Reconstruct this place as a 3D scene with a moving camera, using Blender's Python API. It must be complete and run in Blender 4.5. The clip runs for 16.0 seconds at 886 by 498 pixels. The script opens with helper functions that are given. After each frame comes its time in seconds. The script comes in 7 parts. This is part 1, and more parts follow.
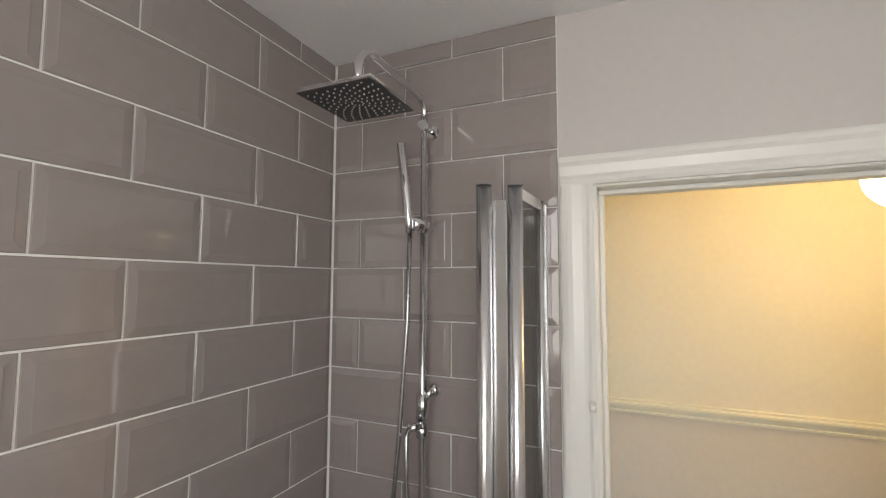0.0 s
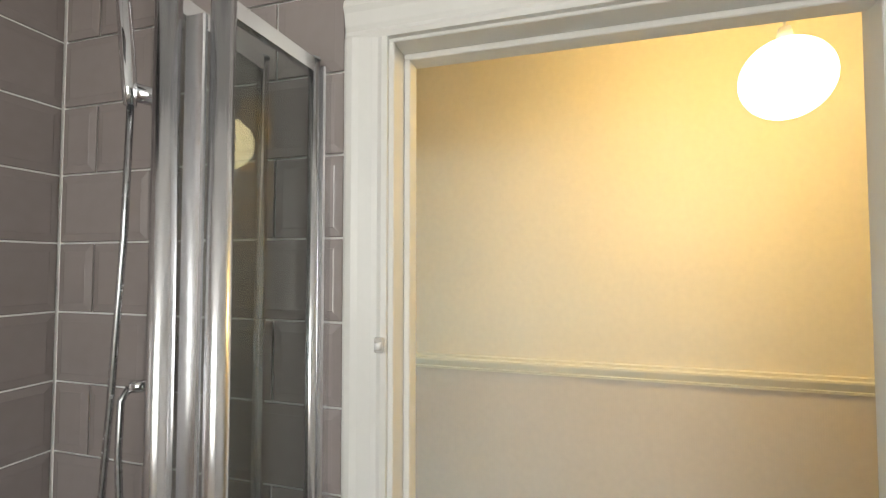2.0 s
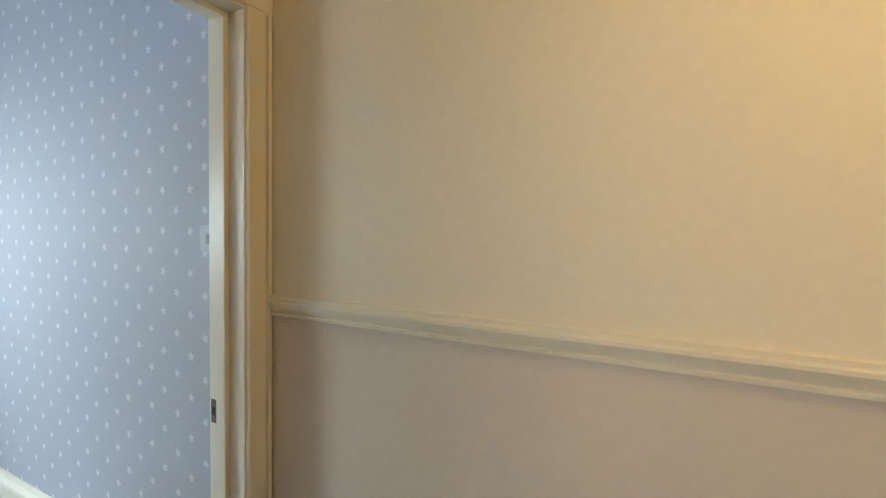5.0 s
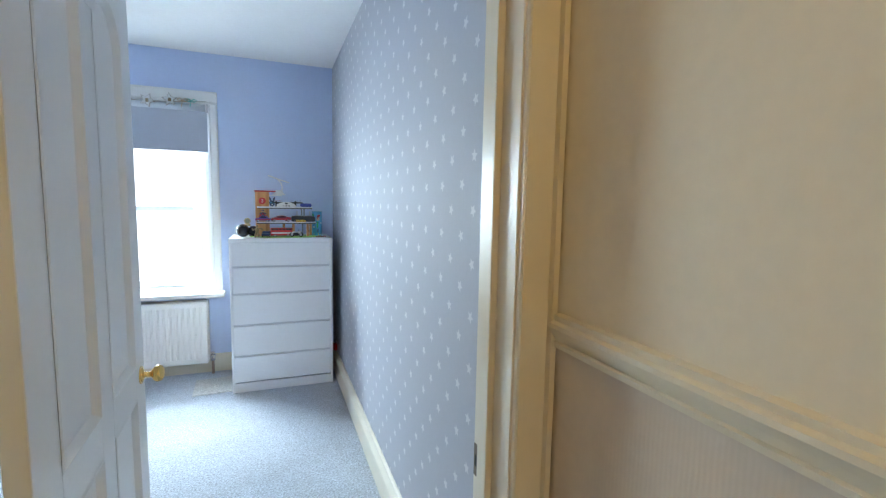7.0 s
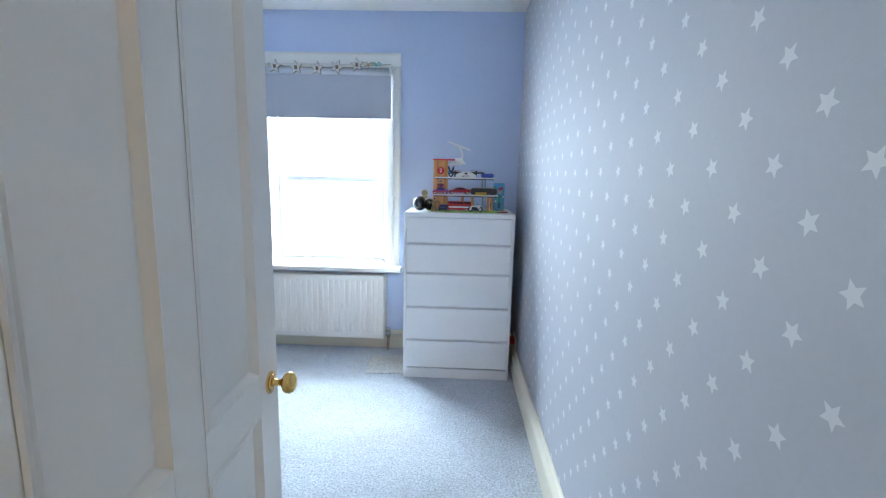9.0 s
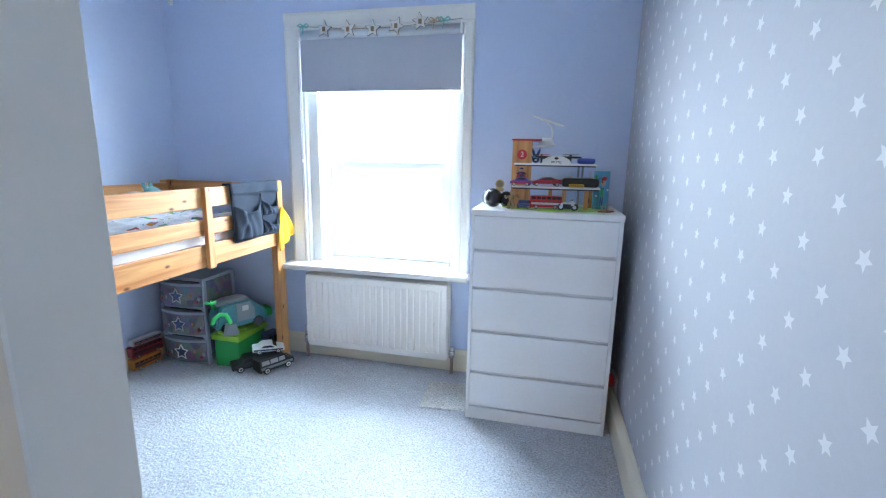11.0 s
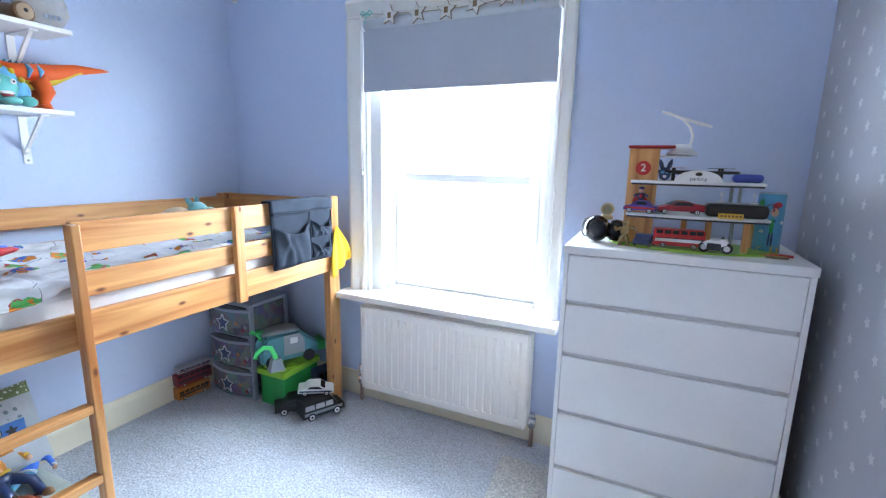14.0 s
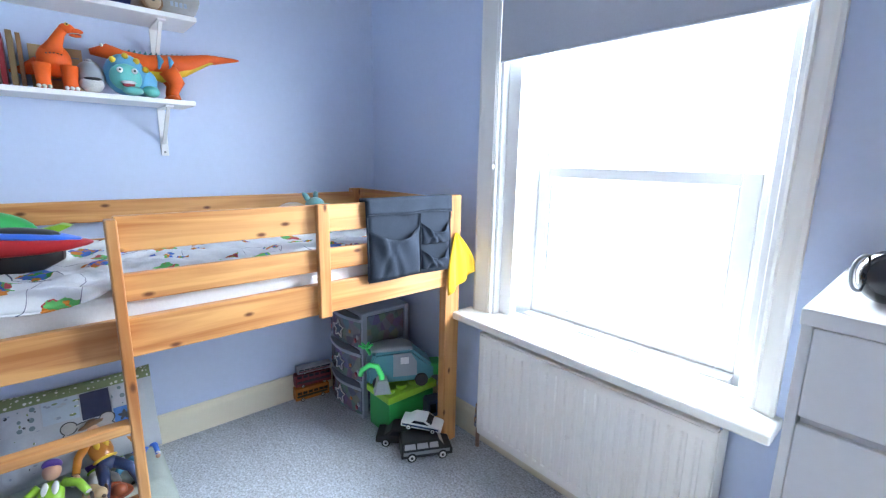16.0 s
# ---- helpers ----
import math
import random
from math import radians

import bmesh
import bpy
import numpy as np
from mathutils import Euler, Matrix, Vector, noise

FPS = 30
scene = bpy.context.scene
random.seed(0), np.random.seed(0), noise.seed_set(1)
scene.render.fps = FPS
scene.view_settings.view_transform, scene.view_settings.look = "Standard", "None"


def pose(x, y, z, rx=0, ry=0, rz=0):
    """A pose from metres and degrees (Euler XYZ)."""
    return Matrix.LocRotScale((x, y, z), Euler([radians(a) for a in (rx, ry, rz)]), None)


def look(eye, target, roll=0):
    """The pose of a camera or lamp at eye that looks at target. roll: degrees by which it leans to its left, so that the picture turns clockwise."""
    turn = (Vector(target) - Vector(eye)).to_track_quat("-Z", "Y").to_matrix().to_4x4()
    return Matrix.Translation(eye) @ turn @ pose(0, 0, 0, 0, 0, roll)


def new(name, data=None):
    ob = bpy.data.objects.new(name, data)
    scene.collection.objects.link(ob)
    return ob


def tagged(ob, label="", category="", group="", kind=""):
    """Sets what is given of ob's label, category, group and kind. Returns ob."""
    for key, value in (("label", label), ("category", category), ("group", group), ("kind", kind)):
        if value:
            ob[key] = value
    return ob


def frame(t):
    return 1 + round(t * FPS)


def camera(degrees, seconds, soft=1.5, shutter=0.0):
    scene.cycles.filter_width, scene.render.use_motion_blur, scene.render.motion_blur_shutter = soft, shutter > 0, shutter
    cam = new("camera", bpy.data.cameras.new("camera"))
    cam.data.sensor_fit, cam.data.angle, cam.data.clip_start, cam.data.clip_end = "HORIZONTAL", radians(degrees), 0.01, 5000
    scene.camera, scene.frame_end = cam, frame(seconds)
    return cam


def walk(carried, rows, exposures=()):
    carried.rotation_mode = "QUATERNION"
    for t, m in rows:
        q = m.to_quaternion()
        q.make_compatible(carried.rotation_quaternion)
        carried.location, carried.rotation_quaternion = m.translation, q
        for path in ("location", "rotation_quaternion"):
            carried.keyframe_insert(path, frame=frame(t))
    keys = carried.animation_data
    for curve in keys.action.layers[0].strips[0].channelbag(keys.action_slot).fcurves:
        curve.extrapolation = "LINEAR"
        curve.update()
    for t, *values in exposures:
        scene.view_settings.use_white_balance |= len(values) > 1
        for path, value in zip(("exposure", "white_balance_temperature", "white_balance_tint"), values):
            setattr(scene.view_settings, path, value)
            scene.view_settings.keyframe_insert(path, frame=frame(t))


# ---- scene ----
cam = camera(89.6, 16.0, soft=1.25)
PATH = [
    (0, (-2.279, -0.154, 1.705), (-0.452, 0.647, 1.852), 0.2),
    (0.5, (-2.208, -0.206, 1.674), (-0.361, 0.545, 1.824), -0.0),
    (1, (-2.082, -0.284, 1.641), (-0.218, 0.425, 1.787), 0.0),
    (1.5, (-1.974, -0.348, 1.587), (-0.087, 0.301, 1.713), 0.1),
    (2, (-1.851, -0.36, 1.546), (0.07, 0.191, 1.621), -0.0),
    (2.5, (-1.727, -0.359, 1.513), (0.238, 0.008, 1.587), -0.1),
    (3, (-1.601, -0.368, 1.487), (0.384, -0.126, 1.525), 0.4),
    (3.2, (-1.536, -0.371, 1.471), (0.452, -0.152, 1.502), 0.7),
    (5.5, (-0.792, -0.195, 1.356), (0.784, 1.028, 1.219), 0.9),
    (6, (-0.666, -0.115, 1.354), (0.634, 1.394, 1.176), 0.8),
    (6.5, (-0.556, 0.008, 1.356), (0.444, 1.731, 1.17), 1.0),
    (7, (-0.484, 0.118, 1.362), (0.23, 1.975, 1.163), 1.1),
    (7.5, (-0.424, 0.2, 1.366), (-0.051, 2.154, 1.16), 1.4),
    (8, (-0.425, 0.357, 1.353), (-0.309, 2.341, 1.129), 1.5),
    (8.5, (-0.445, 0.548, 1.336), (-0.431, 2.53, 1.071), 1.5),
    (9, (-0.424, 0.688, 1.322), (-0.489, 2.661, 1.003), 1.3),
    (11.5, (-0.427, 1.501, 1.336), (-0.964, 3.385, 0.934), 1.2),
    (12, (-0.421, 1.603, 1.35), (-1.058, 3.456, 0.948), 1.3),
    (12.5, (-0.446, 1.706, 1.361), (-1.12, 3.548, 0.97), 1.4),
    (13, (-0.469, 1.787, 1.37), (-1.166, 3.624, 0.994), 1.3),
    (13.5, (-0.497, 1.846, 1.367), (-1.209, 3.679, 1.0), 1.4),
    (14, (-0.518, 1.945, 1.36), (-1.336, 3.731, 0.988), 1.2),
    (14.5, (-0.523, 2.089, 1.353), (-1.533, 3.774, 0.975), 1.1),
    (15, (-0.543, 2.224, 1.351), (-1.733, 3.785, 0.966), 1.2),
    (15.5, (-0.59, 2.385, 1.338), (-1.926, 3.821, 0.953), 1.2),
    (16, (-0.63, 2.548, 1.332), (-2.099, 3.847, 0.939), 1.1),
]
walk(cam, [(t, look(eye, target, roll)) for t, eye, target, roll in PATH],
     [(0, 0.58, 6500, 7), (1.5, 0.70, 6450, 4), (3.2, 0.84, 6500, 3), (5.5, 0.12, 6850, 8), (6, 0.24, 6550, 7), (7, 0.30, 6450, 8), (9, 0.26, 6450, 10), (11.5, 0.24, 6400, 13), (14, 0.25, 6600, 16), (16, 0.10, 6750, 17)])

# ---- world, sun, large lights ----
world = bpy.data.worlds.new("sky")
scene.world = world
world.use_nodes = True
wn = world.node_tree.nodes
sky = wn.new("ShaderNodeTexSky")
sky.sky_type, sky.sun_disc = "NISHITA", False
sky.sun_elevation, sky.sun_rotation = radians(48), radians(200)
wn["Background"].inputs[1].default_value = 0.12
world.node_tree.links.new(sky.outputs[0], wn["Background"].inputs[0])


def lamp(name, kind, m, power, colour, size=None):
    d = bpy.data.lights.new(name, kind)
    d.energy, d.color = power, colour
    if kind == "SUN":
        d.angle = radians(12)
    elif kind == "AREA":
        d.shape, d.size, d.size_y = "RECTANGLE", size[0], size[1]
    else:
        d.shadow_soft_size = size
    o = new(name, d)
    o.matrix_world = m
    return o


lamp("sun", "SUN", pose(0, 0, 10, 42, 0, 200), 2.2, (1.0, 0.96, 0.9))
# the sky before the bedroom window, above the horizon
lamp("daylight_bedroom", "AREA", pose(-1.425, 4.85, 2.2, 90, 0, 180), 1350, (0.70, 0.88, 1.0), (5.0, 1.8))
lamp("daylight_sash", "AREA", pose(-1.425, 4.288, 1.34, 90, 0, 180), 44, (0.70, 0.88, 1.0), (0.98, 1.36))
# unseen fill lamp, added to brighten the bathroom from its far end
lamp("fill_bathroom", "AREA", pose(-3.05, -0.35, 1.75, 90, 0, -90), 11.8, (1.0, 0.94, 0.89), (0.98, 1.05))
lamp("landing_bulb", "POINT", pose(-0.5, -0.93, 2.05), 8.8, (1.0, 0.60, 0.16), 0.1)


# ---- materials ----
def link(nt, a, b):
    nt.links.new(a, b)


def M(name, col, rough=0.5, metal=0.0, var=0.06, scale=6.0, fine=90.0, bump=0.0, bscale=250.0, coat=0.0, sheen=0.0):
    """A painted, plastic, metal or cloth surface: base colour broken at two scales, roughness and fine relief."""
    m = bpy.data.materials.new(name)
    m.use_nodes = True
    nt = m.node_tree
    b = nt.nodes["Principled BSDF"]
    tc = nt.nodes.new("ShaderNodeTexCoord")
    n1, n2 = nt.nodes.new("ShaderNodeTexNoise"), nt.nodes.new("ShaderNodeTexNoise")
    n1.inputs["Scale"].default_value, n2.inputs["Scale"].default_value = scale, fine
    n1.inputs["Detail"].default_value = n2.inputs["Detail"].default_value = 3
    add = nt.nodes.new("ShaderNodeMath")
    ramp = nt.nodes.new("ShaderNodeMapRange")
    hsv = nt.nodes.new("ShaderNodeHueSaturation")
    hsv.inputs["Color"].default_value = (*col, 1)
    for n in (n1, n2):
        link(nt, tc.outputs["Object"], n.inputs["Vector"])
    link(nt, n1.outputs[0], add.inputs[0])
    link(nt, n2.outputs[0], add.inputs[1])
    link(nt, add.outputs[0], ramp.inputs[0])
    ramp.inputs[1].default_value, ramp.inputs[2].default_value = 0.6, 1.4
    ramp.inputs[3].default_value, ramp.inputs[4].default_value = 1 - var, 1 + var
    link(nt, ramp.outputs[0], hsv.inputs["Value"])
    link(nt, hsv.outputs[0], b.inputs["Base Color"])
    r2 = nt.nodes.new("ShaderNodeMapRange")
    r2.inputs[3].default_value, r2.inputs[4].default_value = max(rough - 0.06, 0.02), min(rough + 0.06, 1)
    link(nt, n1.outputs[0], r2.inputs[0])
    link(nt, r2.outputs[0], b.inputs["Roughness"])
    b.inputs["Metallic"].default_value = metal
    b.inputs["Coat Weight"].default_value = coat
    b.inputs["Sheen Weight"].default_value = sheen
    if bump:
        n3 = nt.nodes.new("ShaderNodeTexNoise")
        n3.inputs["Scale"].default_value = bscale
        bp = nt.nodes.new("ShaderNodeBump")
        bp.inputs["Strength"].default_value, bp.inputs["Distance"].default_value = bump, 0.002
        link(nt, tc.outputs["Object"], n3.inputs["Vector"])
        link(nt, n3.outputs[0], bp.inputs["Height"])
        link(nt, bp.outputs[0], b.inputs["Normal"])
    return m


def ribbed_paper(name, col, strength):
    """Lining paper with fine upright ribs, for walls along y."""
    m = M(name, col, 0.75, 0, 0.04, 2.5, 40)
    nt = m.node_tree
    tc = nt.nodes.new("ShaderNodeTexCoord")
    w, n, bp = nt.nodes.new("ShaderNodeTexWave"), nt.nodes.new("ShaderNodeTexNoise"), nt.nodes.new("ShaderNodeBump")
    w.bands_direction = "Y"
    w.inputs["Scale"].default_value, w.inputs["Distortion"].default_value = 40, 1.2
    n.inputs["Scale"].default_value = 120
    mix = nt.nodes.new("ShaderNodeMath")
    bp.inputs["Strength"].default_value, bp.inputs["Distance"].default_value = strength, 0.0012
    link(nt, tc.outputs["Object"], w.inputs["Vector"])
    link(nt, tc.outputs["Object"], n.inputs["Vector"])
    link(nt, w.outputs[1], mix.inputs[0])
    link(nt, n.outputs[0], mix.inputs[1])
    link(nt, mix.outputs[0], bp.inputs["Height"])
    link(nt, bp.outputs[0], nt.nodes["Principled BSDF"].inputs["Normal"])
    return m


def star_paper():
    """Grey wallpaper printed with staggered white five-pointed stars, 15 cm apart, 14 cm up."""
    m = M("star_wallpaper", (0.45, 0.46, 0.51), 0.7, 0, 0.03, 2.5, 60, 0.15, 500)
    nt = m.node_tree
    N = nt.nodes

    def op(kind, a, b=None, c=None):
        n = N.new("ShaderNodeMath")
        n.operation = kind
        for i, v in enumerate((a, b, c)):
            if v is None:
                continue
            if isinstance(v, (int, float)):
                n.inputs[i].default_value = v
            else:
                link(nt, v, n.inputs[i])
        return n.outputs[0]

    tc, sep = N.new("ShaderNodeTexCoord"), N.new("ShaderNodeSeparateXYZ")
    link(nt, tc.outputs["Object"], sep.inputs[0])
    R, ri, fifth = 0.0185, 0.0085, 2 * math.pi / 5
    n0, n1 = ri * math.sin(fifth / 2), R - ri * math.cos(fifth / 2)
    found = []
    for oy, oz in ((0.117, 0.087), (0.117 + 0.075, 0.087 + 0.07)):
        u = op("WRAP", op("SUBTRACT", sep.outputs[1], oy), 0.075, -0.075)
        v = op("WRAP", op("SUBTRACT", sep.outputs[2], oz), 0.07, -0.07)
        rho = op("SQRT", op("ADD", op("MULTIPLY", u, u), op("MULTIPLY", v, v)))
        cell, wn_ = N.new("ShaderNodeCombineXYZ"), N.new("ShaderNodeTexWhiteNoise")
        link(nt, op("ROUND", op("DIVIDE", op("SUBTRACT", sep.outputs[1], oy), 0.15)), cell.inputs[0])
        link(nt, op("ROUND", op("DIVIDE", op("SUBTRACT", sep.outputs[2], oz), 0.14)), cell.inputs[1])
        link(nt, cell.outputs[0], wn_.inputs["Vector"])
        ang = op("ADD", op("ARCTAN2", u, v), op("MULTIPLY", wn_.outputs["Value"], 1.1))
        phi = op("ABSOLUTE", op("WRAP", ang, fifth / 2, -fifth / 2))
        d = op("ADD", op("MULTIPLY", op("MULTIPLY", rho, op("COSINE", phi)), n0), op("MULTIPLY", op("MULTIPLY", rho, op("SINE", phi)), n1))
        found.append(op("LESS_THAN", d, n0 * R))
    mask = op("MAXIMUM", found[0], found[1])
    mix = N.new("ShaderNodeMix")
    mix.data_type = "RGBA"
    b = N["Principled BSDF"]
    old = b.inputs["Base Color"].links[0].from_socket
    link(nt, mask, mix.inputs[0])
    link(nt, old, mix.inputs[6])
    mix.inputs[7].default_value = (0.66, 0.66, 0.68, 1)
    link(nt, mix.outputs[2], b.inputs["Base Color"])
    return m


def carpet(name, col):
    """Deep cut pile, its tufts mottled light and dark."""
    m = M(name, col, 0.95, 0, 0.14, 3, 22, sheen=0.2)
    nt = m.node_tree
    tc = nt.nodes.new("ShaderNodeTexCoord")
    b = nt.nodes["Principled BSDF"]
    n, n2, bp = nt.nodes.new("ShaderNodeTexNoise"), nt.nodes.new("ShaderNodeTexNoise"), nt.nodes.new("ShaderNodeBump")
    n.inputs["Scale"].default_value, n.inputs["Detail"].default_value, n.inputs["Roughness"].default_value = 105, 6, 0.7
    n2.inputs["Scale"].default_value = 42
    add = nt.nodes.new("ShaderNodeMath")
    link(nt, tc.outputs["Object"], n.inputs["Vector"])
    link(nt, tc.outputs["Object"], n2.inputs["Vector"])
    link(nt, n.outputs[0], add.inputs[0])
    link(nt, n2.outputs[0], add.inputs[1])
    bp.inputs["Strength"].default_value, bp.inputs["Distance"].default_value = 0.9, 0.009
    link(nt, add.outputs[0], bp.inputs["Height"])
    link(nt, bp.outputs[0], b.inputs["Normal"])
    mix, ramp = nt.nodes.new("ShaderNodeMix"), nt.nodes.new("ShaderNodeMapRange")
    mix.data_type, mix.blend_type = "RGBA", "MULTIPLY"
    ramp.inputs[1].default_value, ramp.inputs[2].default_value = 0.35, 0.65
    ramp.inputs[3].default_value, ramp.inputs[4].default_value = 0.56, 1.38
    link(nt, n.outputs[0], ramp.inputs[0])
    old = b.inputs["Base Color"].links[0].from_socket
    mix.inputs[0].default_value = 1
    link(nt, old, mix.inputs[6])
    link(nt, ramp.outputs[0], mix.inputs[7])
    link(nt, mix.outputs[2], b.inputs["Base Color"])
    return m


def pine(name, axis):
    """Lacquered pine with grain running along the given axis and scattered dark knots."""
    m = bpy.data.materials.new(name)
    m.use_nodes = True
    nt = m.node_tree
    b = nt.nodes["Principled BSDF"]
    tc, mp, info = nt.nodes.new("ShaderNodeTexCoord"), nt.nodes.new("ShaderNodeMapping"), nt.nodes.new("ShaderNodeObjectInfo")
    sc = [32.0, 32.0, 32.0]
    sc[axis] = 1.6
    mp.inputs["Scale"].default_value = sc
    link(nt, tc.outputs["Object"], mp.inputs[0])
    offs = nt.nodes.new("ShaderNodeVectorMath")
    offs.operation = "ADD"
    sca = nt.nodes.new("ShaderNodeMath")
    sca.operation = "MULTIPLY"
    sca.inputs[1].default_value = 40
    link(nt, info.outputs["Random"], sca.inputs[0])
    link(nt, mp.outputs[0], offs.inputs[0])
    link(nt, sca.outputs[0], offs.inputs[1])
    g = nt.nodes.new("ShaderNodeTexNoise")
    g.inputs["Scale"].default_value, g.inputs["Detail"].default_value, g.inputs["Distortion"].default_value = 1.0, 5, 0.6
    link(nt, offs.outputs[0], g.inputs["Vector"])
    ramp = nt.nodes.new("ShaderNodeValToRGB")
    ramp.color_ramp.elements[0].position, ramp.color_ramp.elements[0].color = 0.32, (0.43, 0.155, 0.042, 1)
    ramp.color_ramp.elements[1].position, ramp.color_ramp.elements[1].color = 0.62, (0.67, 0.345, 0.13, 1)
    link(nt, g.outputs[0], ramp.inputs[0])
    # knots: sparse cells, squeezed along the grain
    vo, sp, flat, across = (nt.nodes.new("ShaderNode" + k) for k in ("TexVoronoi", "SeparateXYZ", "CombineXYZ", "Math"))
    vo.voronoi_dimensions = "2D"
    mk = nt.nodes.new("ShaderNodeMapping")
    mk.inputs["Scale"].default_value = (4.2, 9.0, 1.0)
    link(nt, tc.outputs["Object"], sp.inputs[0])
    link(nt, sp.outputs[axis], flat.inputs[0])
    link(nt, sp.outputs[(axis + 1) % 3], across.inputs[0])
    link(nt, sp.outputs[(axis + 2) % 3], across.inputs[1])
    link(nt, across.outputs[0], flat.inputs[1])
    link(nt, flat.outputs[0], mk.inputs[0])
    ok = nt.nodes.new("ShaderNodeVectorMath")
    ok.operation = "ADD"
    link(nt, mk.outputs[0], ok.inputs[0])
    link(nt, sca.outputs[0], ok.inputs[1])
    link(nt, ok.outputs[0], vo.inputs["Vector"])
    vo.inputs["Scale"].default_value = 1.0
    kr = nt.nodes.new("ShaderNodeMapRange")
    kr.inputs[1].default_value, kr.inputs[2].default_value = 0.028, 0.085
    kr.inputs[3].default_value, kr.inputs[4].default_value = 1.0, 0.0
    link(nt, vo.outputs["Distance"], kr.inputs[0])
    mix = nt.nodes.new("ShaderNodeMix")
    mix.data_type = "RGBA"
    mix.inputs[7].default_value = (0.13, 0.035, 0.01, 1)
    pick, some, kept_ = nt.nodes.new("ShaderNodeSeparateColor"), nt.nodes.new("ShaderNodeMath"), nt.nodes.new("ShaderNodeMath")
    some.operation, some.inputs[1].default_value, kept_.operation = "LESS_THAN", 0.78, "MULTIPLY"
    link(nt, vo.outputs["Color"], pick.inputs[0])
    link(nt, pick.outputs[0], some.inputs[0])
    link(nt, some.outputs[0], kept_.inputs[0])
    link(nt, kr.outputs[0], kept_.inputs[1])
    link(nt, kept_.outputs[0], mix.inputs[0])
    link(nt, ramp.outputs[0], mix.inputs[6])
    link(nt, mix.outputs[2], b.inputs["Base Color"])
    b.inputs["Roughness"].default_value = 0.38
    bp = nt.nodes.new("ShaderNodeBump")
    bp.inputs["Strength"].default_value, bp.inputs["Distance"].default_value = 0.12, 0.001
    link(nt, g.outputs[0], bp.inputs["Height"])
    link(nt, bp.outputs[0], b.inputs["Normal"])
    return m


def glass(name, tint=(1, 1, 1), clear=0.93):
    """A thin clear pane: light passes, with a grazing gloss."""
    m = bpy.data.materials.new(name)
    m.use_nodes = True
    nt = m.node_tree
    for n in list(nt.nodes):
        if n.type != "OUTPUT_MATERIAL":
            nt.nodes.remove(n)
    out = nt.nodes["Material Output"]
    t, g, mix, fr = (nt.nodes.new("ShaderNode" + k) for k in ("BsdfTransparent", "BsdfGlossy", "MixShader", "LayerWeight"))
    t.inputs[0].default_value = (*[c * clear for c in tint], 1)
    g.inputs["Roughness"].default_value = 0.02
    fr.inputs[0].default_value = 0.3
    po, ad = nt.nodes.new("ShaderNodeMath"), nt.nodes.new("ShaderNodeMath")
    po.operation, ad.operation = "POWER", "MULTIPLY_ADD"
    po.inputs[1].default_value, ad.inputs[1].default_value, ad.inputs[2].default_value = 4.0, 0.5, 0.045
    link(nt, fr.outputs["Facing"], po.inputs[0])
    link(nt, po.outputs[0], ad.inputs[0])
    link(nt, ad.outputs[0], mix.inputs[0])
    link(nt, t.outputs[0], mix.inputs[1])
    link(nt, g.outputs[0], mix.inputs[2])
    link(nt, mix.outputs[0], out.inputs[0])
    return m


def glow(name, col, strength):
    m = bpy.data.materials.new(name)
    m.use_nodes = True
    b = m.node_tree.nodes["Principled BSDF"]
    b.inputs["Base Color"].default_value = (*col, 1)
    b.inputs["Emission Color"].default_value = (*col, 1)
    b.inputs["Emission Strength"].default_value = strength
    return m


WHITE_GLOSS = M("white_gloss_paint", (0.80, 0.79, 0.76), 0.32, 0, 0.015, 2, 60)
CREAM_GLOSS = M("cream_gloss_paint", (0.80, 0.74, 0.60), 0.34, 0, 0.015, 2, 60)
CEILING = M("ceiling_emulsion", (0.84, 0.84, 0.84), 0.9, 0, 0.03, 3, 60, 0.1, 200)
BLUE = M("pale_blue_emulsion", (0.555, 0.645, 0.845), 0.8, 0, 0.03, 2.2, 45, 0.12, 180)
STARS = star_paper()
PAPER_UP = ribbed_paper("cream_lining_paper", (0.80, 0.725, 0.58), 0.03)
PAPER_LOW = ribbed_paper("beige_ribbed_paper", (0.68, 0.60, 0.51), 0.10)
WALL_WARM = M("white_emulsion", (0.76, 0.74, 0.72), 0.8, 0, 0.03, 2.2, 45, 0.12, 180)
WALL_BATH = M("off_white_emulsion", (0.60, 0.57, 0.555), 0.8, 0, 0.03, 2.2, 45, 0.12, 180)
TILE = M("grey_brown_glazed_tile", (0.31, 0.27, 0.262), 0.07, 0, 0.05, 4, 30, coat=0.3)
GROUT = M("white_grout", (0.85, 0.84, 0.82), 0.85, 0, 0.06, 20, 150, 0.3, 300)
CARPET, OFFCUT = carpet("carpet_pile", (0.52, 0.555, 0.62)), carpet("offcut_pile", (0.60, 0.60, 0.585))
VINYL = M("grey_vinyl", (0.30, 0.30, 0.31), 0.45, 0, 0.08, 6, 40)
PINE_Y, PINE_Z, PINE_X = pine("pine_along_y", 1), pine("pine_upright", 2), pine("pine_along_x", 0)
GLASS = glass("clear_glass")
CHROME = M("chrome", (0.78, 0.78, 0.80), 0.07, 1.0, 0.02)
ALU = M("polished_aluminium", (0.80, 0.80, 0.82), 0.24, 1.0, 0.03)
BRASS = M("polished_brass", (0.80, 0.55, 0.20), 0.16, 1.0, 0.05)
FOIL = M("white_foil_board", (0.89, 0.89, 0.89), 0.35, 0, 0.02, 4, 60)
RADIATOR = M("white_enamel", (0.90, 0.87, 0.82), 0.3, 0, 0.02)
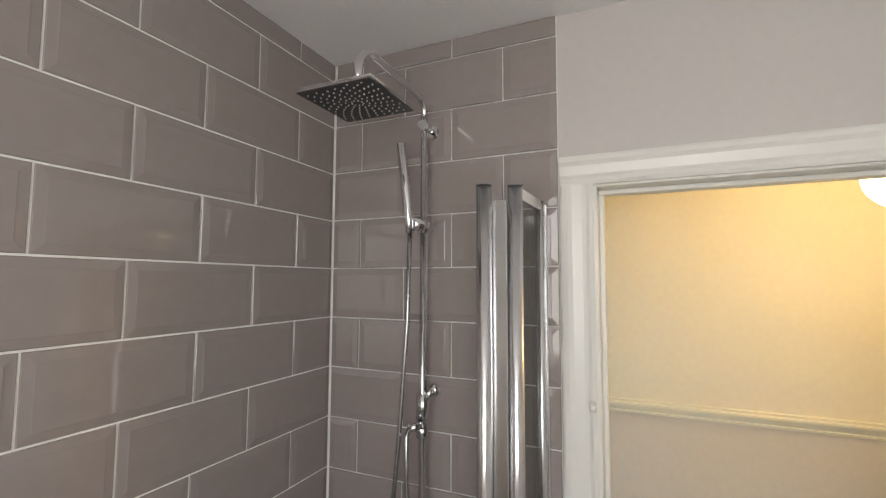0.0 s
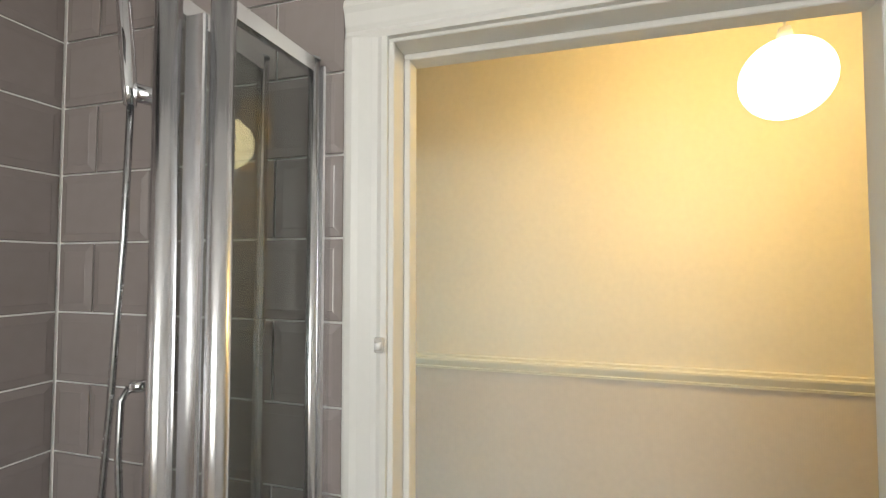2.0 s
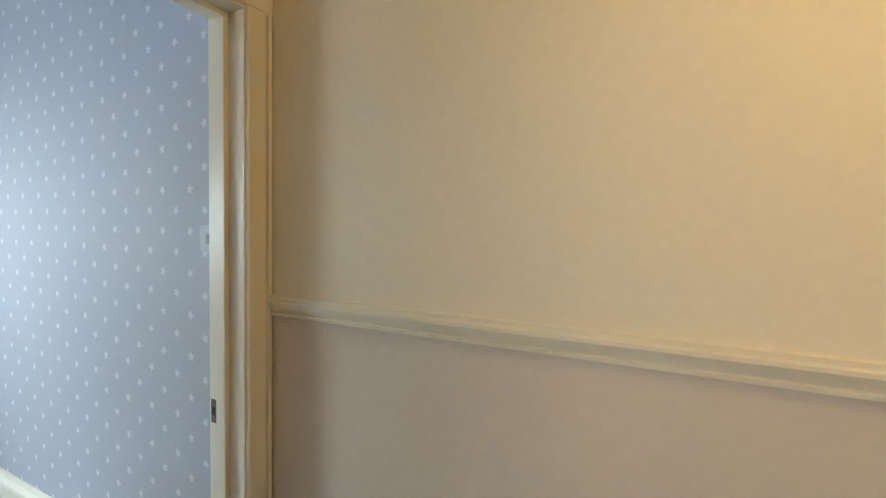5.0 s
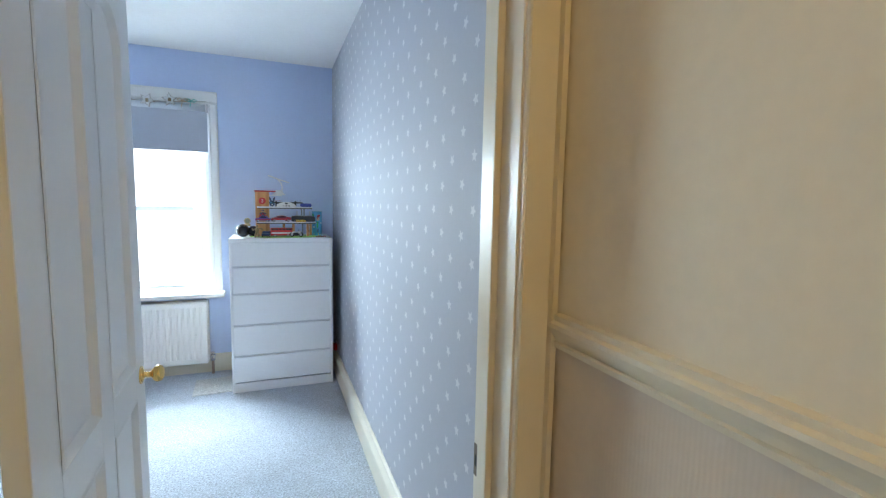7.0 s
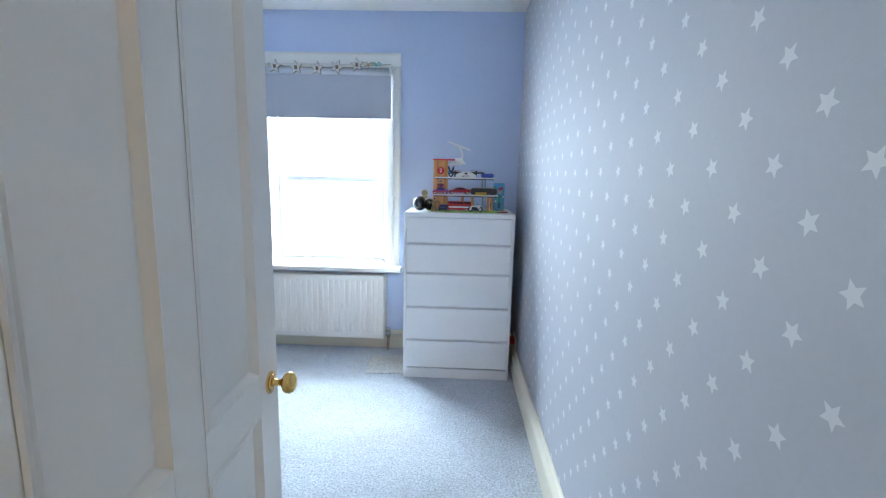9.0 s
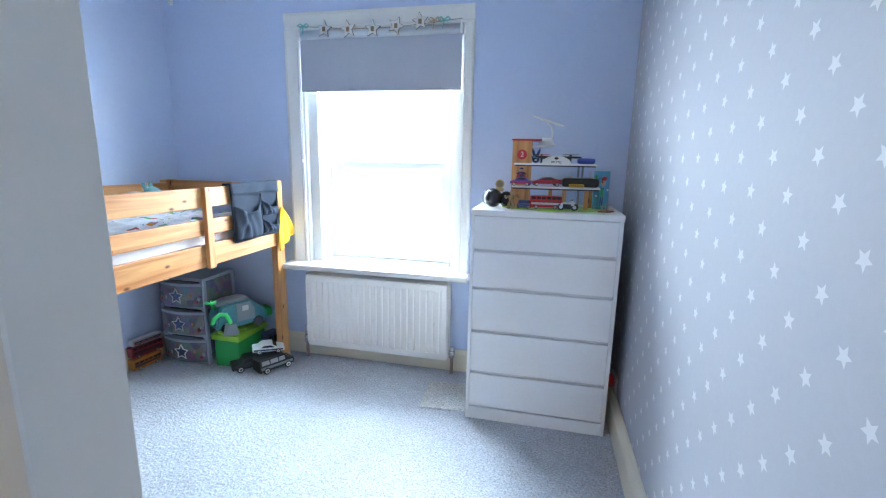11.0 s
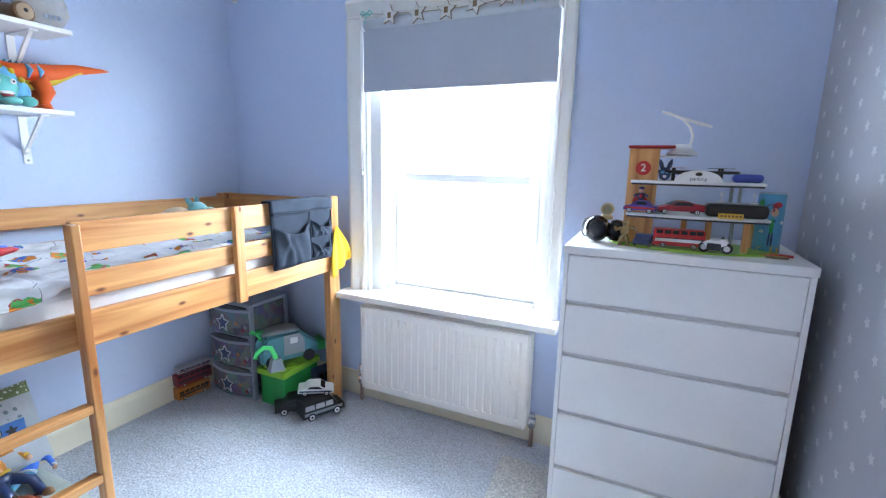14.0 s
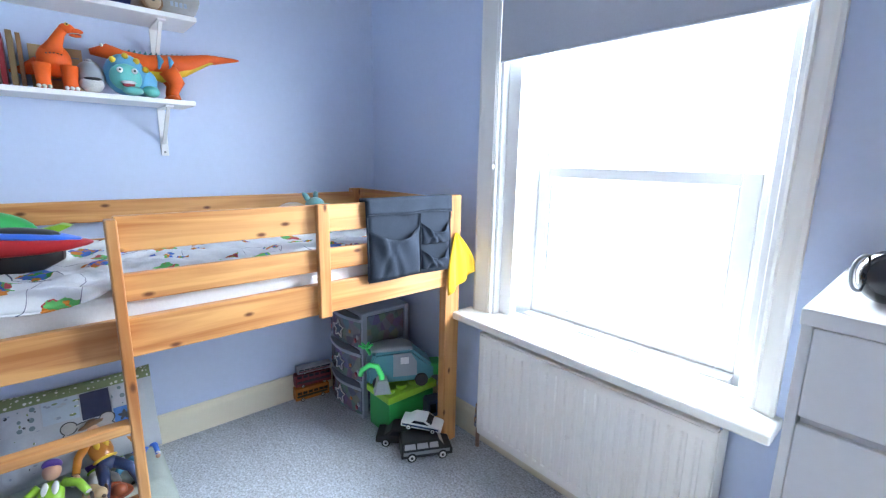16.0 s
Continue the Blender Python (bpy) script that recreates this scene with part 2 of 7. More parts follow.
BLIND = M("grey_blind_cloth", (0.46, 0.49, 0.56), 0.85, 0, 0.05, 4, 200, 0.2, 600)
PVC = M("white_pvc", (0.82, 0.82, 0.82), 0.3, 0, 0.02)


# ---- builders ----
def bx(bm, a, b, bev=0.0, seg=1):
    lo, hi = [min(p, q) for p, q in zip(a, b)], [max(p, q) for p, q in zip(a, b)]
    r = bmesh.ops.create_cube(bm, size=1.0)
    vs = r["verts"]
    for v in vs:
        v.co = Vector([(lo[i] + hi[i]) / 2 + v.co[i] * (hi[i] - lo[i]) for i in range(3)])
    if bev:
        es = list({e for v in vs for e in v.link_edges})
        bmesh.ops.bevel(bm, geom=es, offset=bev, segments=seg, profile=0.5, affect="EDGES", clamp_overlap=True)
    return vs


def cyl(bm, p, q, r, n=14, r2=None, caps=True):
    p, q = Vector(p), Vector(q)
    d = q - p
    m = Matrix.Translation((p + q) / 2) @ d.to_track_quat("Z", "Y").to_matrix().to_4x4()
    before = set(bm.faces)
    bmesh.ops.create_cone(bm, cap_ends=caps, segments=n, radius1=r, radius2=r if r2 is None else r2, depth=d.length, matrix=m)
    for f in set(bm.faces) - before:
        f.smooth = len(f.verts) == 4


def ball(bm, c, r, u=14, v=10, rot=None):
    r = (r, r, r) if isinstance(r, (int, float)) else r
    m = Matrix.Translation(c) @ (rot or Matrix()) @ Matrix.Diagonal((*r, 1))
    before = set(bm.faces)
    bmesh.ops.create_uvsphere(bm, u_segments=u, v_segments=v, radius=1.0, matrix=m)
    for f in set(bm.faces) - before:
        f.smooth = True


def prism(bm, pts, depth, axis=1, at=0.0):
    """A flat outline (two coordinates) pushed along the axis from at to at + depth."""
    def co(p, d):
        l = list(p)
        l.insert(axis, d)
        return l
    lo = [bm.verts.new(co(p, at)) for p in pts]
    hi = [bm.verts.new(co(p, at + depth)) for p in pts]
    fs = [bm.faces.new(lo), bm.faces.new(hi)]
    k = len(pts)
    fs += [bm.faces.new((lo[i], lo[(i + 1) % k], hi[(i + 1) % k], hi[i])) for i in range(k)]
    bmesh.ops.recalc_face_normals(bm, faces=fs)


def tube(bm, pts, r, n=10, closed=False):
    """A round tube through the points."""
    pts = [Vector(p) for p in pts]
    rings = []
    side = None
    for i, p in enumerate(pts):
        a, b = pts[max(i - 1, 0)], pts[min(i + 1, len(pts) - 1)]
        d = (b - a).normalized()
        if side is None:
            side = d.orthogonal().normalized()
        side = (side - d * side.dot(d)).normalized()
        up = d.cross(side)
        rr = r[i] if isinstance(r, (list, tuple)) else r
        rings.append([bm.verts.new(p + (side * math.cos(t) + up * math.sin(t)) * rr) for t in [2 * math.pi * k / n for k in range(n)]])
    for A, B in zip(rings, rings[1:]):
        for k in range(n):
            f = bm.faces.new((A[k], A[(k + 1) % n], B[(k + 1) % n], B[k]))
            f.smooth = True
    bm.faces.new(list(reversed(rings[0])))
    bm.faces.new(rings[-1])


def arc(c, r, a0, a1, n, u, v):
    c, u, v = Vector(c), Vector(u), Vector(v)
    return [c + u * r * math.cos(radians(a0 + (a1 - a0) * i / n)) + v * r * math.sin(radians(a0 + (a1 - a0) * i / n)) for i in range(n + 1)]


def mesh_of(name, bm, material):
    me = bpy.data.meshes.new(name)
    bm.to_mesh(me)
    bm.free()
    me.materials.append(material)
    return me


def part(name, bm, material, parent, label=""):
    o = new(name, mesh_of(name, bm, material))
    o.parent = parent
    return tagged(o, label)


def box_part(name, a, b, material, parent, bev=0.002, label="", seg=1):
    bm = bmesh.new()
    bx(bm, a, b, bev, seg)
    return part(name, bm, material, parent, label)


def thing(name, m, label, category, group="", kind=""):
    o = new(name)
    o.empty_display_size = 0.1
    o.matrix_world = m
    return tagged(o, label, category, group, kind)


def structure(name, boxes, material, label="", bev=0.0):
    bm = bmesh.new()
    for a, b in boxes:
        bx(bm, a, b, bev)
    return tagged(new(name, mesh_of(name, bm, material)), label, "", "", "structure")


# ---- the large structure ----
XL, YN, YS, H = -2.9, 4.0, 0.945, 2.455          # bedroom: west wall, window wall, door wall, ceiling
XB, YB = -1.132, 0.728                          # bathroom: wall by the door, tiled side wall (behind the tiles)
XC = -1.02                                      # landing: face of the bathroom wall
structure("floor_bedroom", [((XL - 0.1, 0.8, -0.1), (0.1, 4.35, 0.0))], CARPET, "pale grey deep-pile carpet in the bedroom")
structure("floor_landing", [((XC, -3.2, -0.1), (0.1, 0.8, -0.002))], CARPET, "pale grey carpet on the landing")
structure("floor_bathroom", [((-3.3, -1.7, -0.1), (XC, 0.8, -0.004))], VINYL, "grey vinyl floor in the bathroom")
structure("ceiling_bedroom", [((XL - 0.1, 0.86, H), (0.1, 4.3, H + 0.1))], CEILING, "white painted plaster ceiling")
structure("ceiling_landing", [((XC - 0.06, -3.2, H), (0.1, 0.86, H + 0.1))], CEILING, "white painted landing ceiling")
structure("ceiling_bathroom", [((-3.3, -1.7, 2.40), (XC - 0.06, 0.8, H + 0.1))], CEILING, "white painted bathroom ceiling")
structure("backdrop", [((-14, 11.0, -6), (12, 11.05, 9))], glow("bright_overcast_distance", (1.0, 1.0, 1.0), 1.7), "bright hazy distance beyond the window")
structure("wall_east", [((0.0, YS - 0.0, 0), (0.1, 4.0, H))], STARS, "grey wallpaper printed with small white stars")
structure("wall_landing_upper", [((0.0, -3.2, 1.14), (0.1, YS, H))], PAPER_UP, "cream papered landing wall above the dado rail")
structure("wall_landing_lower", [((0.002, -3.2, 0), (0.1, YS, 1.14))], PAPER_LOW, "beige ribbed paper below the dado rail")
# window wall with its opening
WX0, WX1, WZ0, WZ1 = -1.93, -0.92, 0.63, 2.07
structure("wall_north", [((XL - 0.1, YN, 0), (WX0, YN + 0.3, H)), ((WX1, YN, 0), (0.1, YN + 0.3, H)),
                         ((WX0, YN, 0), (WX1, YN + 0.3, WZ0)), ((WX0, YN, WZ1), (WX1, YN + 0.3, H))], BLUE, "pale blue painted window wall")
structure("wall_west", [((XL - 0.1, 0.8, 0), (XL, YN, H))], BLUE, "pale blue painted wall")
# door wall of the bedroom
DX0, DX1, DH = -0.888, -0.06, 1.985
structure("wall_south", [((XL, 0.80, 0), (DX0, YS, H)), ((DX1, 0.80, 0), (0.0, YS, H)), ((DX0, 0.80, DH), (DX1, YS, H))], BLUE, "painted wall round the bedroom door")
structure("wall_bathroom_north", [((-3.3, YB, 0), (XC, 0.80, H))], GROUT, "white grout bed behind the bathroom tiles")
# bathroom door wall: tiled stretch, then door
BY0, BY1, BH = -0.825, -0.035, 1.975
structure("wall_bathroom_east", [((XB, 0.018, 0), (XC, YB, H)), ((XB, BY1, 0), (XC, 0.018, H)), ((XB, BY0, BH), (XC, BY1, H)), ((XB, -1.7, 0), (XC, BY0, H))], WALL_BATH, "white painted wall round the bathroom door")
structure("wall_bathroom_south", [((-3.3, -1.8, 0), (XC, -1.7, H))], WALL_WARM)
# unseen end wall; its opening is added to go with the fill lamp
fill_gap = [((-3.4, -1.8, 0), (-3.3, 0.8, 1.2)), ((-3.4, -1.8, 2.3), (-3.3, 0.8, H)), ((-3.4, -1.8, 1.2), (-3.3, -0.85, 2.3)), ((-3.4, 0.15, 1.2), (-3.3, 0.8, 2.3))]
structure("wall_bathroom_west", fill_gap, WALL_WARM)
structure("wall_landing_south", [((XC - 0.1, -3.3, 0), (0.1, -3.2, H))], PAPER_UP)
structure("wall_landing_west", [((XC - 0.112, -3.2, 0), (XC, -1.8, H))], PAPER_UP)
structure("beam_landing", [((XC, -3.2, 2.03), (0.0, -1.37, H))], WALL_WARM, "white bulkhead crossing the landing")


# ---- trims, frames, doors and window ----
def run(name, profile, axis, a, b, material, label="", kind="structure", parent=None):
    """A moulding: an outline across, pushed along an axis (0 x, 1 y, 2 z)."""
    bm = bmesh.new()
    prism(bm, profile, b - a, axis, a)
    o = new(name, mesh_of(name, bm, material))
    if parent:
        o.parent = parent
        return tagged(o, label)
    return tagged(o, label, "", "", kind)


DADO = [(0.004, 1.113), (-0.010, 1.113), (-0.012, 1.121), (-0.006, 1.123), (-0.016, 1.136), (-0.022, 1.146), (-0.022, 1.153), (-0.012, 1.156), (-0.014, 1.165), (0.004, 1.168)]
run("dado_rail", [(x, 1.141 + (z - 1.141) * 1.14) for x, z in DADO], 1, -3.2, 0.781, CREAM_GLOSS, "cream gloss painted moulded dado rail")
SKIRT = [(0.0, 0.0), (0.018, 0.0), (0.0178, 0.100), (0.0165, 0.112), (0.0125, 0.122), (0.009, 0.130), (0.0075, 0.138), (0.004, 0.142), (0.0, 0.142)]
run("baseboard_east", [(-x * 1.9, z * 1.06) for x, z in SKIRT], 1, 0.972, 4.0, CREAM_GLOSS, "cream gloss painted skirting board")
run("baseboard_west", [(XL + x, z) for x, z in SKIRT], 1, YS, 4.0, CREAM_GLOSS, "cream gloss painted skirting board")
run("baseboard_north", [(YN - y, z) for y, z in SKIRT], 0, XL + 0.018, -0.018, CREAM_GLOSS, "cream gloss painted skirting board")
run("baseboard_south", [(YS + y, z) for y, z in SKIRT], 0, XL + 0.018, -0.935, CREAM_GLOSS, "cream gloss painted skirting board")
run("baseboard_landing", [(-x + 0.002, z) for x, z in SKIRT], 1, -3.2, 0.778, CREAM_GLOSS, "cream gloss painted skirting board")

ARCHI = [(0.0, 0.0), (0.0, 0.012), (0.008, 0.016), (0.016, 0.013), (0.024, 0.017), (0.046, 0.021), (0.056, 0.026), (0.066, 0.024), (0.072, 0.020), (0.072, 0.0)]


FLAT = [(0.0, 0.0), (0.0, 0.012), (0.003, 0.016), (0.050, 0.016), (0.053, 0.008), (0.056, 0.008), (0.058, 0.019), (0.068, 0.019), (0.072, 0.012), (0.072, 0.0)]


def architrave(names, u0, u1, top, face, out, along, width_l=0.072, width_r=0.072, shape=ARCHI, paint=WHITE_GLOSS):
    """Three mitre-less lengths round an opening. u runs along the wall (along 0: x, 1: y), face is the wall plane, out +1 or -1 the side it stands on."""
    # the cream tone is for trim with lamplight in its colour
    frame_ob = thing(names, pose(0, 0, 0), ("white" if paint is WHITE_GLOSS else "cream") + " toned gloss painted moulded door architrave", "architrave", "", "structure")
    for nm, u, sgn, w in (("jamb", u0, -1, width_l), ("jamb", u1, 1, width_r)):
        k = w / 0.072
        bm = bmesh.new()
        prof = [(u + sgn * p * k, face + out * q) for p, q in shape]
        prism(bm, prof if along == 0 else [(q, p) for p, q in prof], top, 2, 0.0)
        part(nm, bm, paint, frame_ob)
    bm = bmesh.new()
    prof = [(face + out * (q + 0.001), top + p) for p, q in shape]
    prism(bm, prof, (u1 + width_r) - (u0 - width_l), along, u0 - width_l)
    part("head", bm, paint, frame_ob)
    return frame_ob


def lining(name, boxes, paint=WHITE_GLOSS):
    o = thing(name, pose(0, 0, 0), ("white" if paint is WHITE_GLOSS else "cream") + " toned gloss painted timber door lining", "door frame", "", "structure")
    for nm, a, b in boxes:
        box_part(nm, a, b, paint, o, 0.002)
    return o


# bedroom doorway: lining, stops, architraves on both sides
L0, L1, LH = -0.878, -0.085, 1.96
# lining and landing-side architrave in cream: the bulb's warm light put into their colour
lining("door_frame_1", [("jamb", (L0 - 0.009, 0.798, 0), (L0, YS + 0.002, LH)), ("jamb", (L1, 0.798, 0), (L1 + 0.024, YS + 0.002, LH)), ("head", (L0 - 0.009, 0.798, LH), (L1 + 0.024, YS + 0.002, LH + 0.024)),
                        ("stop", (L0, 0.862, 0), (L0 + 0.015, 0.902, LH - 0.015)), ("stop", (L1 - 0.015, 0.862, 0), (L1, 0.902, LH - 0.015)), ("stop", (L0, 0.862, LH - 0.015), (L1, 0.902, LH))], CREAM_GLOSS)
architrave("architrave_1", L0 - 0.004, L1 + 0.004, LH + 0.006, 0.80, -1, 0, 0.08, 0.08, FLAT, CREAM_GLOSS)
architrave("architrave_2", L0 - 0.004, L1 + 0.006, LH + 0.006, YS, 1, 0)
strike = thing("strike_plate", pose(L1, 0.930, 0.82), "tarnished dark brass strike plate on the door frame", "strike plate")
bm = bmesh.new()
bx(bm, (-0.002, -0.012, -0.035), (0.0, 0.012, 0.035), 0.0005)
part("plate", bm, M("tarnished_brass", (0.16, 0.12, 0.08), 0.4, 0.8, 0.2, 60), strike)
box_part("latch_hole", (-0.0028, -0.006, -0.012), (-0.0021, 0.006, 0.012), M("dark_hole", (0.02, 0.02, 0.02), 0.8), strike, 0)
# bathroom doorway
lining("door_frame_2", [("jamb", (XB - 0.002, -0.065, 0), (XC + 0.002, -0.041, 1.94)), ("jamb", (XB - 0.002, -0.824, 0), (XC + 0.002, -0.80, 1.94)), ("head", (XB - 0.002, -0.824, 1.94), (XC + 0.002, -0.041, 1.964)),
                        ("stop", (-1.085, -0.077, 0), (-1.048, -0.065, 1.928)), ("stop", (-1.085, -0.80, 0), (-1.048, -0.788, 1.928)), ("stop", (-1.085, -0.80, 1.928), (-1.048, -0.065, 1.94))])
architrave("architrave_3", -0.804, -0.056, 1.946, XB, -1, 1, 0.072, 0.078)
architrave("architrave_4", -0.804, -0.061, 1.946, XC, 1, 1)
keep = thing("bolt_keep", pose(-1.152, -0.047, 1.412), "small white painted metal bolt keep on the architrave", "bolt keep")
bm = bmesh.new()
bx(bm, (-0.004, -0.008, -0.013), (0.004, 0.008, 0.013), 0.002)
part("plate", bm, M("chipped_white_metal", (0.62, 0.6, 0.58), 0.4, 0.0, 0.1, 60, 200), keep)
bm = bmesh.new()
cyl(bm, (-0.006, 0, -0.006), (-0.006, 0, 0.006), 0.006)
part("staple", bm, PVC, keep)

# bedroom door: four panels, the upper two with arched heads, standing open
door = thing("door_1", pose(-0.841, 0.957, 0.012, 0, 0, 2.3), "white gloss four-panel bedroom door standing open", "door", "", "structure")
DW, DT, DZ = 0.785, 0.036, 1.945
PU = [(0.115, 0.345), (0.44, 0.675)]
LOWZ, UPZ, ARCH0, ARCH1 = (0.20, 0.755), 0.850, 1.775, 1.85


def arch_top(u0, u1, z0, z1, n=10):
    """Points over the arched head of a panel, from u0 to u1."""
    return [(u0 + (u1 - u0) * i / n, z0 + (z1 - z0) * math.sin(math.pi * i / n) ** 0.7 if 0 < i < n else z0) for i in range(n + 1)]


bm = bmesh.new()
prev = 0.0
for u0, u1 in PU + [(DW, DW)]:
    bx(bm, (-DT, prev, 0), (0, u0, DZ if u0 == DW or prev == 0.0 else ARCH0 - 0.0), 0.0015)
    prev = u1
for u0, u1 in PU:
    bx(bm, (-DT, u0, 0), (0, u1, LOWZ[0]))
    bx(bm, (-DT, u0, LOWZ[1]), (0, u1, UPZ))
top = [(PU[0][0], DZ)] + arch_top(*PU[0], ARCH0, ARCH1) + arch_top(*PU[1], ARCH0, ARCH1) + [(PU[1][1], DZ)]
prism(bm, top, DT, 0, -DT)
part("leaf", bm, WHITE_GLOSS, door)


def door_panel(u0, u1, z0, z1, arched):
    """Sunk field with a sloping moulding round it, on both faces."""
    def outline(inset):
        lo, hi, b = u0 + inset, u1 - inset, z0 + inset
        if arched:
            return [(lo, b)] + [(u, z - inset) for u, z in arch_top(lo, hi, ARCH0, ARCH1)] + [(hi, b)]
        return [(lo, b), (lo, z1 - inset), (hi, z1 - inset), (hi, b)]
    b_ = bmesh.new()
    for face, sign in ((0.0, -1), (-DT, 1)):
        rings = [[b_.verts.new((face + sign * d, u, z)) for u, z in outline(i)] for i, d in ((-0.002, -0.001), (0.004, -0.003), (0.009, 0.002), (0.020, 0.0125), (0.026, 0.0125), (0.030, 0.010))]
        for A, B in zip(rings, rings[1:]):
            k = len(A)
            for i in range(k):
                b_.faces.new((A[i], A[(i + 1) % k], B[(i + 1) % k], B[i]))
        b_.faces.new(rings[-1])
    bmesh.ops.recalc_face_normals(b_, faces=b_.faces[:])
    part("panel", b_, WHITE_GLOSS, door)


for u0, u1 in PU:
    door_panel(u0, u1, UPZ, ARCH1, True)
    door_panel(u0, u1, *LOWZ, False)
for side, sgn in ((0.0, 1), (-DT, -1)):
    bm = bmesh.new()
    o = (side, 0.735, 0.808)
    cyl(bm, o, (o[0] + sgn * 0.004, o[1], o[2]), 0.027, 24)
    cyl(bm, (o[0] + sgn * 0.004, o[1], o[2]), (o[0] + sgn * 0.009, o[1], o[2]), 0.022, 24, 0.014)
    rose = part("rose", bm, BRASS, door, "polished brass rose")
    bm = bmesh.new()
    tube(bm, [(o[0] + sgn * d, o[1], o[2]) for d in (0.006, 0.012, 0.020, 0.028, 0.032, 0.036, 0.042, 0.050, 0.058, 0.063, 0.064)], [0.012, 0.009, 0.0075, 0.009, 0.015, 0.022, 0.0255, 0.026, 0.022, 0.012, 0.004], 20)
    part("knob", bm, BRASS, rose, "polished brass door knob")
for z in (0.22, 1.70):
    bm = bmesh.new()
    bx(bm, (-0.033, -0.0035, z - 0.045), (-0.003, -0.0005, z + 0.045))
    part("hinge", bm, BRASS, door, "brass butt hinge")

# light switch on the star wall
SWITCH = M("grey_switch_enamel", (0.50, 0.52, 0.56), 0.5, 0, 0.04, 10, 200)
sw = thing("light_switch", pose(-0.0005, 1.060, 1.325), "pale grey light switch on star wallpaper", "light switch")
box_part("plate", (-0.009, -0.043, -0.043), (0, 0.043, 0.043), SWITCH, sw, 0.003, "", 2)
box_part("rocker", (-0.013, -0.009, -0.016), (-0.008, 0.009, 0.016), M("dark_rocker", (0.20, 0.21, 0.23), 0.4), sw, 0.001, "dark grey rocker")

# window
win = thing("window_1", pose(0, 0, 0), "white sliding sash window with bright daylight behind it", "window", "", "structure")
wx0, wx1, wz0, wz1 = WX0, WX1, WZ0, WZ1
for nm, a, b in (("reveal", (wx0, 4.0, wz0), (wx0 + 0.016, 4.14, wz1)), ("reveal", (wx1 - 0.016, 4.0, wz0), (wx1, 4.14, wz1)), ("reveal", (wx0 + 0.016, 4.0, wz1 - 0.016), (wx1 - 0.016, 4.14, wz1)),
                 ("window_frame", (wx0, 4.14, wz0), (wx0 + 0.105, 4.27, wz1)), ("window_frame", (wx1 - 0.085, 4.14, wz0), (wx1, 4.27, wz1)), ("pulley_stile", (wx0 + 0.016, 4.03, 0.652), (-1.848, 4.07, wz1 - 0.016)), ("pulley_stile", (-0.962, 4.03, 0.652), (wx1 - 0.016, 4.07, wz1 - 0.016)), ("window_frame", (wx0 + 0.105, 4.14, wz1 - 0.05), (wx1 - 0.085, 4.27, wz1)), ("window_frame", (wx0 + 0.105, 4.10, wz0), (wx1 - 0.085, 4.27, wz0 + 0.035))):
    box_part(nm, a, b, PVC, win, 0.002)
box_part("window_sill", (-2.062, 3.868, 0.618), (-0.838, 4.0, 0.652), WHITE_GLOSS, win, 0.008, "", 3)
box_part("window_board", (wx0 + 0.016, 4.0, 0.630), (wx1 - 0.016, 4.1, 0.652), WHITE_GLOSS, win, 0.002)


def sash(name, x0, x1, z0, z1, y, st, rail_t, rail_b):
    s = box_part(name, (x0, y, z0), (x0 + st, y + 0.04, z1), PVC, win, 0.003)
    for a, b in (((x1 - st, y, z0), (x1, y + 0.04, z1)), ((x0 + st, y, z1 - rail_t), (x1 - st, y + 0.04, z1)), ((x0 + st, y, z0), (x1 - st, y + 0.04, z0 + rail_b))):
        box_part("sash_rail", a, b, PVC, s, 0.003)
    for a, b in (((x0 + st, y + 0.006, z0 + rail_b), (x0 + st + 0.01, y + 0.016, z1 - rail_t)), ((x1 - st - 0.01, y + 0.006, z0 + rail_b), (x1 - st, y + 0.016, z1 - rail_t))):
        box_part("glazing_bead", a, b, PVC, s, 0.002)
    p = box_part("pane", (x0 + st - 0.005, y + 0.018, z0 + rail_b - 0.005), (x1 - st + 0.005, y + 0.022, z1 - rail_t + 0.005), GLASS, s, 0)
    p.visible_shadow = False
    return s


low = sash("lower_sash", -1.822, -1.008, 0.667, 1.31, 4.15, 0.055, 0.042, 0.06)
sash("upper_sash", -1.822, -1.008, 1.27, 2.02, 4.205, 0.05, 0.05, 0.042)
for x in (-1.62, -1.25):
    bm = bmesh.new()
    bx(bm, (x - 0.02, 4.138, 0.70), (x + 0.02, 4.150, 0.708), 0.002)
    part("sash_lift", bm, ALU, low)
WA = [(0.0, 0.0), (0.0, 0.014), (0.012, 0.018), (0.02, 0.013), (0.035, 0.018), (0.06, 0.026), (0.078, 0.030), (0.094, 0.026), (0.094, 0.0)]
for u, sgn in ((wx0, -1), (wx1, 1)):
    k = 1.0 if sgn < 0 else 0.66
    bm = bmesh.new()
    prism(bm, [(u + sgn * p * k, YN - q) for p, q in WA], 2.075 - 0.652, 2, 0.652)
    part("architrave", bm, WHITE_GLOSS, win)
bm = bmesh.new()
prism(bm, [(YN - q - 0.001, 2.075 + p) for p, q in WA], 1.01 + 0.094 + 0.062, 0, wx0 - 0.094)
part("architrave", bm, WHITE_GLOSS, win)

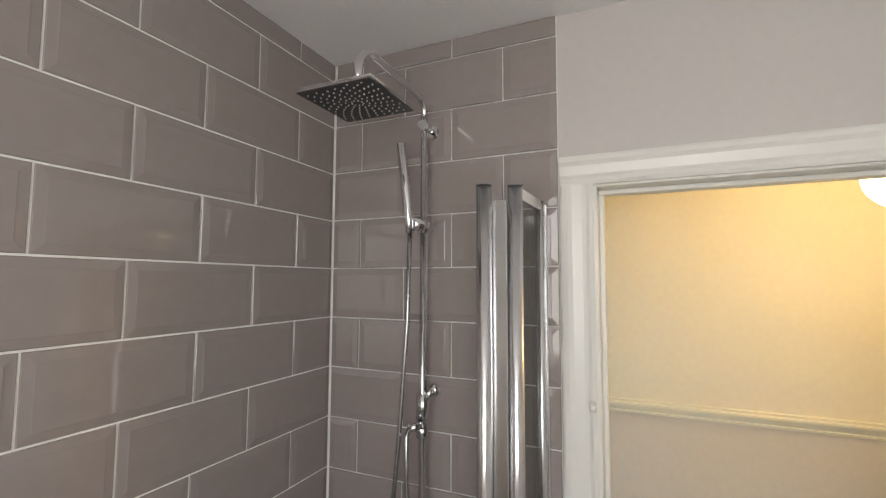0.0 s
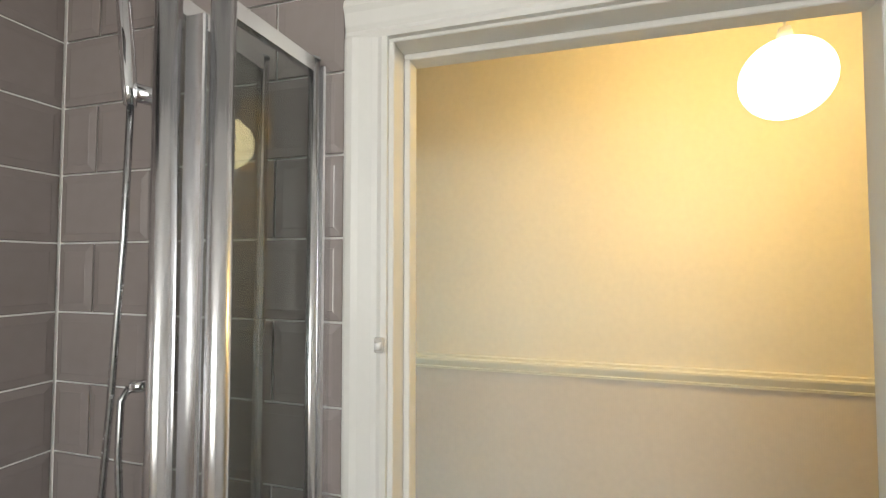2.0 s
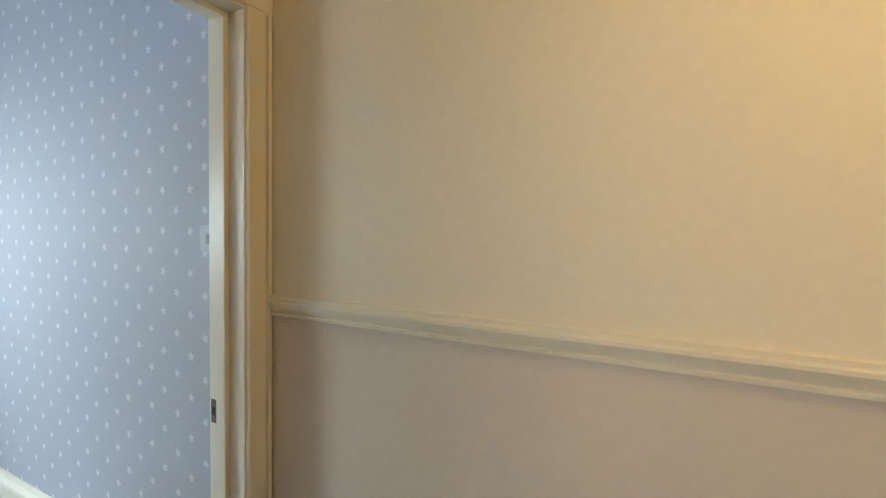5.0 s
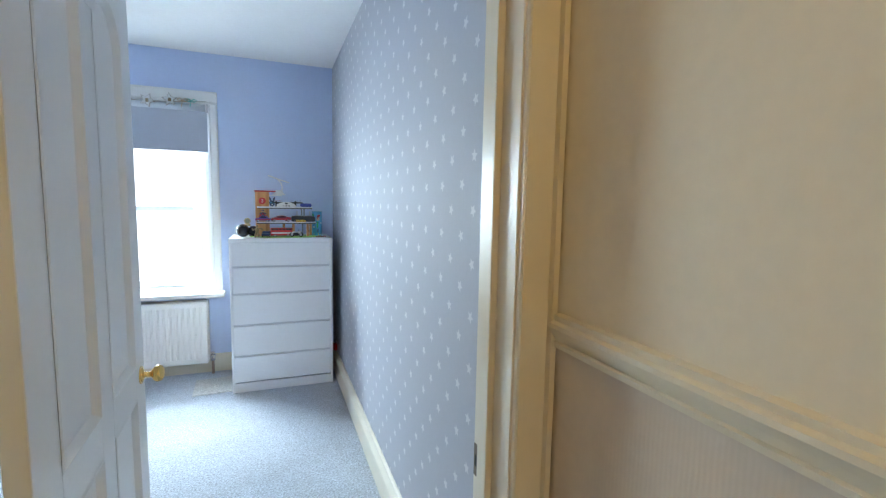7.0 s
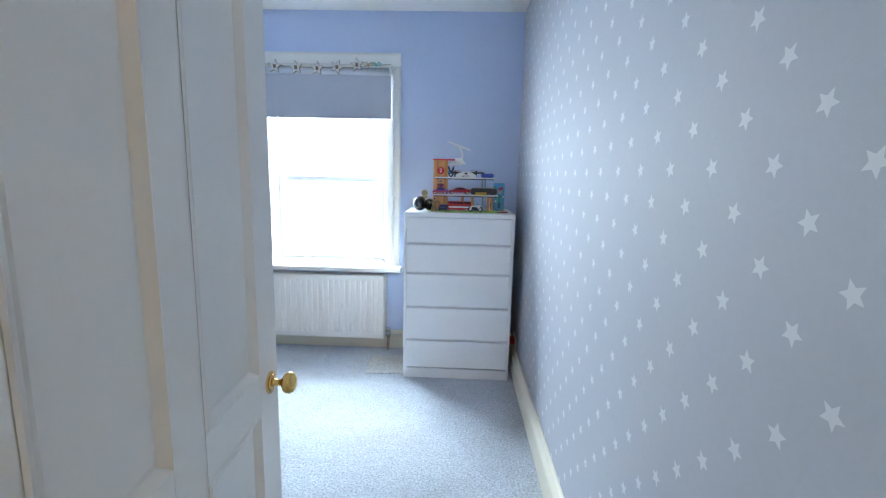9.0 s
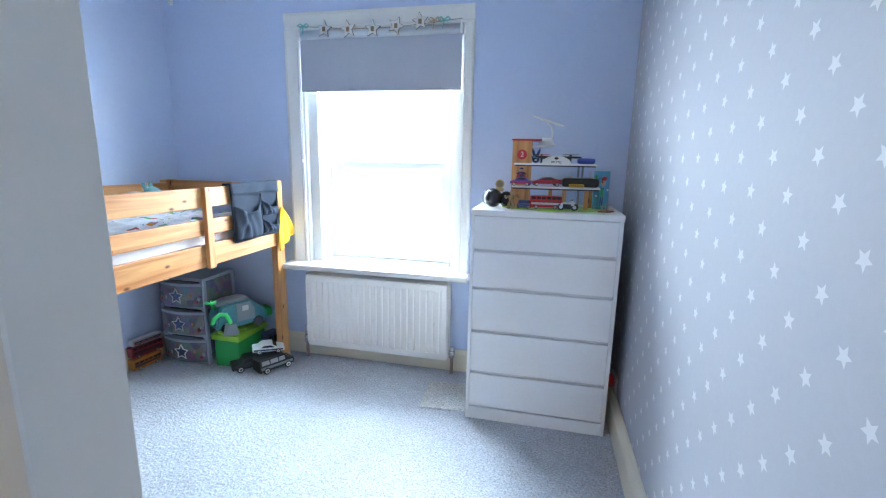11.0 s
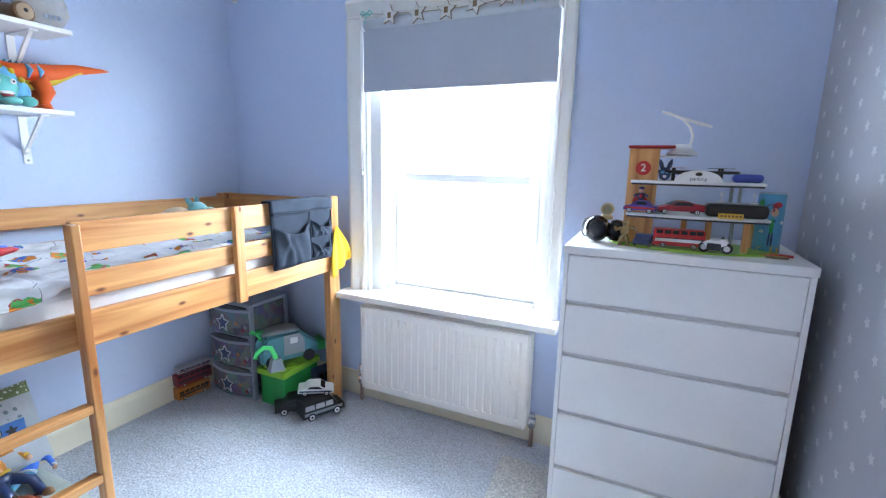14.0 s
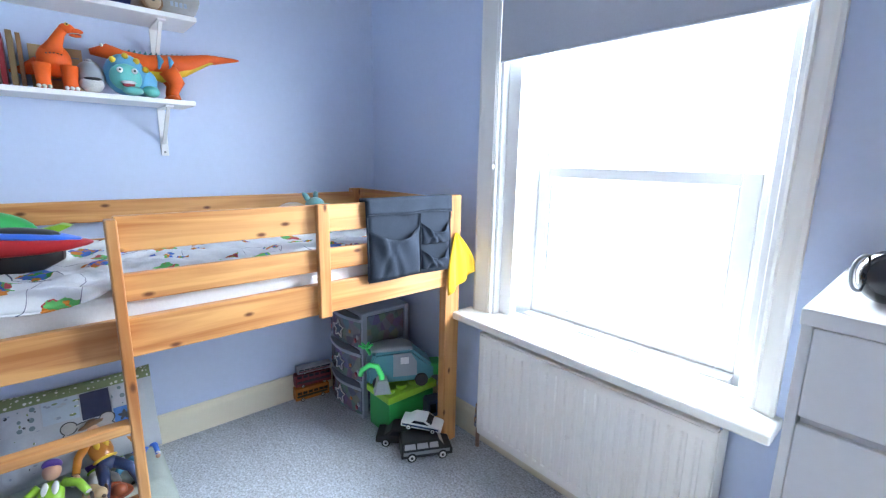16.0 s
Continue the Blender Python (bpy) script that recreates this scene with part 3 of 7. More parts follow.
# roller blind, half drawn, with its chain
blind = thing("roller_blind", pose(-1.425, 3.988, 2.046), "grey cloth roller blind drawn a third down", "roller blind")
bm = bmesh.new()
cyl(bm, (-0.488, 0, 0), (0.488, 0, 0), 0.026, 24)
part("roller", bm, M("blind_tube_cloth", (0.58, 0.62, 0.66), 0.5, 0, 0.04), blind)
bm = bmesh.new()
bx(bm, (-0.500, -0.003, -0.315), (0.497, -0.0015, -0.01))
part("cloth", bm, BLIND, blind)
bm = bmesh.new()
bx(bm, (-0.500, -0.007, -0.325), (0.497, 0.002, -0.313), 0.003)
part("bottom_bar", bm, BLIND, blind)
for x in (-0.503, 0.489):
    box_part("bracket", (x, -0.03, -0.03), (x + 0.014, 0.011, 0.03), PVC, blind, 0.003)
bm = bmesh.new()
for k in range(95):
    for dy in (-0.020, -0.010):
        ball(bm, (-0.508, dy, -0.01 - k * 0.0075), 0.0024, 5, 4)
part("bead_chain", bm, PVC, blind)
bm = bmesh.new()
ball(bm, (-0.508, -0.015, -0.74), (0.006, 0.009, 0.012))
part("chain_weight", bm, PVC, blind)

# ---- bedroom furniture ----
# chest of five drawers
chest = thing("chest_of_drawers", pose(-0.4175, 3.477, 0), "white five-drawer chest with toys standing on it", "chest of drawers")
cw = 0.3465
for a, b, nm in (((-cw, 0.0, 0), (-cw + 0.016, 0.47, 1.072), "side_panel"), ((cw - 0.016, 0.0, 0), (cw, 0.47, 1.072), "side_panel"), ((-cw - 0.002, -0.006, 1.072), (cw + 0.002, 0.475, 1.10), "top"),
                 ((-cw + 0.016, 0.004, 0.0), (cw - 0.016, 0.018, 0.066), "plinth"), ((-cw + 0.016, 0.455, 0.0), (cw - 0.016, 0.468, 1.072), "back")):
    box_part(nm, a, b, FOIL, chest, 0.0015)
edges = [1.078, 0.903, 0.713, 0.489, 0.267, 0.070]
# boards behind the gaps, greyer than the foil: shade put into their colour
SHADOW = M("drawer_gap_shade", (0.70, 0.70, 0.72), 0.5)
for z1, z0 in zip(edges, edges[1:]):
    d = box_part("drawer", (-cw + 0.0168, 0.001, z0 + 0.005), (cw - 0.0168, 0.016, z1 - 0.010), FOIL, chest, 0.002)
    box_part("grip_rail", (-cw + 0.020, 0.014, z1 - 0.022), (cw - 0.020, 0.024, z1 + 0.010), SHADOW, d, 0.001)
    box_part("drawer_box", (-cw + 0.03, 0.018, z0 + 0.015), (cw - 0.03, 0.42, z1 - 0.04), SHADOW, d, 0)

# radiator
rad = thing("radiator", pose(-1.435, 3.952, 0.098), "white enamelled panel radiator under the window sill", "radiator")
rw, rh = 0.475, 0.488
bm = bmesh.new()
n, prof = 22, [(-rw, -0.030), (-rw + 0.004, -0.046), (-rw + 0.010, -0.052)]
pitch = (2 * rw - 0.05) / n
for i in range(n):
    c = -rw + 0.025 + pitch * (i + 0.5)
    prof += [(c - 0.011, -0.052), (c - 0.006, -0.0455), (c + 0.004, -0.0455), (c + 0.009, -0.052)]
prof += [(rw - 0.010, -0.052), (rw - 0.004, -0.046), (rw, -0.030), (rw, -0.02), (-rw, -0.02)]
prism(bm, prof, rh - 0.086, 2, 0.043)
for z0_, z1_ in ((0.0, 0.043), (rh - 0.043, rh)):
    prism(bm, [prof[0], prof[1], prof[2]] + prof[-5:], z1_ - z0_ - 0.007, 2, z0_ if z0_ else 0.007)
    bx(bm, (-rw + 0.006, -0.046, z0_), (rw - 0.006, -0.02, z1_), 0.004, 2)
part("panel", bm, RADIATOR, rad)
box_part("top_grille", (-rw + 0.01, -0.022, rh - 0.012), (rw - 0.01, 0.036, rh + 0.002), RADIATOR, rad, 0.002)
for sx in (-1, 1):
    box_part("side_cover", (sx * rw, -0.044, 0.02), (sx * (rw + 0.003), 0.036, rh + 0.002), RADIATOR, rad, 0.001)
    box_part("wall_bracket", (sx * 0.35 - 0.02, -0.02, 0.06), (sx * 0.35 + 0.02, 0.047, rh - 0.06), RADIATOR, rad, 0)
    bm = bmesh.new()
    x = sx * (rw + 0.024)
    cyl(bm, (sx * rw, -0.01, 0.035), (x, -0.01, 0.035), 0.009)
    cyl(bm, (x, -0.01, 0.01), (x, -0.01, 0.055), 0.019)
    cyl(bm, (x, -0.01, 0.055), (x, -0.01, 0.125 if sx < 0 else 0.08), 0.017, 12, 0.014)
    valve = part("valve", bm, CHROME, rad, "chrome radiator valve")
    bm = bmesh.new()
    cyl(bm, (x, -0.01, -0.098), (x, -0.01, 0.012), 0.010)
    part("pipe", bm, M("copper_pipe", (0.45, 0.32, 0.25), 0.35, 0.8, 0.1, 30), valve)

# mid-sleeper bed in pine
bed = thing("mid_sleeper_bed", pose(0, 0, 0), "pine mid-sleeper bed with guard rails and ladder", "bed")
BX, BB = -2.05, -2.885


def plank(nm, a, b, m, parent=bed, label=""):
    return box_part(nm, a, b, m, parent, 0.004, label, 2)


plank("post", (BX - 0.04, 3.822, 0), (BX + 0.003, 3.905, 1.182), PINE_Z)
plank("post", (BB, 3.822, 0), (BB + 0.04, 3.905, 1.165), PINE_Z)
plank("post", (BX - 0.04, 1.93, 0), (BX + 0.003, 2.013, 1.182), PINE_Z)
plank("post", (BB, 1.93, 0), (BB + 0.04, 2.013, 1.165), PINE_Z)
plank("side_rail", (BX - 0.028, 2.013, 0.780), (BX, 3.822, 0.892), PINE_Y)
plank("guard_rail", (BX - 0.025, 2.664, 0.938), (BX - 0.001, 3.822, 1.016), PINE_Y)
plank("guard_rail", (BX - 0.025, 2.664, 1.076), (BX - 0.001, 3.822, 1.172), PINE_Y)
plank("upright", (BX, 3.218, 0.772), (BX + 0.024, 3.262, 1.176), PINE_Z)
plank("side_rail", (BB + 0.04, 2.013, 0.780), (BB + 0.066, 3.822, 0.892), PINE_Y)
plank("guard_rail", (BB + 0.04, 2.013, 1.066), (BB + 0.064, 3.822, 1.150), PINE_Y)
plank("guard_rail", (BB + 0.04, 2.013, 0.938), (BB + 0.064, 3.822, 1.0), PINE_Y)
for y in (3.872, 1.941):
    plank("end_rail", (BB + 0.04, y, 1.06), (BX - 0.04, y + 0.022, 1.165), PINE_X)
    plank("end_rail", (BB + 0.04, y, 0.78), (BX - 0.04, y + 0.022, 0.892), PINE_X)
for i in range(13):
    y = 2.06 + i * 0.14
    plank("slat", (BB + 0.066, y, 0.80), (BX - 0.028, y + 0.07, 0.816), PINE_X)
ladder = thing("ladder", pose(0, 0, 0), "pine ladder with three treads hooked on the bed", "ladder")
for y in (2.266, 2.642):
    plank("stile", (BX + 0.004, y, 0), (BX + 0.046, y + 0.026, 1.168), PINE_Z, ladder)
for z in (0.116, 0.356, 0.596):
    plank("rung", (BX + 0.004, 2.292, z - 0.014), (BX + 0.044, 2.642, z + 0.014), PINE_Y, ladder)

# mattress and bedding
CLOTH = M("white_printed_cotton", (0.74, 0.75, 0.78), 0.85, 0, 0.05, 8, 120, 0.3, 300)
SHEET = M("white_fitted_sheet", (0.74, 0.74, 0.76), 0.85, 0, 0.05, 8, 120, 0.3, 300)
mat_ = thing("mattress", pose(0, 0, 0), "white fitted mattress on the bed slats", "mattress")
box_part("body", (BB + 0.07, 2.02, 0.817), (BX - 0.035, 3.81, 0.965), SHEET, mat_, 0.03, "", 3)


def quilt(name, x0, x1, y0, y1, z, amp, nx, ny, material, thick, seed, label, category):
    """A soft cover with rounded rim and folds."""
    bm = bmesh.new()
    grid = {}
    for k, up in ((0, 1), (1, 0)):
        for i in range(nx + 1):
            for j in range(ny + 1):
                u, v = i / nx, j / ny
                e = min(u, 1 - u) * (x1 - x0), min(v, 1 - v) * (y1 - y0)
                rim = min(1, min(e) / 0.05) ** 0.5
                n = noise.noise(Vector((u * 4 * (x1 - x0) + seed, v * 4 * (y1 - y0), 0))) + 0.5 * noise.noise(Vector((u * 11 * (x1 - x0), v * 11 * (y1 - y0) + seed, 3)))
                h = thick * rim + amp * n * rim if up else 0.0
                grid[k, i, j] = bm.verts.new((x0 + (x1 - x0) * u + 0.012 * noise.noise(Vector((v * 9, seed, 1))) * (u > 0.9), y0 + (y1 - y0) * v, z + h))
    for k in (0, 1):
        for i in range(nx):
            for j in range(ny):
                f = bm.faces.new([grid[k, i, j], grid[k, i + 1, j], grid[k, i + 1, j + 1], grid[k, i, j + 1]])
                f.smooth = True
    for i in range(nx):
        for j in (0, ny):
            bm.faces.new([grid[0, i, j], grid[0, i + 1, j], grid[1, i + 1, j], grid[1, i, j]])
    for j in range(ny):
        for i in (0, nx):
            bm.faces.new([grid[0, i, j], grid[0, i, j + 1], grid[1, i, j + 1], grid[1, i, j]])
    bmesh.ops.recalc_face_normals(bm, faces=bm.faces[:])
    o = thing(name, pose(0, 0, 0), label, category)
    part("cover", bm, material, o)
    return o


duvet = thing("duvet", pose(0, 0, 0), "rumpled white cotton duvet with small coloured prints", "duvet")


def duvet_cover(nx=56, ny=110):
    """Creased cover that slumps over the mattress edge where no guard rail holds it."""
    bm = bmesh.new()
    top, low_ = [], []
    for j in range(ny + 1):
        y = 2.03 + 1.70 * j / ny
        free = max(0.0, min(1.0, (2.64 - y) / 0.08))
        hem = 0.972 - free * (0.032 + 0.010 * math.sin(y * 17) + 0.006 * math.sin(y * 41))
        front = BX - 0.036 + free * 0.030
        end = min(1, min(j, ny - j) / 4) ** 0.5
        tr, lr = [], []
        for i in range(nx + 1):
            u = i / nx
            x = BB + 0.075 + (front - BB - 0.075) * min(1, u / 0.9 * 1.0)
            n = noise.noise(Vector((x * 3.1, y * 2.6, 4.2)))
            crease = 1 - abs(noise.noise(Vector((x * 9 + y * 3, y * 7, 1.3)))) * 2.6
            fine = 1 - abs(noise.noise(Vector((x * 24 - y * 6, y * 15, 7.7)))) * 2.2
            rim = min(1, u / 0.06) ** 0.5 * end
            h = 0.966 + rim * (0.024 + 0.016 * n + 0.014 * crease + 0.009 * fine)
            if u > 0.82:
                s = (u - 0.82) / 0.18
                x = front - 0.075 * (1 - math.sin(s * math.pi / 2)) + 0.006 * crease * s
                h = hem + (h - hem) * max(0.0, math.cos(s * math.pi / 2)) ** 0.8
                lx, lz = min(x - 0.006, BX - 0.0345 if free else x - 0.006), max(min(h - 0.004, 0.9656), hem)
                if lz < 0.9655:
                    lx = BX - 0.0345
            else:
                x = BB + 0.075 + (front - 0.075 - BB - 0.075) * u / 0.82
                lx, lz = x, 0.9656
            tr.append(bm.verts.new((x, y, h)))
            lr.append(bm.verts.new((lx, y, lz)))
        top.append(tr)
        low_.append(lr)
    for g in (top, low_):
        for j in range(ny):
            for i in range(nx):
                bm.faces.new((g[j][i], g[j][i + 1], g[j + 1][i + 1], g[j + 1][i])).smooth = True
    for j in range(ny):
        for i in (0, nx):
            bm.faces.new((top[j][i], top[j + 1][i], low_[j + 1][i], low_[j][i]))
    for i in range(nx):
        for j in (0, ny):
            bm.faces.new((top[j][i], top[j][i + 1], low_[j][i + 1], low_[j][i]))
    bmesh.ops.recalc_face_normals(bm, faces=bm.faces[:])
    return bm


part("cover", duvet_cover(), CLOTH, duvet)
bm = bmesh.new()
tube(bm, [(BX - 0.003, 2.04 + 0.02 * k, 0.942 - 0.010 * math.sin((2.04 + 0.02 * k) * 17) - 0.006 * math.sin((2.04 + 0.02 * k) * 41)) for k in range(27)], 0.0035, 6)
part("hem_seam", bm, CLOTH, duvet)

# wall shelves on white metal brackets
shelves = []
for z, y1, nm in ((1.541, 3.03, "lower"), (1.855, 3.058, "upper")):
    sh = thing("wall_shelf", pose(XL, 0, z), "white board wall shelf carrying toys", "shelf", "shelves on the blue wall")
    box_part("board", (0.0, 1.95, -0.018), (0.22, y1, 0.0), FOIL, sh, 0.0015)
    for y in (2.15, 2.945):
        bm = bmesh.new()
        bx(bm, (0.0, y - 0.014, -0.215), (0.006, y + 0.014, -0.018), 0.001)
        bx(bm, (0.0, y - 0.014, -0.025), (0.185, y + 0.014, -0.018), 0.001)
        prism(bm, [(0.004, -0.168), (0.004, -0.152), (0.148, -0.024), (0.166, -0.024)], 0.013, 1, y - 0.0065)
        br = part("bracket", bm, FOIL, sh, "white metal shelf bracket")
        bm = bmesh.new()
        cyl(bm, (0.006, y, -0.2), (0.0085, y, -0.2), 0.004, 10)
        part("screw", bm, M("dark_screw", (0.25, 0.25, 0.26), 0.4, 0.8), br)

# ---- bathroom fittings ----
shower = thing("shower", pose(-1.20, 0.376, 0), "chrome riser shower with square rain head", "shower")
bm = bmesh.new()
hx, z0 = -0.318, 2.088
pts = [(0, 0, 0.85), (0, 0, 2.155)] + arc((-0.05, 0, 2.155), 0.05, 0, 80, 6, (1, 0, 0), (0, 0, 1))
pts += arc((hx + 0.06, 0, 2.147), 0.06, 80, 180, 8, (1, 0, 0), (0, 0, 1)) + [(hx, 0, z0 + 0.02)]
tube(bm, pts, 0.010, 14)
part("riser_pipe", bm, CHROME, shower)
bm = bmesh.new()
bx(bm, (hx - 0.09, -0.09, z0 - 0.008), (hx + 0.09, 0.09, z0), 0.002)
cyl(bm, (hx, 0, z0), (hx, 0, z0 + 0.03), 0.018, 16, 0.012)
hd = part("shower_head", bm, CHROME, shower, "square chrome rain shower head")
bm = bmesh.new()
bx(bm, (hx - 0.0865, -0.0865, z0 - 0.0095), (hx + 0.0865, 0.0865, z0 - 0.0078))
part("face", bm, M("black_rubber_face", (0.03, 0.032, 0.035), 0.4), hd, "black rubber face plate")
bm = bmesh.new()
for ring in range(1, 9):
    for k in range(6 + ring * 3):
        a = 2 * math.pi * k / (6 + ring * 3) + ring
        r = ring * 0.0125
        px, py = r * math.cos(a), r * math.sin(a)
        if max(abs(px), abs(py)) < 0.082:
            cyl(bm, (hx + px, py, z0 - 0.0095), (hx + px, py, z0 - 0.0115), 0.0018, 6)
tagged(part("nozzle_field", bm, M("grey_nozzle", (0.55, 0.56, 0.58), 0.4), hd), "", "", "", "stuff")
for z in (2.13, 1.06):
    bm = bmesh.new()
    cyl(bm, (0.0, 0, z), (-0.06, 0, z), 0.008)
    cyl(bm, (-0.016, 0, z), (0.016, 0, z), 0.016)
    cyl(bm, (-0.060, 0, z), (-0.054, 0, z), 0.020)
    mount = part("wall_mount", bm, CHROME, shower)
    mount.matrix_basis = Matrix.Rotation(math.pi, 4, "Z")
bm = bmesh.new()
cyl(bm, (-0.045, 0.014, 1.857), (0.02, -0.012, 1.857), 0.017, 16)
cyl(bm, (0, 0, 1.835), (0, 0, 1.865), 0.018, 16)
part("slider", bm, CHROME, shower)
bm = bmesh.new()
tube(bm, [(-0.050, 0.016, 1.83), (-0.050, 0.019, 1.865), (-0.048, 0.032, 1.96), (-0.046, 0.048, 2.075), (-0.0455, 0.0485, 2.078)], [0.010, 0.0125, 0.0125, 0.0125, 0.009], 14)
part("hand_shower", bm, CHROME, shower)
bm = bmesh.new()
cyl(bm, (0, 0, 1.343), (0, 0, 1.412), 0.017, 16)
valve_body = part("diverter_valve", bm, CHROME, shower)
bm = bmesh.new()
cyl(bm, (0, 0, 1.30), (0, 0, 1.33), 0.017, 16)
cyl(bm, (-0.01, 0.0, 1.33), (-0.035, 0.02, 1.33), 0.011, 12)
part("hose_outlet", bm, CHROME, shower)
bm = bmesh.new()
cyl(bm, (0.0, 0, 1.40), (0.02, -0.028, 1.42), 0.011, 14)
cyl(bm, (0.016, -0.022, 1.416), (0.020, -0.036, 1.426), 0.017, 14)
part("lever", bm, CHROME, valve_body)
HOSE = M("steel_hose", (0.60, 0.61, 0.63), 0.25, 1.0, 0.25, 120, 700)
bm = bmesh.new()
pts = [Vector((-0.050, 0.016, 1.83)), Vector((-0.052, 0.020, 1.6)), Vector((-0.052, 0.042, 1.3)), Vector((-0.05, 0.062, 1.1)), Vector((-0.05, 0.06, 0.97))]
for k in range(1, 9):
    a = math.pi * k / 8
    pts.append(Vector((-0.05, 0.035 + 0.025 * math.cos(a), 0.97 - 0.05 * math.sin(a))))
pts += [Vector((-0.052, 0.012, 1.1)), Vector((-0.054, 0.018, 1.22)), Vector((-0.048, 0.022, 1.31)), Vector((-0.035, 0.02, 1.33))]
tube(bm, pts, 0.006, 10)
part("hose", bm, HOSE, shower, "ribbed steel shower hose")

# folding bath screen, folded back against the wall
screen = thing("shower_screen", pose(0, 0, 0), "folded glass shower screen with polished aluminium frame", "shower screen")
SZ0, SZ1 = 0.55, 1.905
TINT = glass("screen_glass", (0.93, 0.96, 0.95), 0.85)


def screen_leaf(p, q, r0, r1):
    p, q = Vector((*p, 0)), Vector((*q, 0))
    d = (q - p).normalized()
    for c, r in ((p, r0), (q, r1)):
        b_ = bmesh.new()
        cyl(b_, (c.x, c.y, SZ0), (c.x, c.y, SZ1), r, 20)
        post = part("post", b_, ALU, screen)
        b_ = bmesh.new()
        cyl(b_, (c.x, c.y, SZ1), (c.x, c.y, SZ1 + 0.004), r + 0.001, 20)
        part("cap", b_, M("grey_plastic_cap", (0.25, 0.25, 0.26), 0.5), post)
    side = Vector((-d.y, d.x, 0)) * 0.007
    a, b = p + d * r0 * 0.8, q - d * r1 * 0.8
    for z in (SZ0, SZ1 - 0.024):
        b_ = bmesh.new()
        prism(b_, [(v.x, v.y) for v in (a + side, b + side, b - side, a - side)], 0.024, 2, z)
        part("rail", b_, ALU, screen)
    b_ = bmesh.new()
    side = side * 0.35
    prism(b_, [(v.x, v.y) for v in (a + side, b + side, b - side, a - side)], SZ1 - SZ0 - 0.04, 2, SZ0 + 0.02)
    g = part("pane", b_, TINT, screen)
    g.visible_shadow = False


screen_leaf((-1.374, 0.079), (-1.176, 0.068), 0.016, 0.010)
screen_leaf((-1.405, 0.137), (-1.205, 0.150), 0.016, 0.010)
box_part("wall_channel", (-1.166, 0.052, SZ0), (-1.140, 0.084, SZ1 - 0.005), ALU, screen, 0.003)
box_part("hinge_strip", (-1.393, 0.092, SZ0 + 0.02), (-1.385, 0.124, SZ1 - 0.03), ALU, screen, 0.002)

# landing pendant: opal glass globe
pend = thing("pendant_lamp", pose(-0.5, -0.905, H), "opal glass globe pendant lamp glowing warm yellow", "pendant lamp")
bm = bmesh.new()
cyl(bm, (0, 0, -0.03), (0, 0, 0), 0.045, 24, 0.05)
part("ceiling_rose", bm, PVC, pend)
bm = bmesh.new()
cyl(bm, (0, 0, -0.30), (0, 0, -0.03), 0.0035, 8)
part("cord", bm, PVC, pend)
bm = bmesh.new()
cyl(bm, (0, 0, -0.325), (0, 0, -0.285), 0.022, 16, 0.014)
part("lamp_holder", bm, PVC, pend)
bm = bmesh.new()
ball(bm, (0, 0, -0.421), (0.106, 0.106, 0.104), 32, 20)
globe = part("globe_shade", bm, glow("opal_glass", (1.0, 0.82, 0.46), 4.5), pend, "glowing opal glass globe")
globe.visible_shadow = False

# ---- toys and small things ----
P = {k: M("plastic_" + k, c, 0.32, 0, 0.04, 20, 120) for k, c in dict(
    red=(0.55, 0.025, 0.03), darkred=(0.25, 0.02, 0.03), crimson=(0.40, 0.008, 0.02), blue=(0.05, 0.08, 0.42), purple=(0.10, 0.05, 0.30), black=(0.02, 0.02, 0.023), white=(0.8, 0.8, 0.8), yellow=(0.80, 0.50, 0.05),
    lime=(0.30, 0.58, 0.05), green=(0.02, 0.33, 0.08), neon=(0.06, 0.80, 0.20), teal=(0.07, 0.25, 0.30), grey=(0.28, 0.31, 0.34), slate=(0.27, 0.31, 0.38), orange=(0.82, 0.13, 0.02), sky=(0.10, 0.36, 0.58),
    aqua=(0.12, 0.50, 0.46), bronze=(0.20, 0.13, 0.06), brown=(0.23, 0.12, 0.055), ochre=(0.55, 0.20, 0.03), rust=(0.28, 0.07, 0.03), darkbrown=(0.07, 0.04, 0.025), tan=(0.52, 0.36, 0.20), navy=(0.03, 0.05, 0.13), skin=(0.62, 0.36, 0.24), brightblue=(0.04, 0.17, 0.70)).items()}
P["dino"] = M("matt_orange_plastic", (0.82, 0.11, 0.006), 0.58, 0, 0.07, 25, 140)
SILVER = M("silver_plastic", (0.6, 0.6, 0.62), 0.3, 0.7, 0.03)
WINDOW = M("dark_toy_window", (0.03, 0.035, 0.045), 0.12, 0, 0.02)
RUBBER = M("tyre_rubber", (0.025, 0.025, 0.027), 0.7, 0, 0.05)
PLY = pine("light_plywood", 2)
DENIM = M("slate_blue_cloth", (0.029, 0.038, 0.055), 0.9, 0, 0.2, 12, 250, 0.4, 500)
DENIM.node_tree.nodes["Principled BSDF"].inputs["Specular IOR Level"].default_value = 0.12
YELLOW_CLOTH = M("yellow_cloth", (0.85, 0.50, 0.02), 0.7, 0, 0.06, 10, 150, 0.3, 400)
PLUSH = {k: M("plush_" + k, c, 0.95, 0, 0.15, 30, 200, 0.8, 400, sheen=0.4) for k, c in dict(teal=(0.13, 0.34, 0.36), brown=(0.22, 0.11, 0.05), cream=(0.44, 0.31, 0.20), blue=(0.03, 0.05, 0.25), white=(0.62, 0.62, 0.60)).items()}


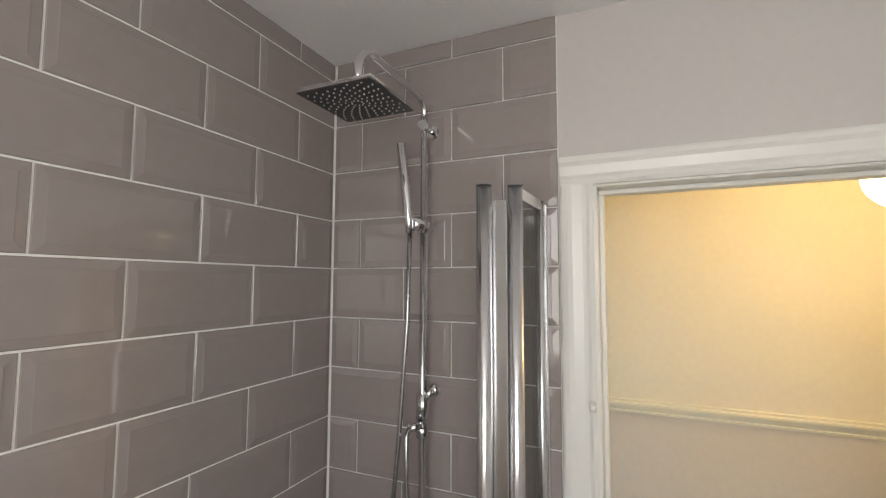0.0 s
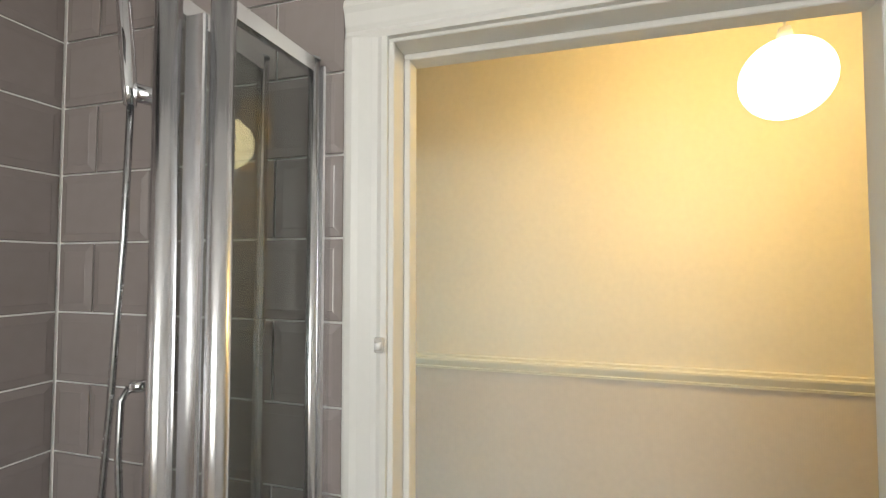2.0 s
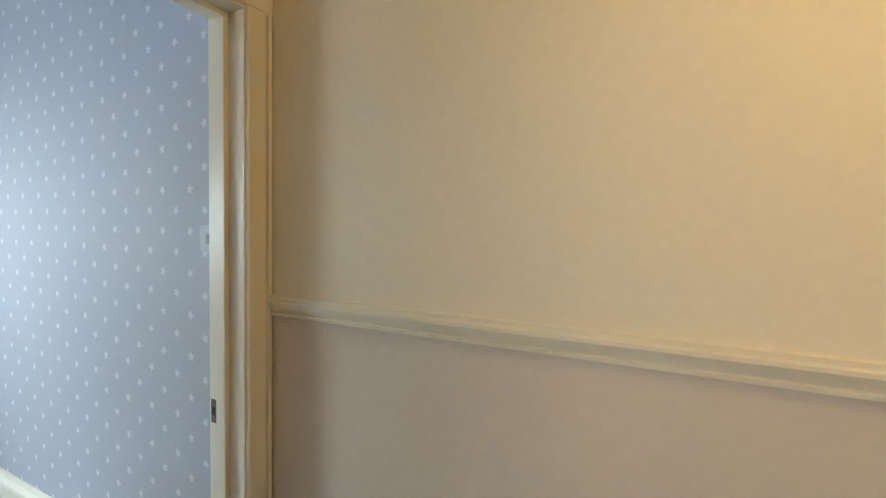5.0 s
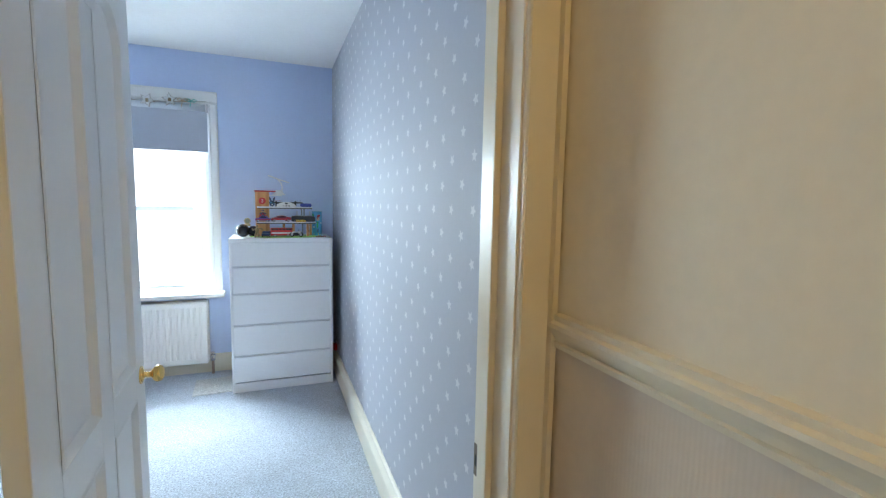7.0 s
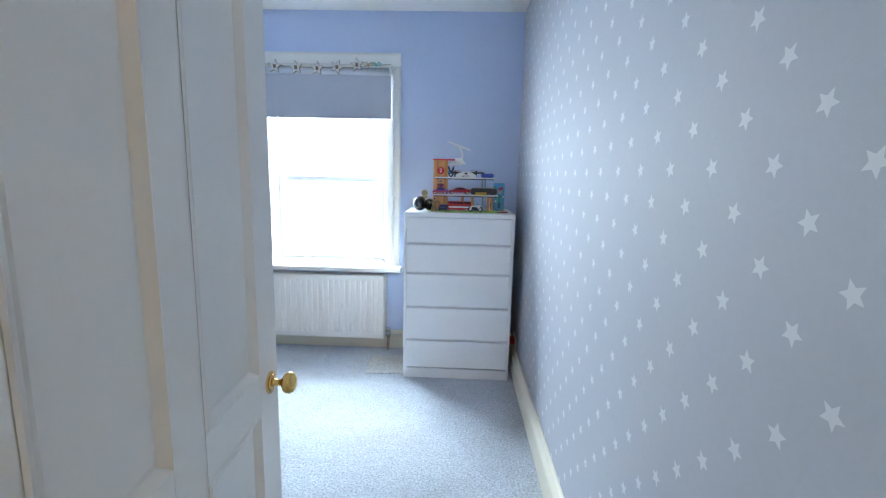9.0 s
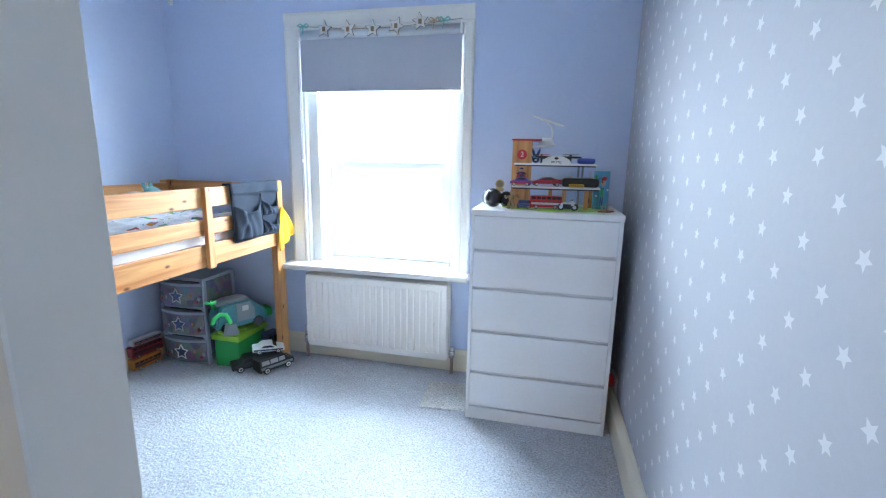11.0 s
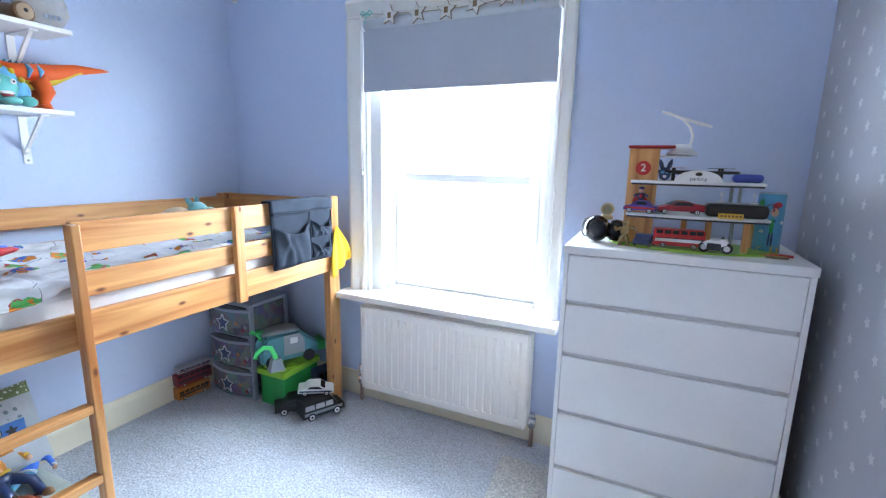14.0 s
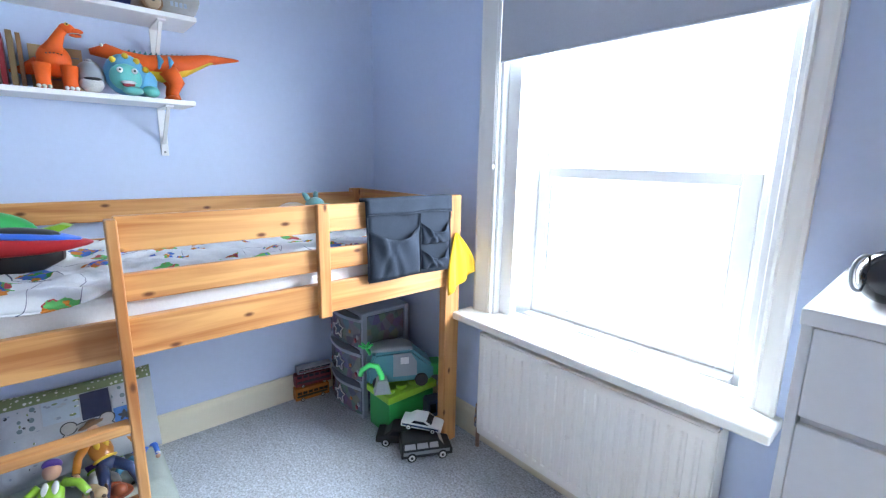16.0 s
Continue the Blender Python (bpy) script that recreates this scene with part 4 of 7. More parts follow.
def multi(name, specs, m, label, category):
    """One mesh in several materials, for toy animals and dolls."""
    bm = bmesh.new()
    mats = []
    for material, make in specs:
        before = set(bm.faces)
        make(bm)
        if material not in mats:
            mats.append(material)
        for f in set(bm.faces) - before:
            f.material_index = mats.index(material)
    me = bpy.data.meshes.new(name)
    bm.to_mesh(me)
    bm.free()
    for x in mats:
        me.materials.append(x)
    o = new(name, me)
    o.matrix_world = m
    return tagged(o, label, category)


def writing(name, words, size, material, parent, m):
    c = bpy.data.curves.new("writing", "FONT")
    c.body, c.size, c.extrude, c.align_x, c.align_y, c.resolution_u = words, size, 0.0004, "CENTER", "CENTER", 3
    t = new("writing", c)
    bpy.context.view_layer.update()
    me = bpy.data.meshes.new_from_object(t.evaluated_get(bpy.context.evaluated_depsgraph_get()))
    bpy.data.objects.remove(t)
    me.materials.clear()
    me.materials.append(material)
    o = new(name, me)
    o.parent = parent
    o.matrix_basis = m
    return o


CAR = [(-0.5, 0.22), (-0.5, 0.58), (-0.34, 0.64), (-0.20, 0.98), (0.10, 1.0), (0.26, 0.66), (0.46, 0.54), (0.5, 0.42), (0.5, 0.22)]
SPORT = [(-0.5, 0.25), (-0.5, 0.70), (-0.30, 0.78), (-0.12, 1.0), (0.06, 0.98), (0.24, 0.66), (0.48, 0.45), (0.5, 0.25)]
VAN = [(-0.5, 0.18), (-0.5, 0.92), (-0.46, 1.0), (0.22, 1.0), (0.33, 0.66), (0.47, 0.58), (0.5, 0.45), (0.5, 0.18)]
BUS = [(-0.5, 0.12), (-0.5, 0.95), (-0.47, 1.0), (0.46, 1.0), (0.5, 0.92), (0.5, 0.12)]


def toy_car(name, m, size, outline, body, label, stripe=None, windows=1, wheel=0.2, glasses=WINDOW):
    """A toy vehicle along local x: body, side windows, windscreen, stripe, four wheels with hubs."""
    L, W, Hh = size
    o = thing(name, m, label, "toy vehicle")
    bm = bmesh.new()
    prism(bm, [(x * L, z * Hh) for x, z in outline], W, 1, -W / 2)
    bmesh.ops.bevel(bm, geom=bm.edges[:], offset=min(W, Hh) * 0.05, segments=2, profile=0.6, affect="EDGES", clamp_overlap=True)
    part("body", bm, body, o)
    r = Hh * wheel
    for sx in (-0.3, 0.3):
        for sy in (-1, 1):
            bm = bmesh.new()
            cyl(bm, (sx * L, sy * (W / 2 - r * 0.5), r), (sx * L, sy * (W / 2 + r * 0.12), r), r, 14)
            w = part("wheel", bm, RUBBER, o)
            bm = bmesh.new()
            cyl(bm, (sx * L, sy * (W / 2 + r * 0.1), r), (sx * L, sy * (W / 2 + r * 0.2), r), r * 0.66, 12)
            h_ = part("hub", bm, P["white"], w)
            bm = bmesh.new()
            cyl(bm, (sx * L, sy * (W / 2 + r * 0.2), r), (sx * L, sy * (W / 2 + r * 0.23), r), r * 0.3, 8)
            part("hub_cap", bm, P["black"], h_)
    for sy in (-1, 1):
        y = sy * W / 2
        for k in range(windows):
            if outline in (CAR, SPORT):
                pts = [(-0.24, 0.68), (-0.16, 0.92), (0.06, 0.93), (0.19, 0.68)]
                rows = [pts]
            elif outline is VAN:
                rows = [[(a, 0.62), (a, 0.9), (b, 0.9), (b + 0.02, 0.62)] for a, b in ((-0.44, -0.24), (-0.20, 0.0), (0.04, 0.20))]
            else:
                z = 0.35 + 0.4 * k if windows > 1 else 0.55
                rows = [[(a, z), (a, z + 0.2), (a + 0.13, z + 0.2), (a + 0.13, z)] for a in (-0.45, -0.29, -0.13, 0.03, 0.19, 0.33)]
            for pts in rows:
                bm = bmesh.new()
                prism(bm, [(x * L, z * Hh) for x, z in pts], 0.0012, 1, y - 0.0006)
                part("window", bm, glasses, o)
        if stripe:
            bm = bmesh.new()
            bx(bm, (-L * 0.46, y - 0.0007, Hh * 0.34), (L * 0.44, y + 0.0007, Hh * 0.5))
            part("stripe", bm, stripe, o)
    if outline in (CAR, SPORT, VAN):
        (x0, z0), (x1, z1) = ((0.10, 1.0), (0.26, 0.66)) if outline is CAR else ((0.06, 0.98), (0.24, 0.66)) if outline is SPORT else ((0.22, 1.0), (0.33, 0.66))
        bm = bmesh.new()
        q = [(x0 * 0.85 + x1 * 0.15, z0 * 0.85 + z1 * 0.15), (x0 * 0.1 + x1 * 0.9, z0 * 0.1 + z1 * 0.9)]
        prism(bm, [(q[0][0] * L, q[0][1] * Hh), (q[1][0] * L, q[1][1] * Hh), (q[1][0] * L + 0.0015, q[1][1] * Hh + 0.001), (q[0][0] * L + 0.0015, q[0][1] * Hh + 0.001)], W * 0.82, 1, -W * 0.41)
        part("windscreen", bm, glasses, o)
        for sy in (-1, 1):
            bm = bmesh.new()
            ball(bm, (0.49 * L, sy * W * 0.33, Hh * 0.42), (0.012 * L + 0.001, W * 0.08, Hh * 0.06), 8, 6)
            part("headlight", bm, P["white"], o)
    return o


CT = 1.1002
# wooden toy garage on the chest
gar = thing("toy_garage", pose(0, 0, CT), "wooden toy parking garage with two white decks", "toy garage")
bm = bmesh.new()
pts = [(-0.385 + 0.235 * math.cos(a) * 1.08, 3.665 + 0.135 * math.sin(a)) for a in [2 * math.pi * k / 40 for k in range(40)]]
prism(bm, pts, 0.006, 2, 0.0)
part("base", bm, P["lime"], gar, "green oval base board")
box_part("tower", (-0.594, 3.63, 0.006), (-0.500, 3.72, 0.328), PLY, gar, 0.002, "pale plywood lift tower")
box_part("tower_roof", (-0.600, 3.622, 0.328), (-0.455, 3.726, 0.337), P["red"], gar, 0.003, "red painted roof")
for z, n in ((0.262, "2"), (0.148, "1")):
    bm = bmesh.new()
    cyl(bm, (-0.547, 3.630, z), (-0.547, 3.627, z), 0.024, 28)
    disc = part("number_disc", bm, P["red"], gar, "red disc with white number")
    writing("number", n, 0.036, P["white"], disc, pose(-0.547, 3.6266, z, 90))


def deck(x0, x1, y0, y1, z, bulge):
    bm = bmesh.new()
    front = [(x0 + (x1 - x0) * k / 16, y0 - bulge * math.sin(math.pi * k / 16)) for k in range(17)]
    prism(bm, front + [(x1, y1), (x0, y1)], 0.009, 2, z)
    bmesh.ops.bevel(bm, geom=bm.edges[:], offset=0.0015, segments=1, affect="EDGES")
    d = part("deck", bm, P["white"], gar)
    bm = bmesh.new()
    front = [(x0 + 0.004 + (x1 - x0 - 0.008) * k / 16, y0 + 0.002 - bulge * math.sin(math.pi * k / 16)) for k in range(17)]
    prism(bm, front + [(x1 - 0.004, y1 - 0.004), (x0 + 0.004, y1 - 0.004)], 0.006, 2, z - 0.0058)
    part("deck_underside", bm, P["black"], d)


deck(-0.588, -0.172, 3.600, 3.74, 0.103, 0.022)
deck(-0.582, -0.196, 3.605, 3.74, 0.213, 0.018)
box_part("helipad_arm", (-0.50, 3.655, 0.300), (-0.41, 3.70, 0.306), P["white"], gar, 0.002)
for x, y, z0, z1 in ((-0.335, 3.62, 0.006, 0.0975), (-0.235, 3.59, 0.006, 0.0975), (-0.205, 3.71, 0.006, 0.0975), (-0.40, 3.72, 0.006, 0.0975)):
    box_part("post", (x - 0.009, y - 0.006, z0), (x + 0.009, y + 0.006, z1), PLY, gar, 0.001)
for x, y, z0, z1 in ((-0.27, 3.62, 0.006, 0.0975), (-0.255, 3.66, 0.112, 0.2075), (-0.27, 3.72, 0.112, 0.2075)):
    bm = bmesh.new()
    cyl(bm, (x, y, z0), (x, y, z1), 0.0055, 12)
    part("post", bm, P["grey"], gar)
bm = bmesh.new()
prism(bm, [(-0.383 + 0.068 * math.cos(a), 0.222 + 0.036 * math.sin(a)) for a in [math.pi * k / 20 for k in range(21)]], 0.006, 1, 3.588)
sign = part("arched_sign", bm, P["white"], gar, "white arched sign with black writing")
writing("lettering", "parking", 0.016, P["black"], sign, pose(-0.383, 3.5876, 0.231, 90))
bm = bmesh.new()
prism(bm, [(-0.383 + 0.010 * math.cos(a), 0.246 + 0.006 * math.sin(a)) for a in [2 * math.pi * k / 12 for k in range(12)]], 0.001, 1, 3.5872)
part("sign_mark", bm, P["black"], sign)
board = box_part("yellow_sign", (-0.318, 3.571, 0.1115), (-0.250, 3.576, 0.128), P["yellow"], gar, 0.001, "yellow sign with unreadable lettering")
for k in range(6):
    box_part("letter_bar", (-0.312 + k * 0.010, 3.5703, 0.117), (-0.305 + k * 0.010, 3.5711, 0.123), P["brown"], board, 0)

# white curved-neck lamp standing on the garage roof
dl = thing("desk_lamp", pose(-0.445, 3.675, CT + 0.3373), "small white plastic lamp with curved neck", "lamp")
bm = bmesh.new()
cyl(bm, (0.012, 0, -0.0308), (0.012, 0, -0.022), 0.045, 28, 0.047)
cyl(bm, (0.012, 0, -0.022), (0.012, 0, 0.006), 0.04, 28, 0.022)
part("base", bm, P["white"], dl)
bm = bmesh.new()
tube(bm, [(0.03, 0, 0.0), (0.036, 0, 0.012), (0.037, 0, 0.035), (0.028, 0, 0.06), (0.005, 0, 0.085), (-0.03, 0, 0.102), (-0.058, 0, 0.110)], [0.006, 0.0045, 0.004, 0.004, 0.004, 0.004, 0.005], 10)
part("neck", bm, P["white"], dl)
bm = bmesh.new()
tube(bm, [(-0.062, 0, 0.113), (-0.04, 0, 0.107), (0.0, 0, 0.090), (0.06, 0, 0.070), (0.090, 0, 0.061)], [0.0025, 0.003, 0.0045, 0.0055, 0.003], 12)
for v in bm.verts:
    v.co.y *= 2.2
part("head", bm, P["white"], dl)

# vehicles and figures on the garage
toy_car("toy_bus", pose(-0.420, 3.585, CT + 0.0062, 0, 0, 2), (0.150, 0.042, 0.062), BUS, P["red"], "red toy double-decker bus on the green base", P["white"], 2, 0.14)
toy_car("toy_car", pose(-0.520, 3.575, CT + 0.0062, 0, 0, 75), (0.085, 0.05, 0.04), CAR, P["navy"], "small dark blue toy car on the green base")
toy_car("toy_car", pose(-0.425, 3.648, CT + 0.1122, 0, 0, 190), (0.165, 0.062, 0.044), SPORT, P["crimson"], "dark red toy sports car on the garage deck")
toy_car("toy_car", pose(-0.542, 3.612, CT + 0.1122, 0, 0, 170), (0.105, 0.05, 0.042), CAR, P["purple"], "purple toy rescue car on the garage deck", P["red"])
bike = thing("toy_motorcycle", pose(-0.318, 3.545, CT + 0.0062, 0, 0, -12), "white and black toy motorcycle", "toy motorcycle")
for x in (-0.030, 0.032):
    bm = bmesh.new()
    cyl(bm, (x, -0.006, 0.016), (x, 0.006, 0.016), 0.016, 18)
    w = part("wheel", bm, RUBBER, bike)
    bm = bmesh.new()
    cyl(bm, (x, -0.007, 0.016), (x, 0.007, 0.016), 0.009, 12)
    part("hub", bm, SILVER, w)
bm = bmesh.new()
prism(bm, [(-0.035, 0.030), (-0.02, 0.038), (0.005, 0.036), (0.02, 0.046), (0.034, 0.036), (0.03, 0.026), (0.0, 0.014), (-0.02, 0.016)], 0.014, 1, -0.007)
part("fairing", bm, P["white"], bike)
bm = bmesh.new()
bx(bm, (-0.022, -0.010, 0.008), (0.016, 0.010, 0.030), 0.003)
part("engine", bm, P["black"], bike)
bm = bmesh.new()
tube(bm, [(0.016, -0.02, 0.05), (0.02, 0, 0.046), (0.016, 0.02, 0.05)], 0.002, 6)
part("handlebar", bm, P["black"], bike)
# game controller on the lower deck
ctl = thing("toy_controller", pose(-0.262, 3.635, CT + 0.1122), "black toy remote control with silver sticks", "remote control")
bm = bmesh.new()
bx(bm, (-0.088, -0.034, 0.0), (0.084, 0.036, 0.042), 0.014, 3)
part("body", bm, P["black"], ctl)
box_part("top_plate", (-0.06, -0.022, 0.0415), (0.056, 0.026, 0.0455), P["grey"], ctl, 0.002)
for x in (-0.045, 0.045):
    bm = bmesh.new()
    cyl(bm, (x, 0, 0.045), (x, 0, 0.050), 0.012, 14)
    tube(bm, [(x, 0, 0.049), (x, 0, 0.066), (x, 0, 0.072), (x, 0, 0.077)], [0.0025, 0.0025, 0.006, 0.004], 10)
    part("stick", bm, SILVER, ctl)
# quadcopter on the upper deck
dr = thing("toy_drone", pose(-0.385, 3.655, CT + 0.2222), "black toy quadcopter lying on the garage deck", "drone")
bm = bmesh.new()
ball(bm, (0, 0, 0.018), (0.035, 0.022, 0.018))
part("body", bm, P["black"], dr)
for sx, sy in ((-1, -1), (-1, 1), (1, -1), (1, 1)):
    bm = bmesh.new()
    x, y = sx * 0.068, sy * 0.030
    tube(bm, [(0, 0, 0.02), (x, y, 0.026)], 0.004, 8)
    cyl(bm, (x, y, 0.0), (x, y, 0.042), 0.005, 10)
    arm = part("arm", bm, P["black"], dr)
    bm = bmesh.new()
    bx(bm, (x - 0.036, y - 0.004, 0.042), (x + 0.036, y + 0.004, 0.0435), 0.0005)
    part("propeller", bm, P["red"] if sx < 0 else P["black"], arm)
for sx in (-1, 1):
    bm = bmesh.new()
    tube(bm, [(sx * 0.062 + 0.056 * math.cos(t), 0.052 * math.sin(t), 0.030) for t in [2 * math.pi * k / 24 for k in range(25)]], 0.005, 8)
    part("propeller_guard", bm, P["black"], dr, "black oval propeller guard")
multi("toy_rabbit", [(P["navy"], lambda b: (ball(b, (0, 0, 0.022), (0.019, 0.015, 0.022)), tube(b, [(-0.008, 0, 0.038), (-0.014, 0, 0.056), (-0.018, 0, 0.070)], [0.006, 0.007, 0.002], 8), tube(b, [(0.008, 0, 0.038), (0.014, 0, 0.056), (0.018, 0, 0.070)], [0.006, 0.007, 0.002], 8))),
                     (P["sky"], lambda b: (ball(b, (-0.007, -0.014, 0.028), (0.006, 0.003, 0.005), 8, 6), ball(b, (0.007, -0.014, 0.028), (0.006, 0.003, 0.005), 8, 6))), (P["white"], lambda b: ball(b, (0, -0.014, 0.014), (0.006, 0.003, 0.005), 8, 6))],
      pose(-0.480, 3.622, CT + 0.2222), "dark blue plastic toy rabbit with long ears", "toy rabbit")
bm = bmesh.new()
bx(bm, (-0.042, -0.022, 0), (0.042, 0.022, 0.027), 0.012, 3)
pot = thing("toy_box", pose(-0.243, 3.645, CT + 0.2222), "rounded blue plastic lid on the top deck", "toy")
part("shell", bm, P["blue"], pot)
# round wheeled toy and bronze figure
wt = thing("rolling_toy", pose(-0.655, 3.62, CT), "glossy black ball-wheeled toy with bronze top", "toy")
for x, r in ((-0.024, 0.047), (0.040, 0.040)):
    bm = bmesh.new()
    ball(bm, (x, 0.0 if x < 0 else 0.025, r), (r * 0.95, r, r), 24, 16)
    bl = part("wheel", bm, M("gloss_black", (0.015, 0.015, 0.02), 0.08), wt)
bm = bmesh.new()
tube(bm, [(-0.058 + 0.012 * math.cos(t), -0.012 + 0.030 * math.cos(t), 0.050 + 0.032 * math.sin(t)) for t in [2 * math.pi * k / 24 for k in range(25)]], 0.003, 8)
part("side_ring", bm, P["grey"], wt, "grey ring on the black ball")
bm = bmesh.new()
bx(bm, (-0.014, -0.006, 0.080), (0.026, 0.022, 0.096), 0.003)
cyl(bm, (0.006, 0.0, 0.116), (0.006, 0.014, 0.116), 0.022, 20)
mount = part("medal", bm, M("aged_brass", (0.42, 0.34, 0.20), 0.35, 0.8, 0.15, 60), wt)
bm = bmesh.new()
cyl(bm, (0.006, -0.002, 0.116), (0.006, 0.0, 0.116), 0.016, 20)
part("medal_face", bm, M("green_bronze", (0.20, 0.20, 0.13), 0.4, 0.5, 0.2, 80), mount)
multi("toy_figure", [(M("worn_gilt_plastic", (0.34, 0.25, 0.12), 0.35, 0.7, 0.2, 80), lambda b: (tube(b, [(-0.012, 0, 0), (-0.010, 0, 0.025), (0, 0, 0.042)], 0.007, 8), tube(b, [(0.014, 0, 0), (0.010, 0, 0.025), (0, 0, 0.042)], 0.007, 8), ball(b, (0, 0, 0.052), (0.014, 0.010, 0.018)),
                                             tube(b, [(-0.012, 0, 0.062), (-0.026, -0.004, 0.052), (-0.030, -0.012, 0.064)], 0.005, 8), tube(b, [(0.012, 0, 0.062), (0.028, -0.004, 0.066), (0.036, -0.010, 0.056)], 0.005, 8), ball(b, (0, 0, 0.078), 0.010)))],
      pose(-0.585, 3.575, CT), "small bronze-coloured plastic toy robot figure", "toy figure")
multi("toy_rider", [(P["navy"], lambda b: (ball(b, (0, 0, 0.014), (0.012, 0.010, 0.014)), tube(b, [(-0.010, 0, 0.022), (-0.022, -0.006, 0.014)], 0.004, 6), tube(b, [(0.010, 0, 0.022), (0.022, -0.006, 0.014)], 0.004, 6), ball(b, (0, 0.001, 0.040), (0.010, 0.010, 0.006)))), (P["skin"], lambda b: ball(b, (0, -0.002, 0.034), 0.008, 10, 8)), (P["red"], lambda b: ball(b, (0.0, -0.009, 0.016), (0.006, 0.004, 0.007), 8, 6))],
      pose(-0.545, 3.612, CT + 0.1535), "small blue and red toy rider on the purple car", "toy figure")
# printed tin and scattered pieces
tin = thing("storage_tin", pose(-0.158, 3.70, CT), "blue printed cylindrical tin", "tin")
bm = bmesh.new()
cyl(bm, (0, 0, 0), (0, 0, 0.192), 0.038, 32)
part("body", bm, P["sky"], tin)


def tin_print(u, z, ru, rz, material):
    """A rounded printed patch on the tin's curved side, u along its front."""
    bm = bmesh.new()
    vs = []
    for k in range(14):
        a = 2 * math.pi * k / 14
        t = math.asin(max(-1, min(1, (u + ru * math.cos(a)) / 0.0387)))
        vs.append(bm.verts.new((0.0387 * math.sin(t), -0.0387 * math.cos(t), z + rz * math.sin(a))))
    bm.faces.new(vs)
    part("print", bm, material, tin)


for u, z, ru, rz, c in ((0.0, 0.012, 0.030, 0.012, "yellow"), (-0.004, 0.146, 0.017, 0.012, "darkred"), (0.010, 0.156, 0.012, 0.009, "red"), (0.004, 0.132, 0.011, 0.014, "skin"), (0.0, 0.088, 0.006, 0.026, "green"),
                        (-0.002, 0.105, 0.012, 0.005, "navy"), (-0.003, 0.045, 0.003, 0.024, "navy"), (0.005, 0.045, 0.003, 0.024, "navy"), (-0.030, 0.155, 0.006, 0.018, "green"), (0.028, 0.10, 0.005, 0.006, "white"), (-0.024, 0.07, 0.006, 0.005, "white")):
    tin_print(u, z, ru, rz, P[c])
bm = bmesh.new()
tube(bm, [(0.0385 * math.cos(t), 0.0385 * math.sin(t), 0.191) for t in [2 * math.pi * k / 28 for k in range(29)]], 0.0015, 6)
part("rim", bm, SILVER, tin)
for x, y, rz, c in ((-0.165, 3.60, 20, "orange"), (-0.13, 3.615, -15, "red"), (-0.150, 3.575, 5, "bronze")):
    pc = thing("toy_track_piece", pose(x, y, CT + (0.0 if c != "red" else 0.0001), 0, 0, rz), "small flat coloured toy track piece", "toy piece", "loose toy pieces")
    box_part("body", (-0.030, -0.008, 0), (0.030, 0.008, 0.007), P[c], pc, 0.002)

# star garland over the window
gl = thing("star_garland", pose(-1.425, 3.953, 2.055), "string of white wooden stars and bows", "garland")
bm = bmesh.new()
tube(bm, [(-0.50 + k * 0.1, 0.004, 0.036 - 0.030 * math.sin(math.pi * k / 10)) for k in range(11)], 0.0022, 6)
part("string", bm, M("jute_string", (0.35, 0.30, 0.22), 0.9), gl)
WOODWHITE = M("whitewashed_wood", (0.72, 0.72, 0.70), 0.7, 0, 0.08, 20, 120, 0.2, 300)


def star_piece(x, z, r, tilt, material, name="star", back=0.0):
    bm = bmesh.new()
    out = [(rr * math.sin(a + tilt), rr * math.cos(a + tilt)) for rr, a in [((r if k % 2 == 0 else r * 0.48), math.pi * k / 5) for k in range(10)]]
    inn = [(rr * math.sin(a + tilt), rr * math.cos(a + tilt)) for rr, a in [((r if k % 2 == 0 else r * 0.48) * 0.2, math.pi * k / 5) for k in range(10)]]
    vs = [[bm.verts.new((x + u, y, z + w)) for u, w in ring] for y in (-0.008 + back, -0.001 + back) for ring in (out, inn)]
    k = 10
    for i in range(k):
        j = (i + 1) % k
        bm.faces.new((vs[0][i], vs[0][j], vs[1][j], vs[1][i]))
        bm.faces.new((vs[2][j], vs[2][i], vs[3][i], vs[3][j]))
        bm.faces.new((vs[0][j], vs[0][i], vs[2][i], vs[2][j]))
        bm.faces.new((vs[1][i], vs[1][j], vs[3][j], vs[3][i]))
    bmesh.ops.recalc_face_normals(bm, faces=bm.faces[:])
    return part(name, bm, material, gl)


for x, z, tilt in ((-0.322, 0.011, 0.1), (-0.171, 0.005, -0.15), (-0.020, 0.001, 0.05), (0.121, 0.011, 0.4), (0.262, 0.028, -0.1)):
    star_piece(x, z, 0.046, tilt, WOODWHITE)
    star_piece(x, z, 0.051, tilt, P["bronze"], "star_edge", 0.003)
    bm = bmesh.new()
    bx(bm, (x - 0.010, -0.0088, z - 0.014), (x + 0.010, -0.0072, z + 0.012), 0.0005)
    part("star_mark", bm, P["bronze"], gl)
for x, c in ((-0.455, "aqua"), (0.40, "aqua"), (0.345, "tan")):
    bm = bmesh.new()
    for s in (-1, 1):
        tube(bm, [(x, -0.004, 0.03), (x + s * 0.02, -0.006, 0.045), (x + s * 0.035, -0.006, 0.035), (x + s * 0.02, -0.006, 0.022), (x, -0.004, 0.03)], 0.004, 6)
    tube(bm, [(x, -0.004, 0.03), (x - 0.006, -0.005, 0.0), (x - 0.010, -0.005, -0.016)], 0.003, 6)
    part("bow", bm, P[c], gl)

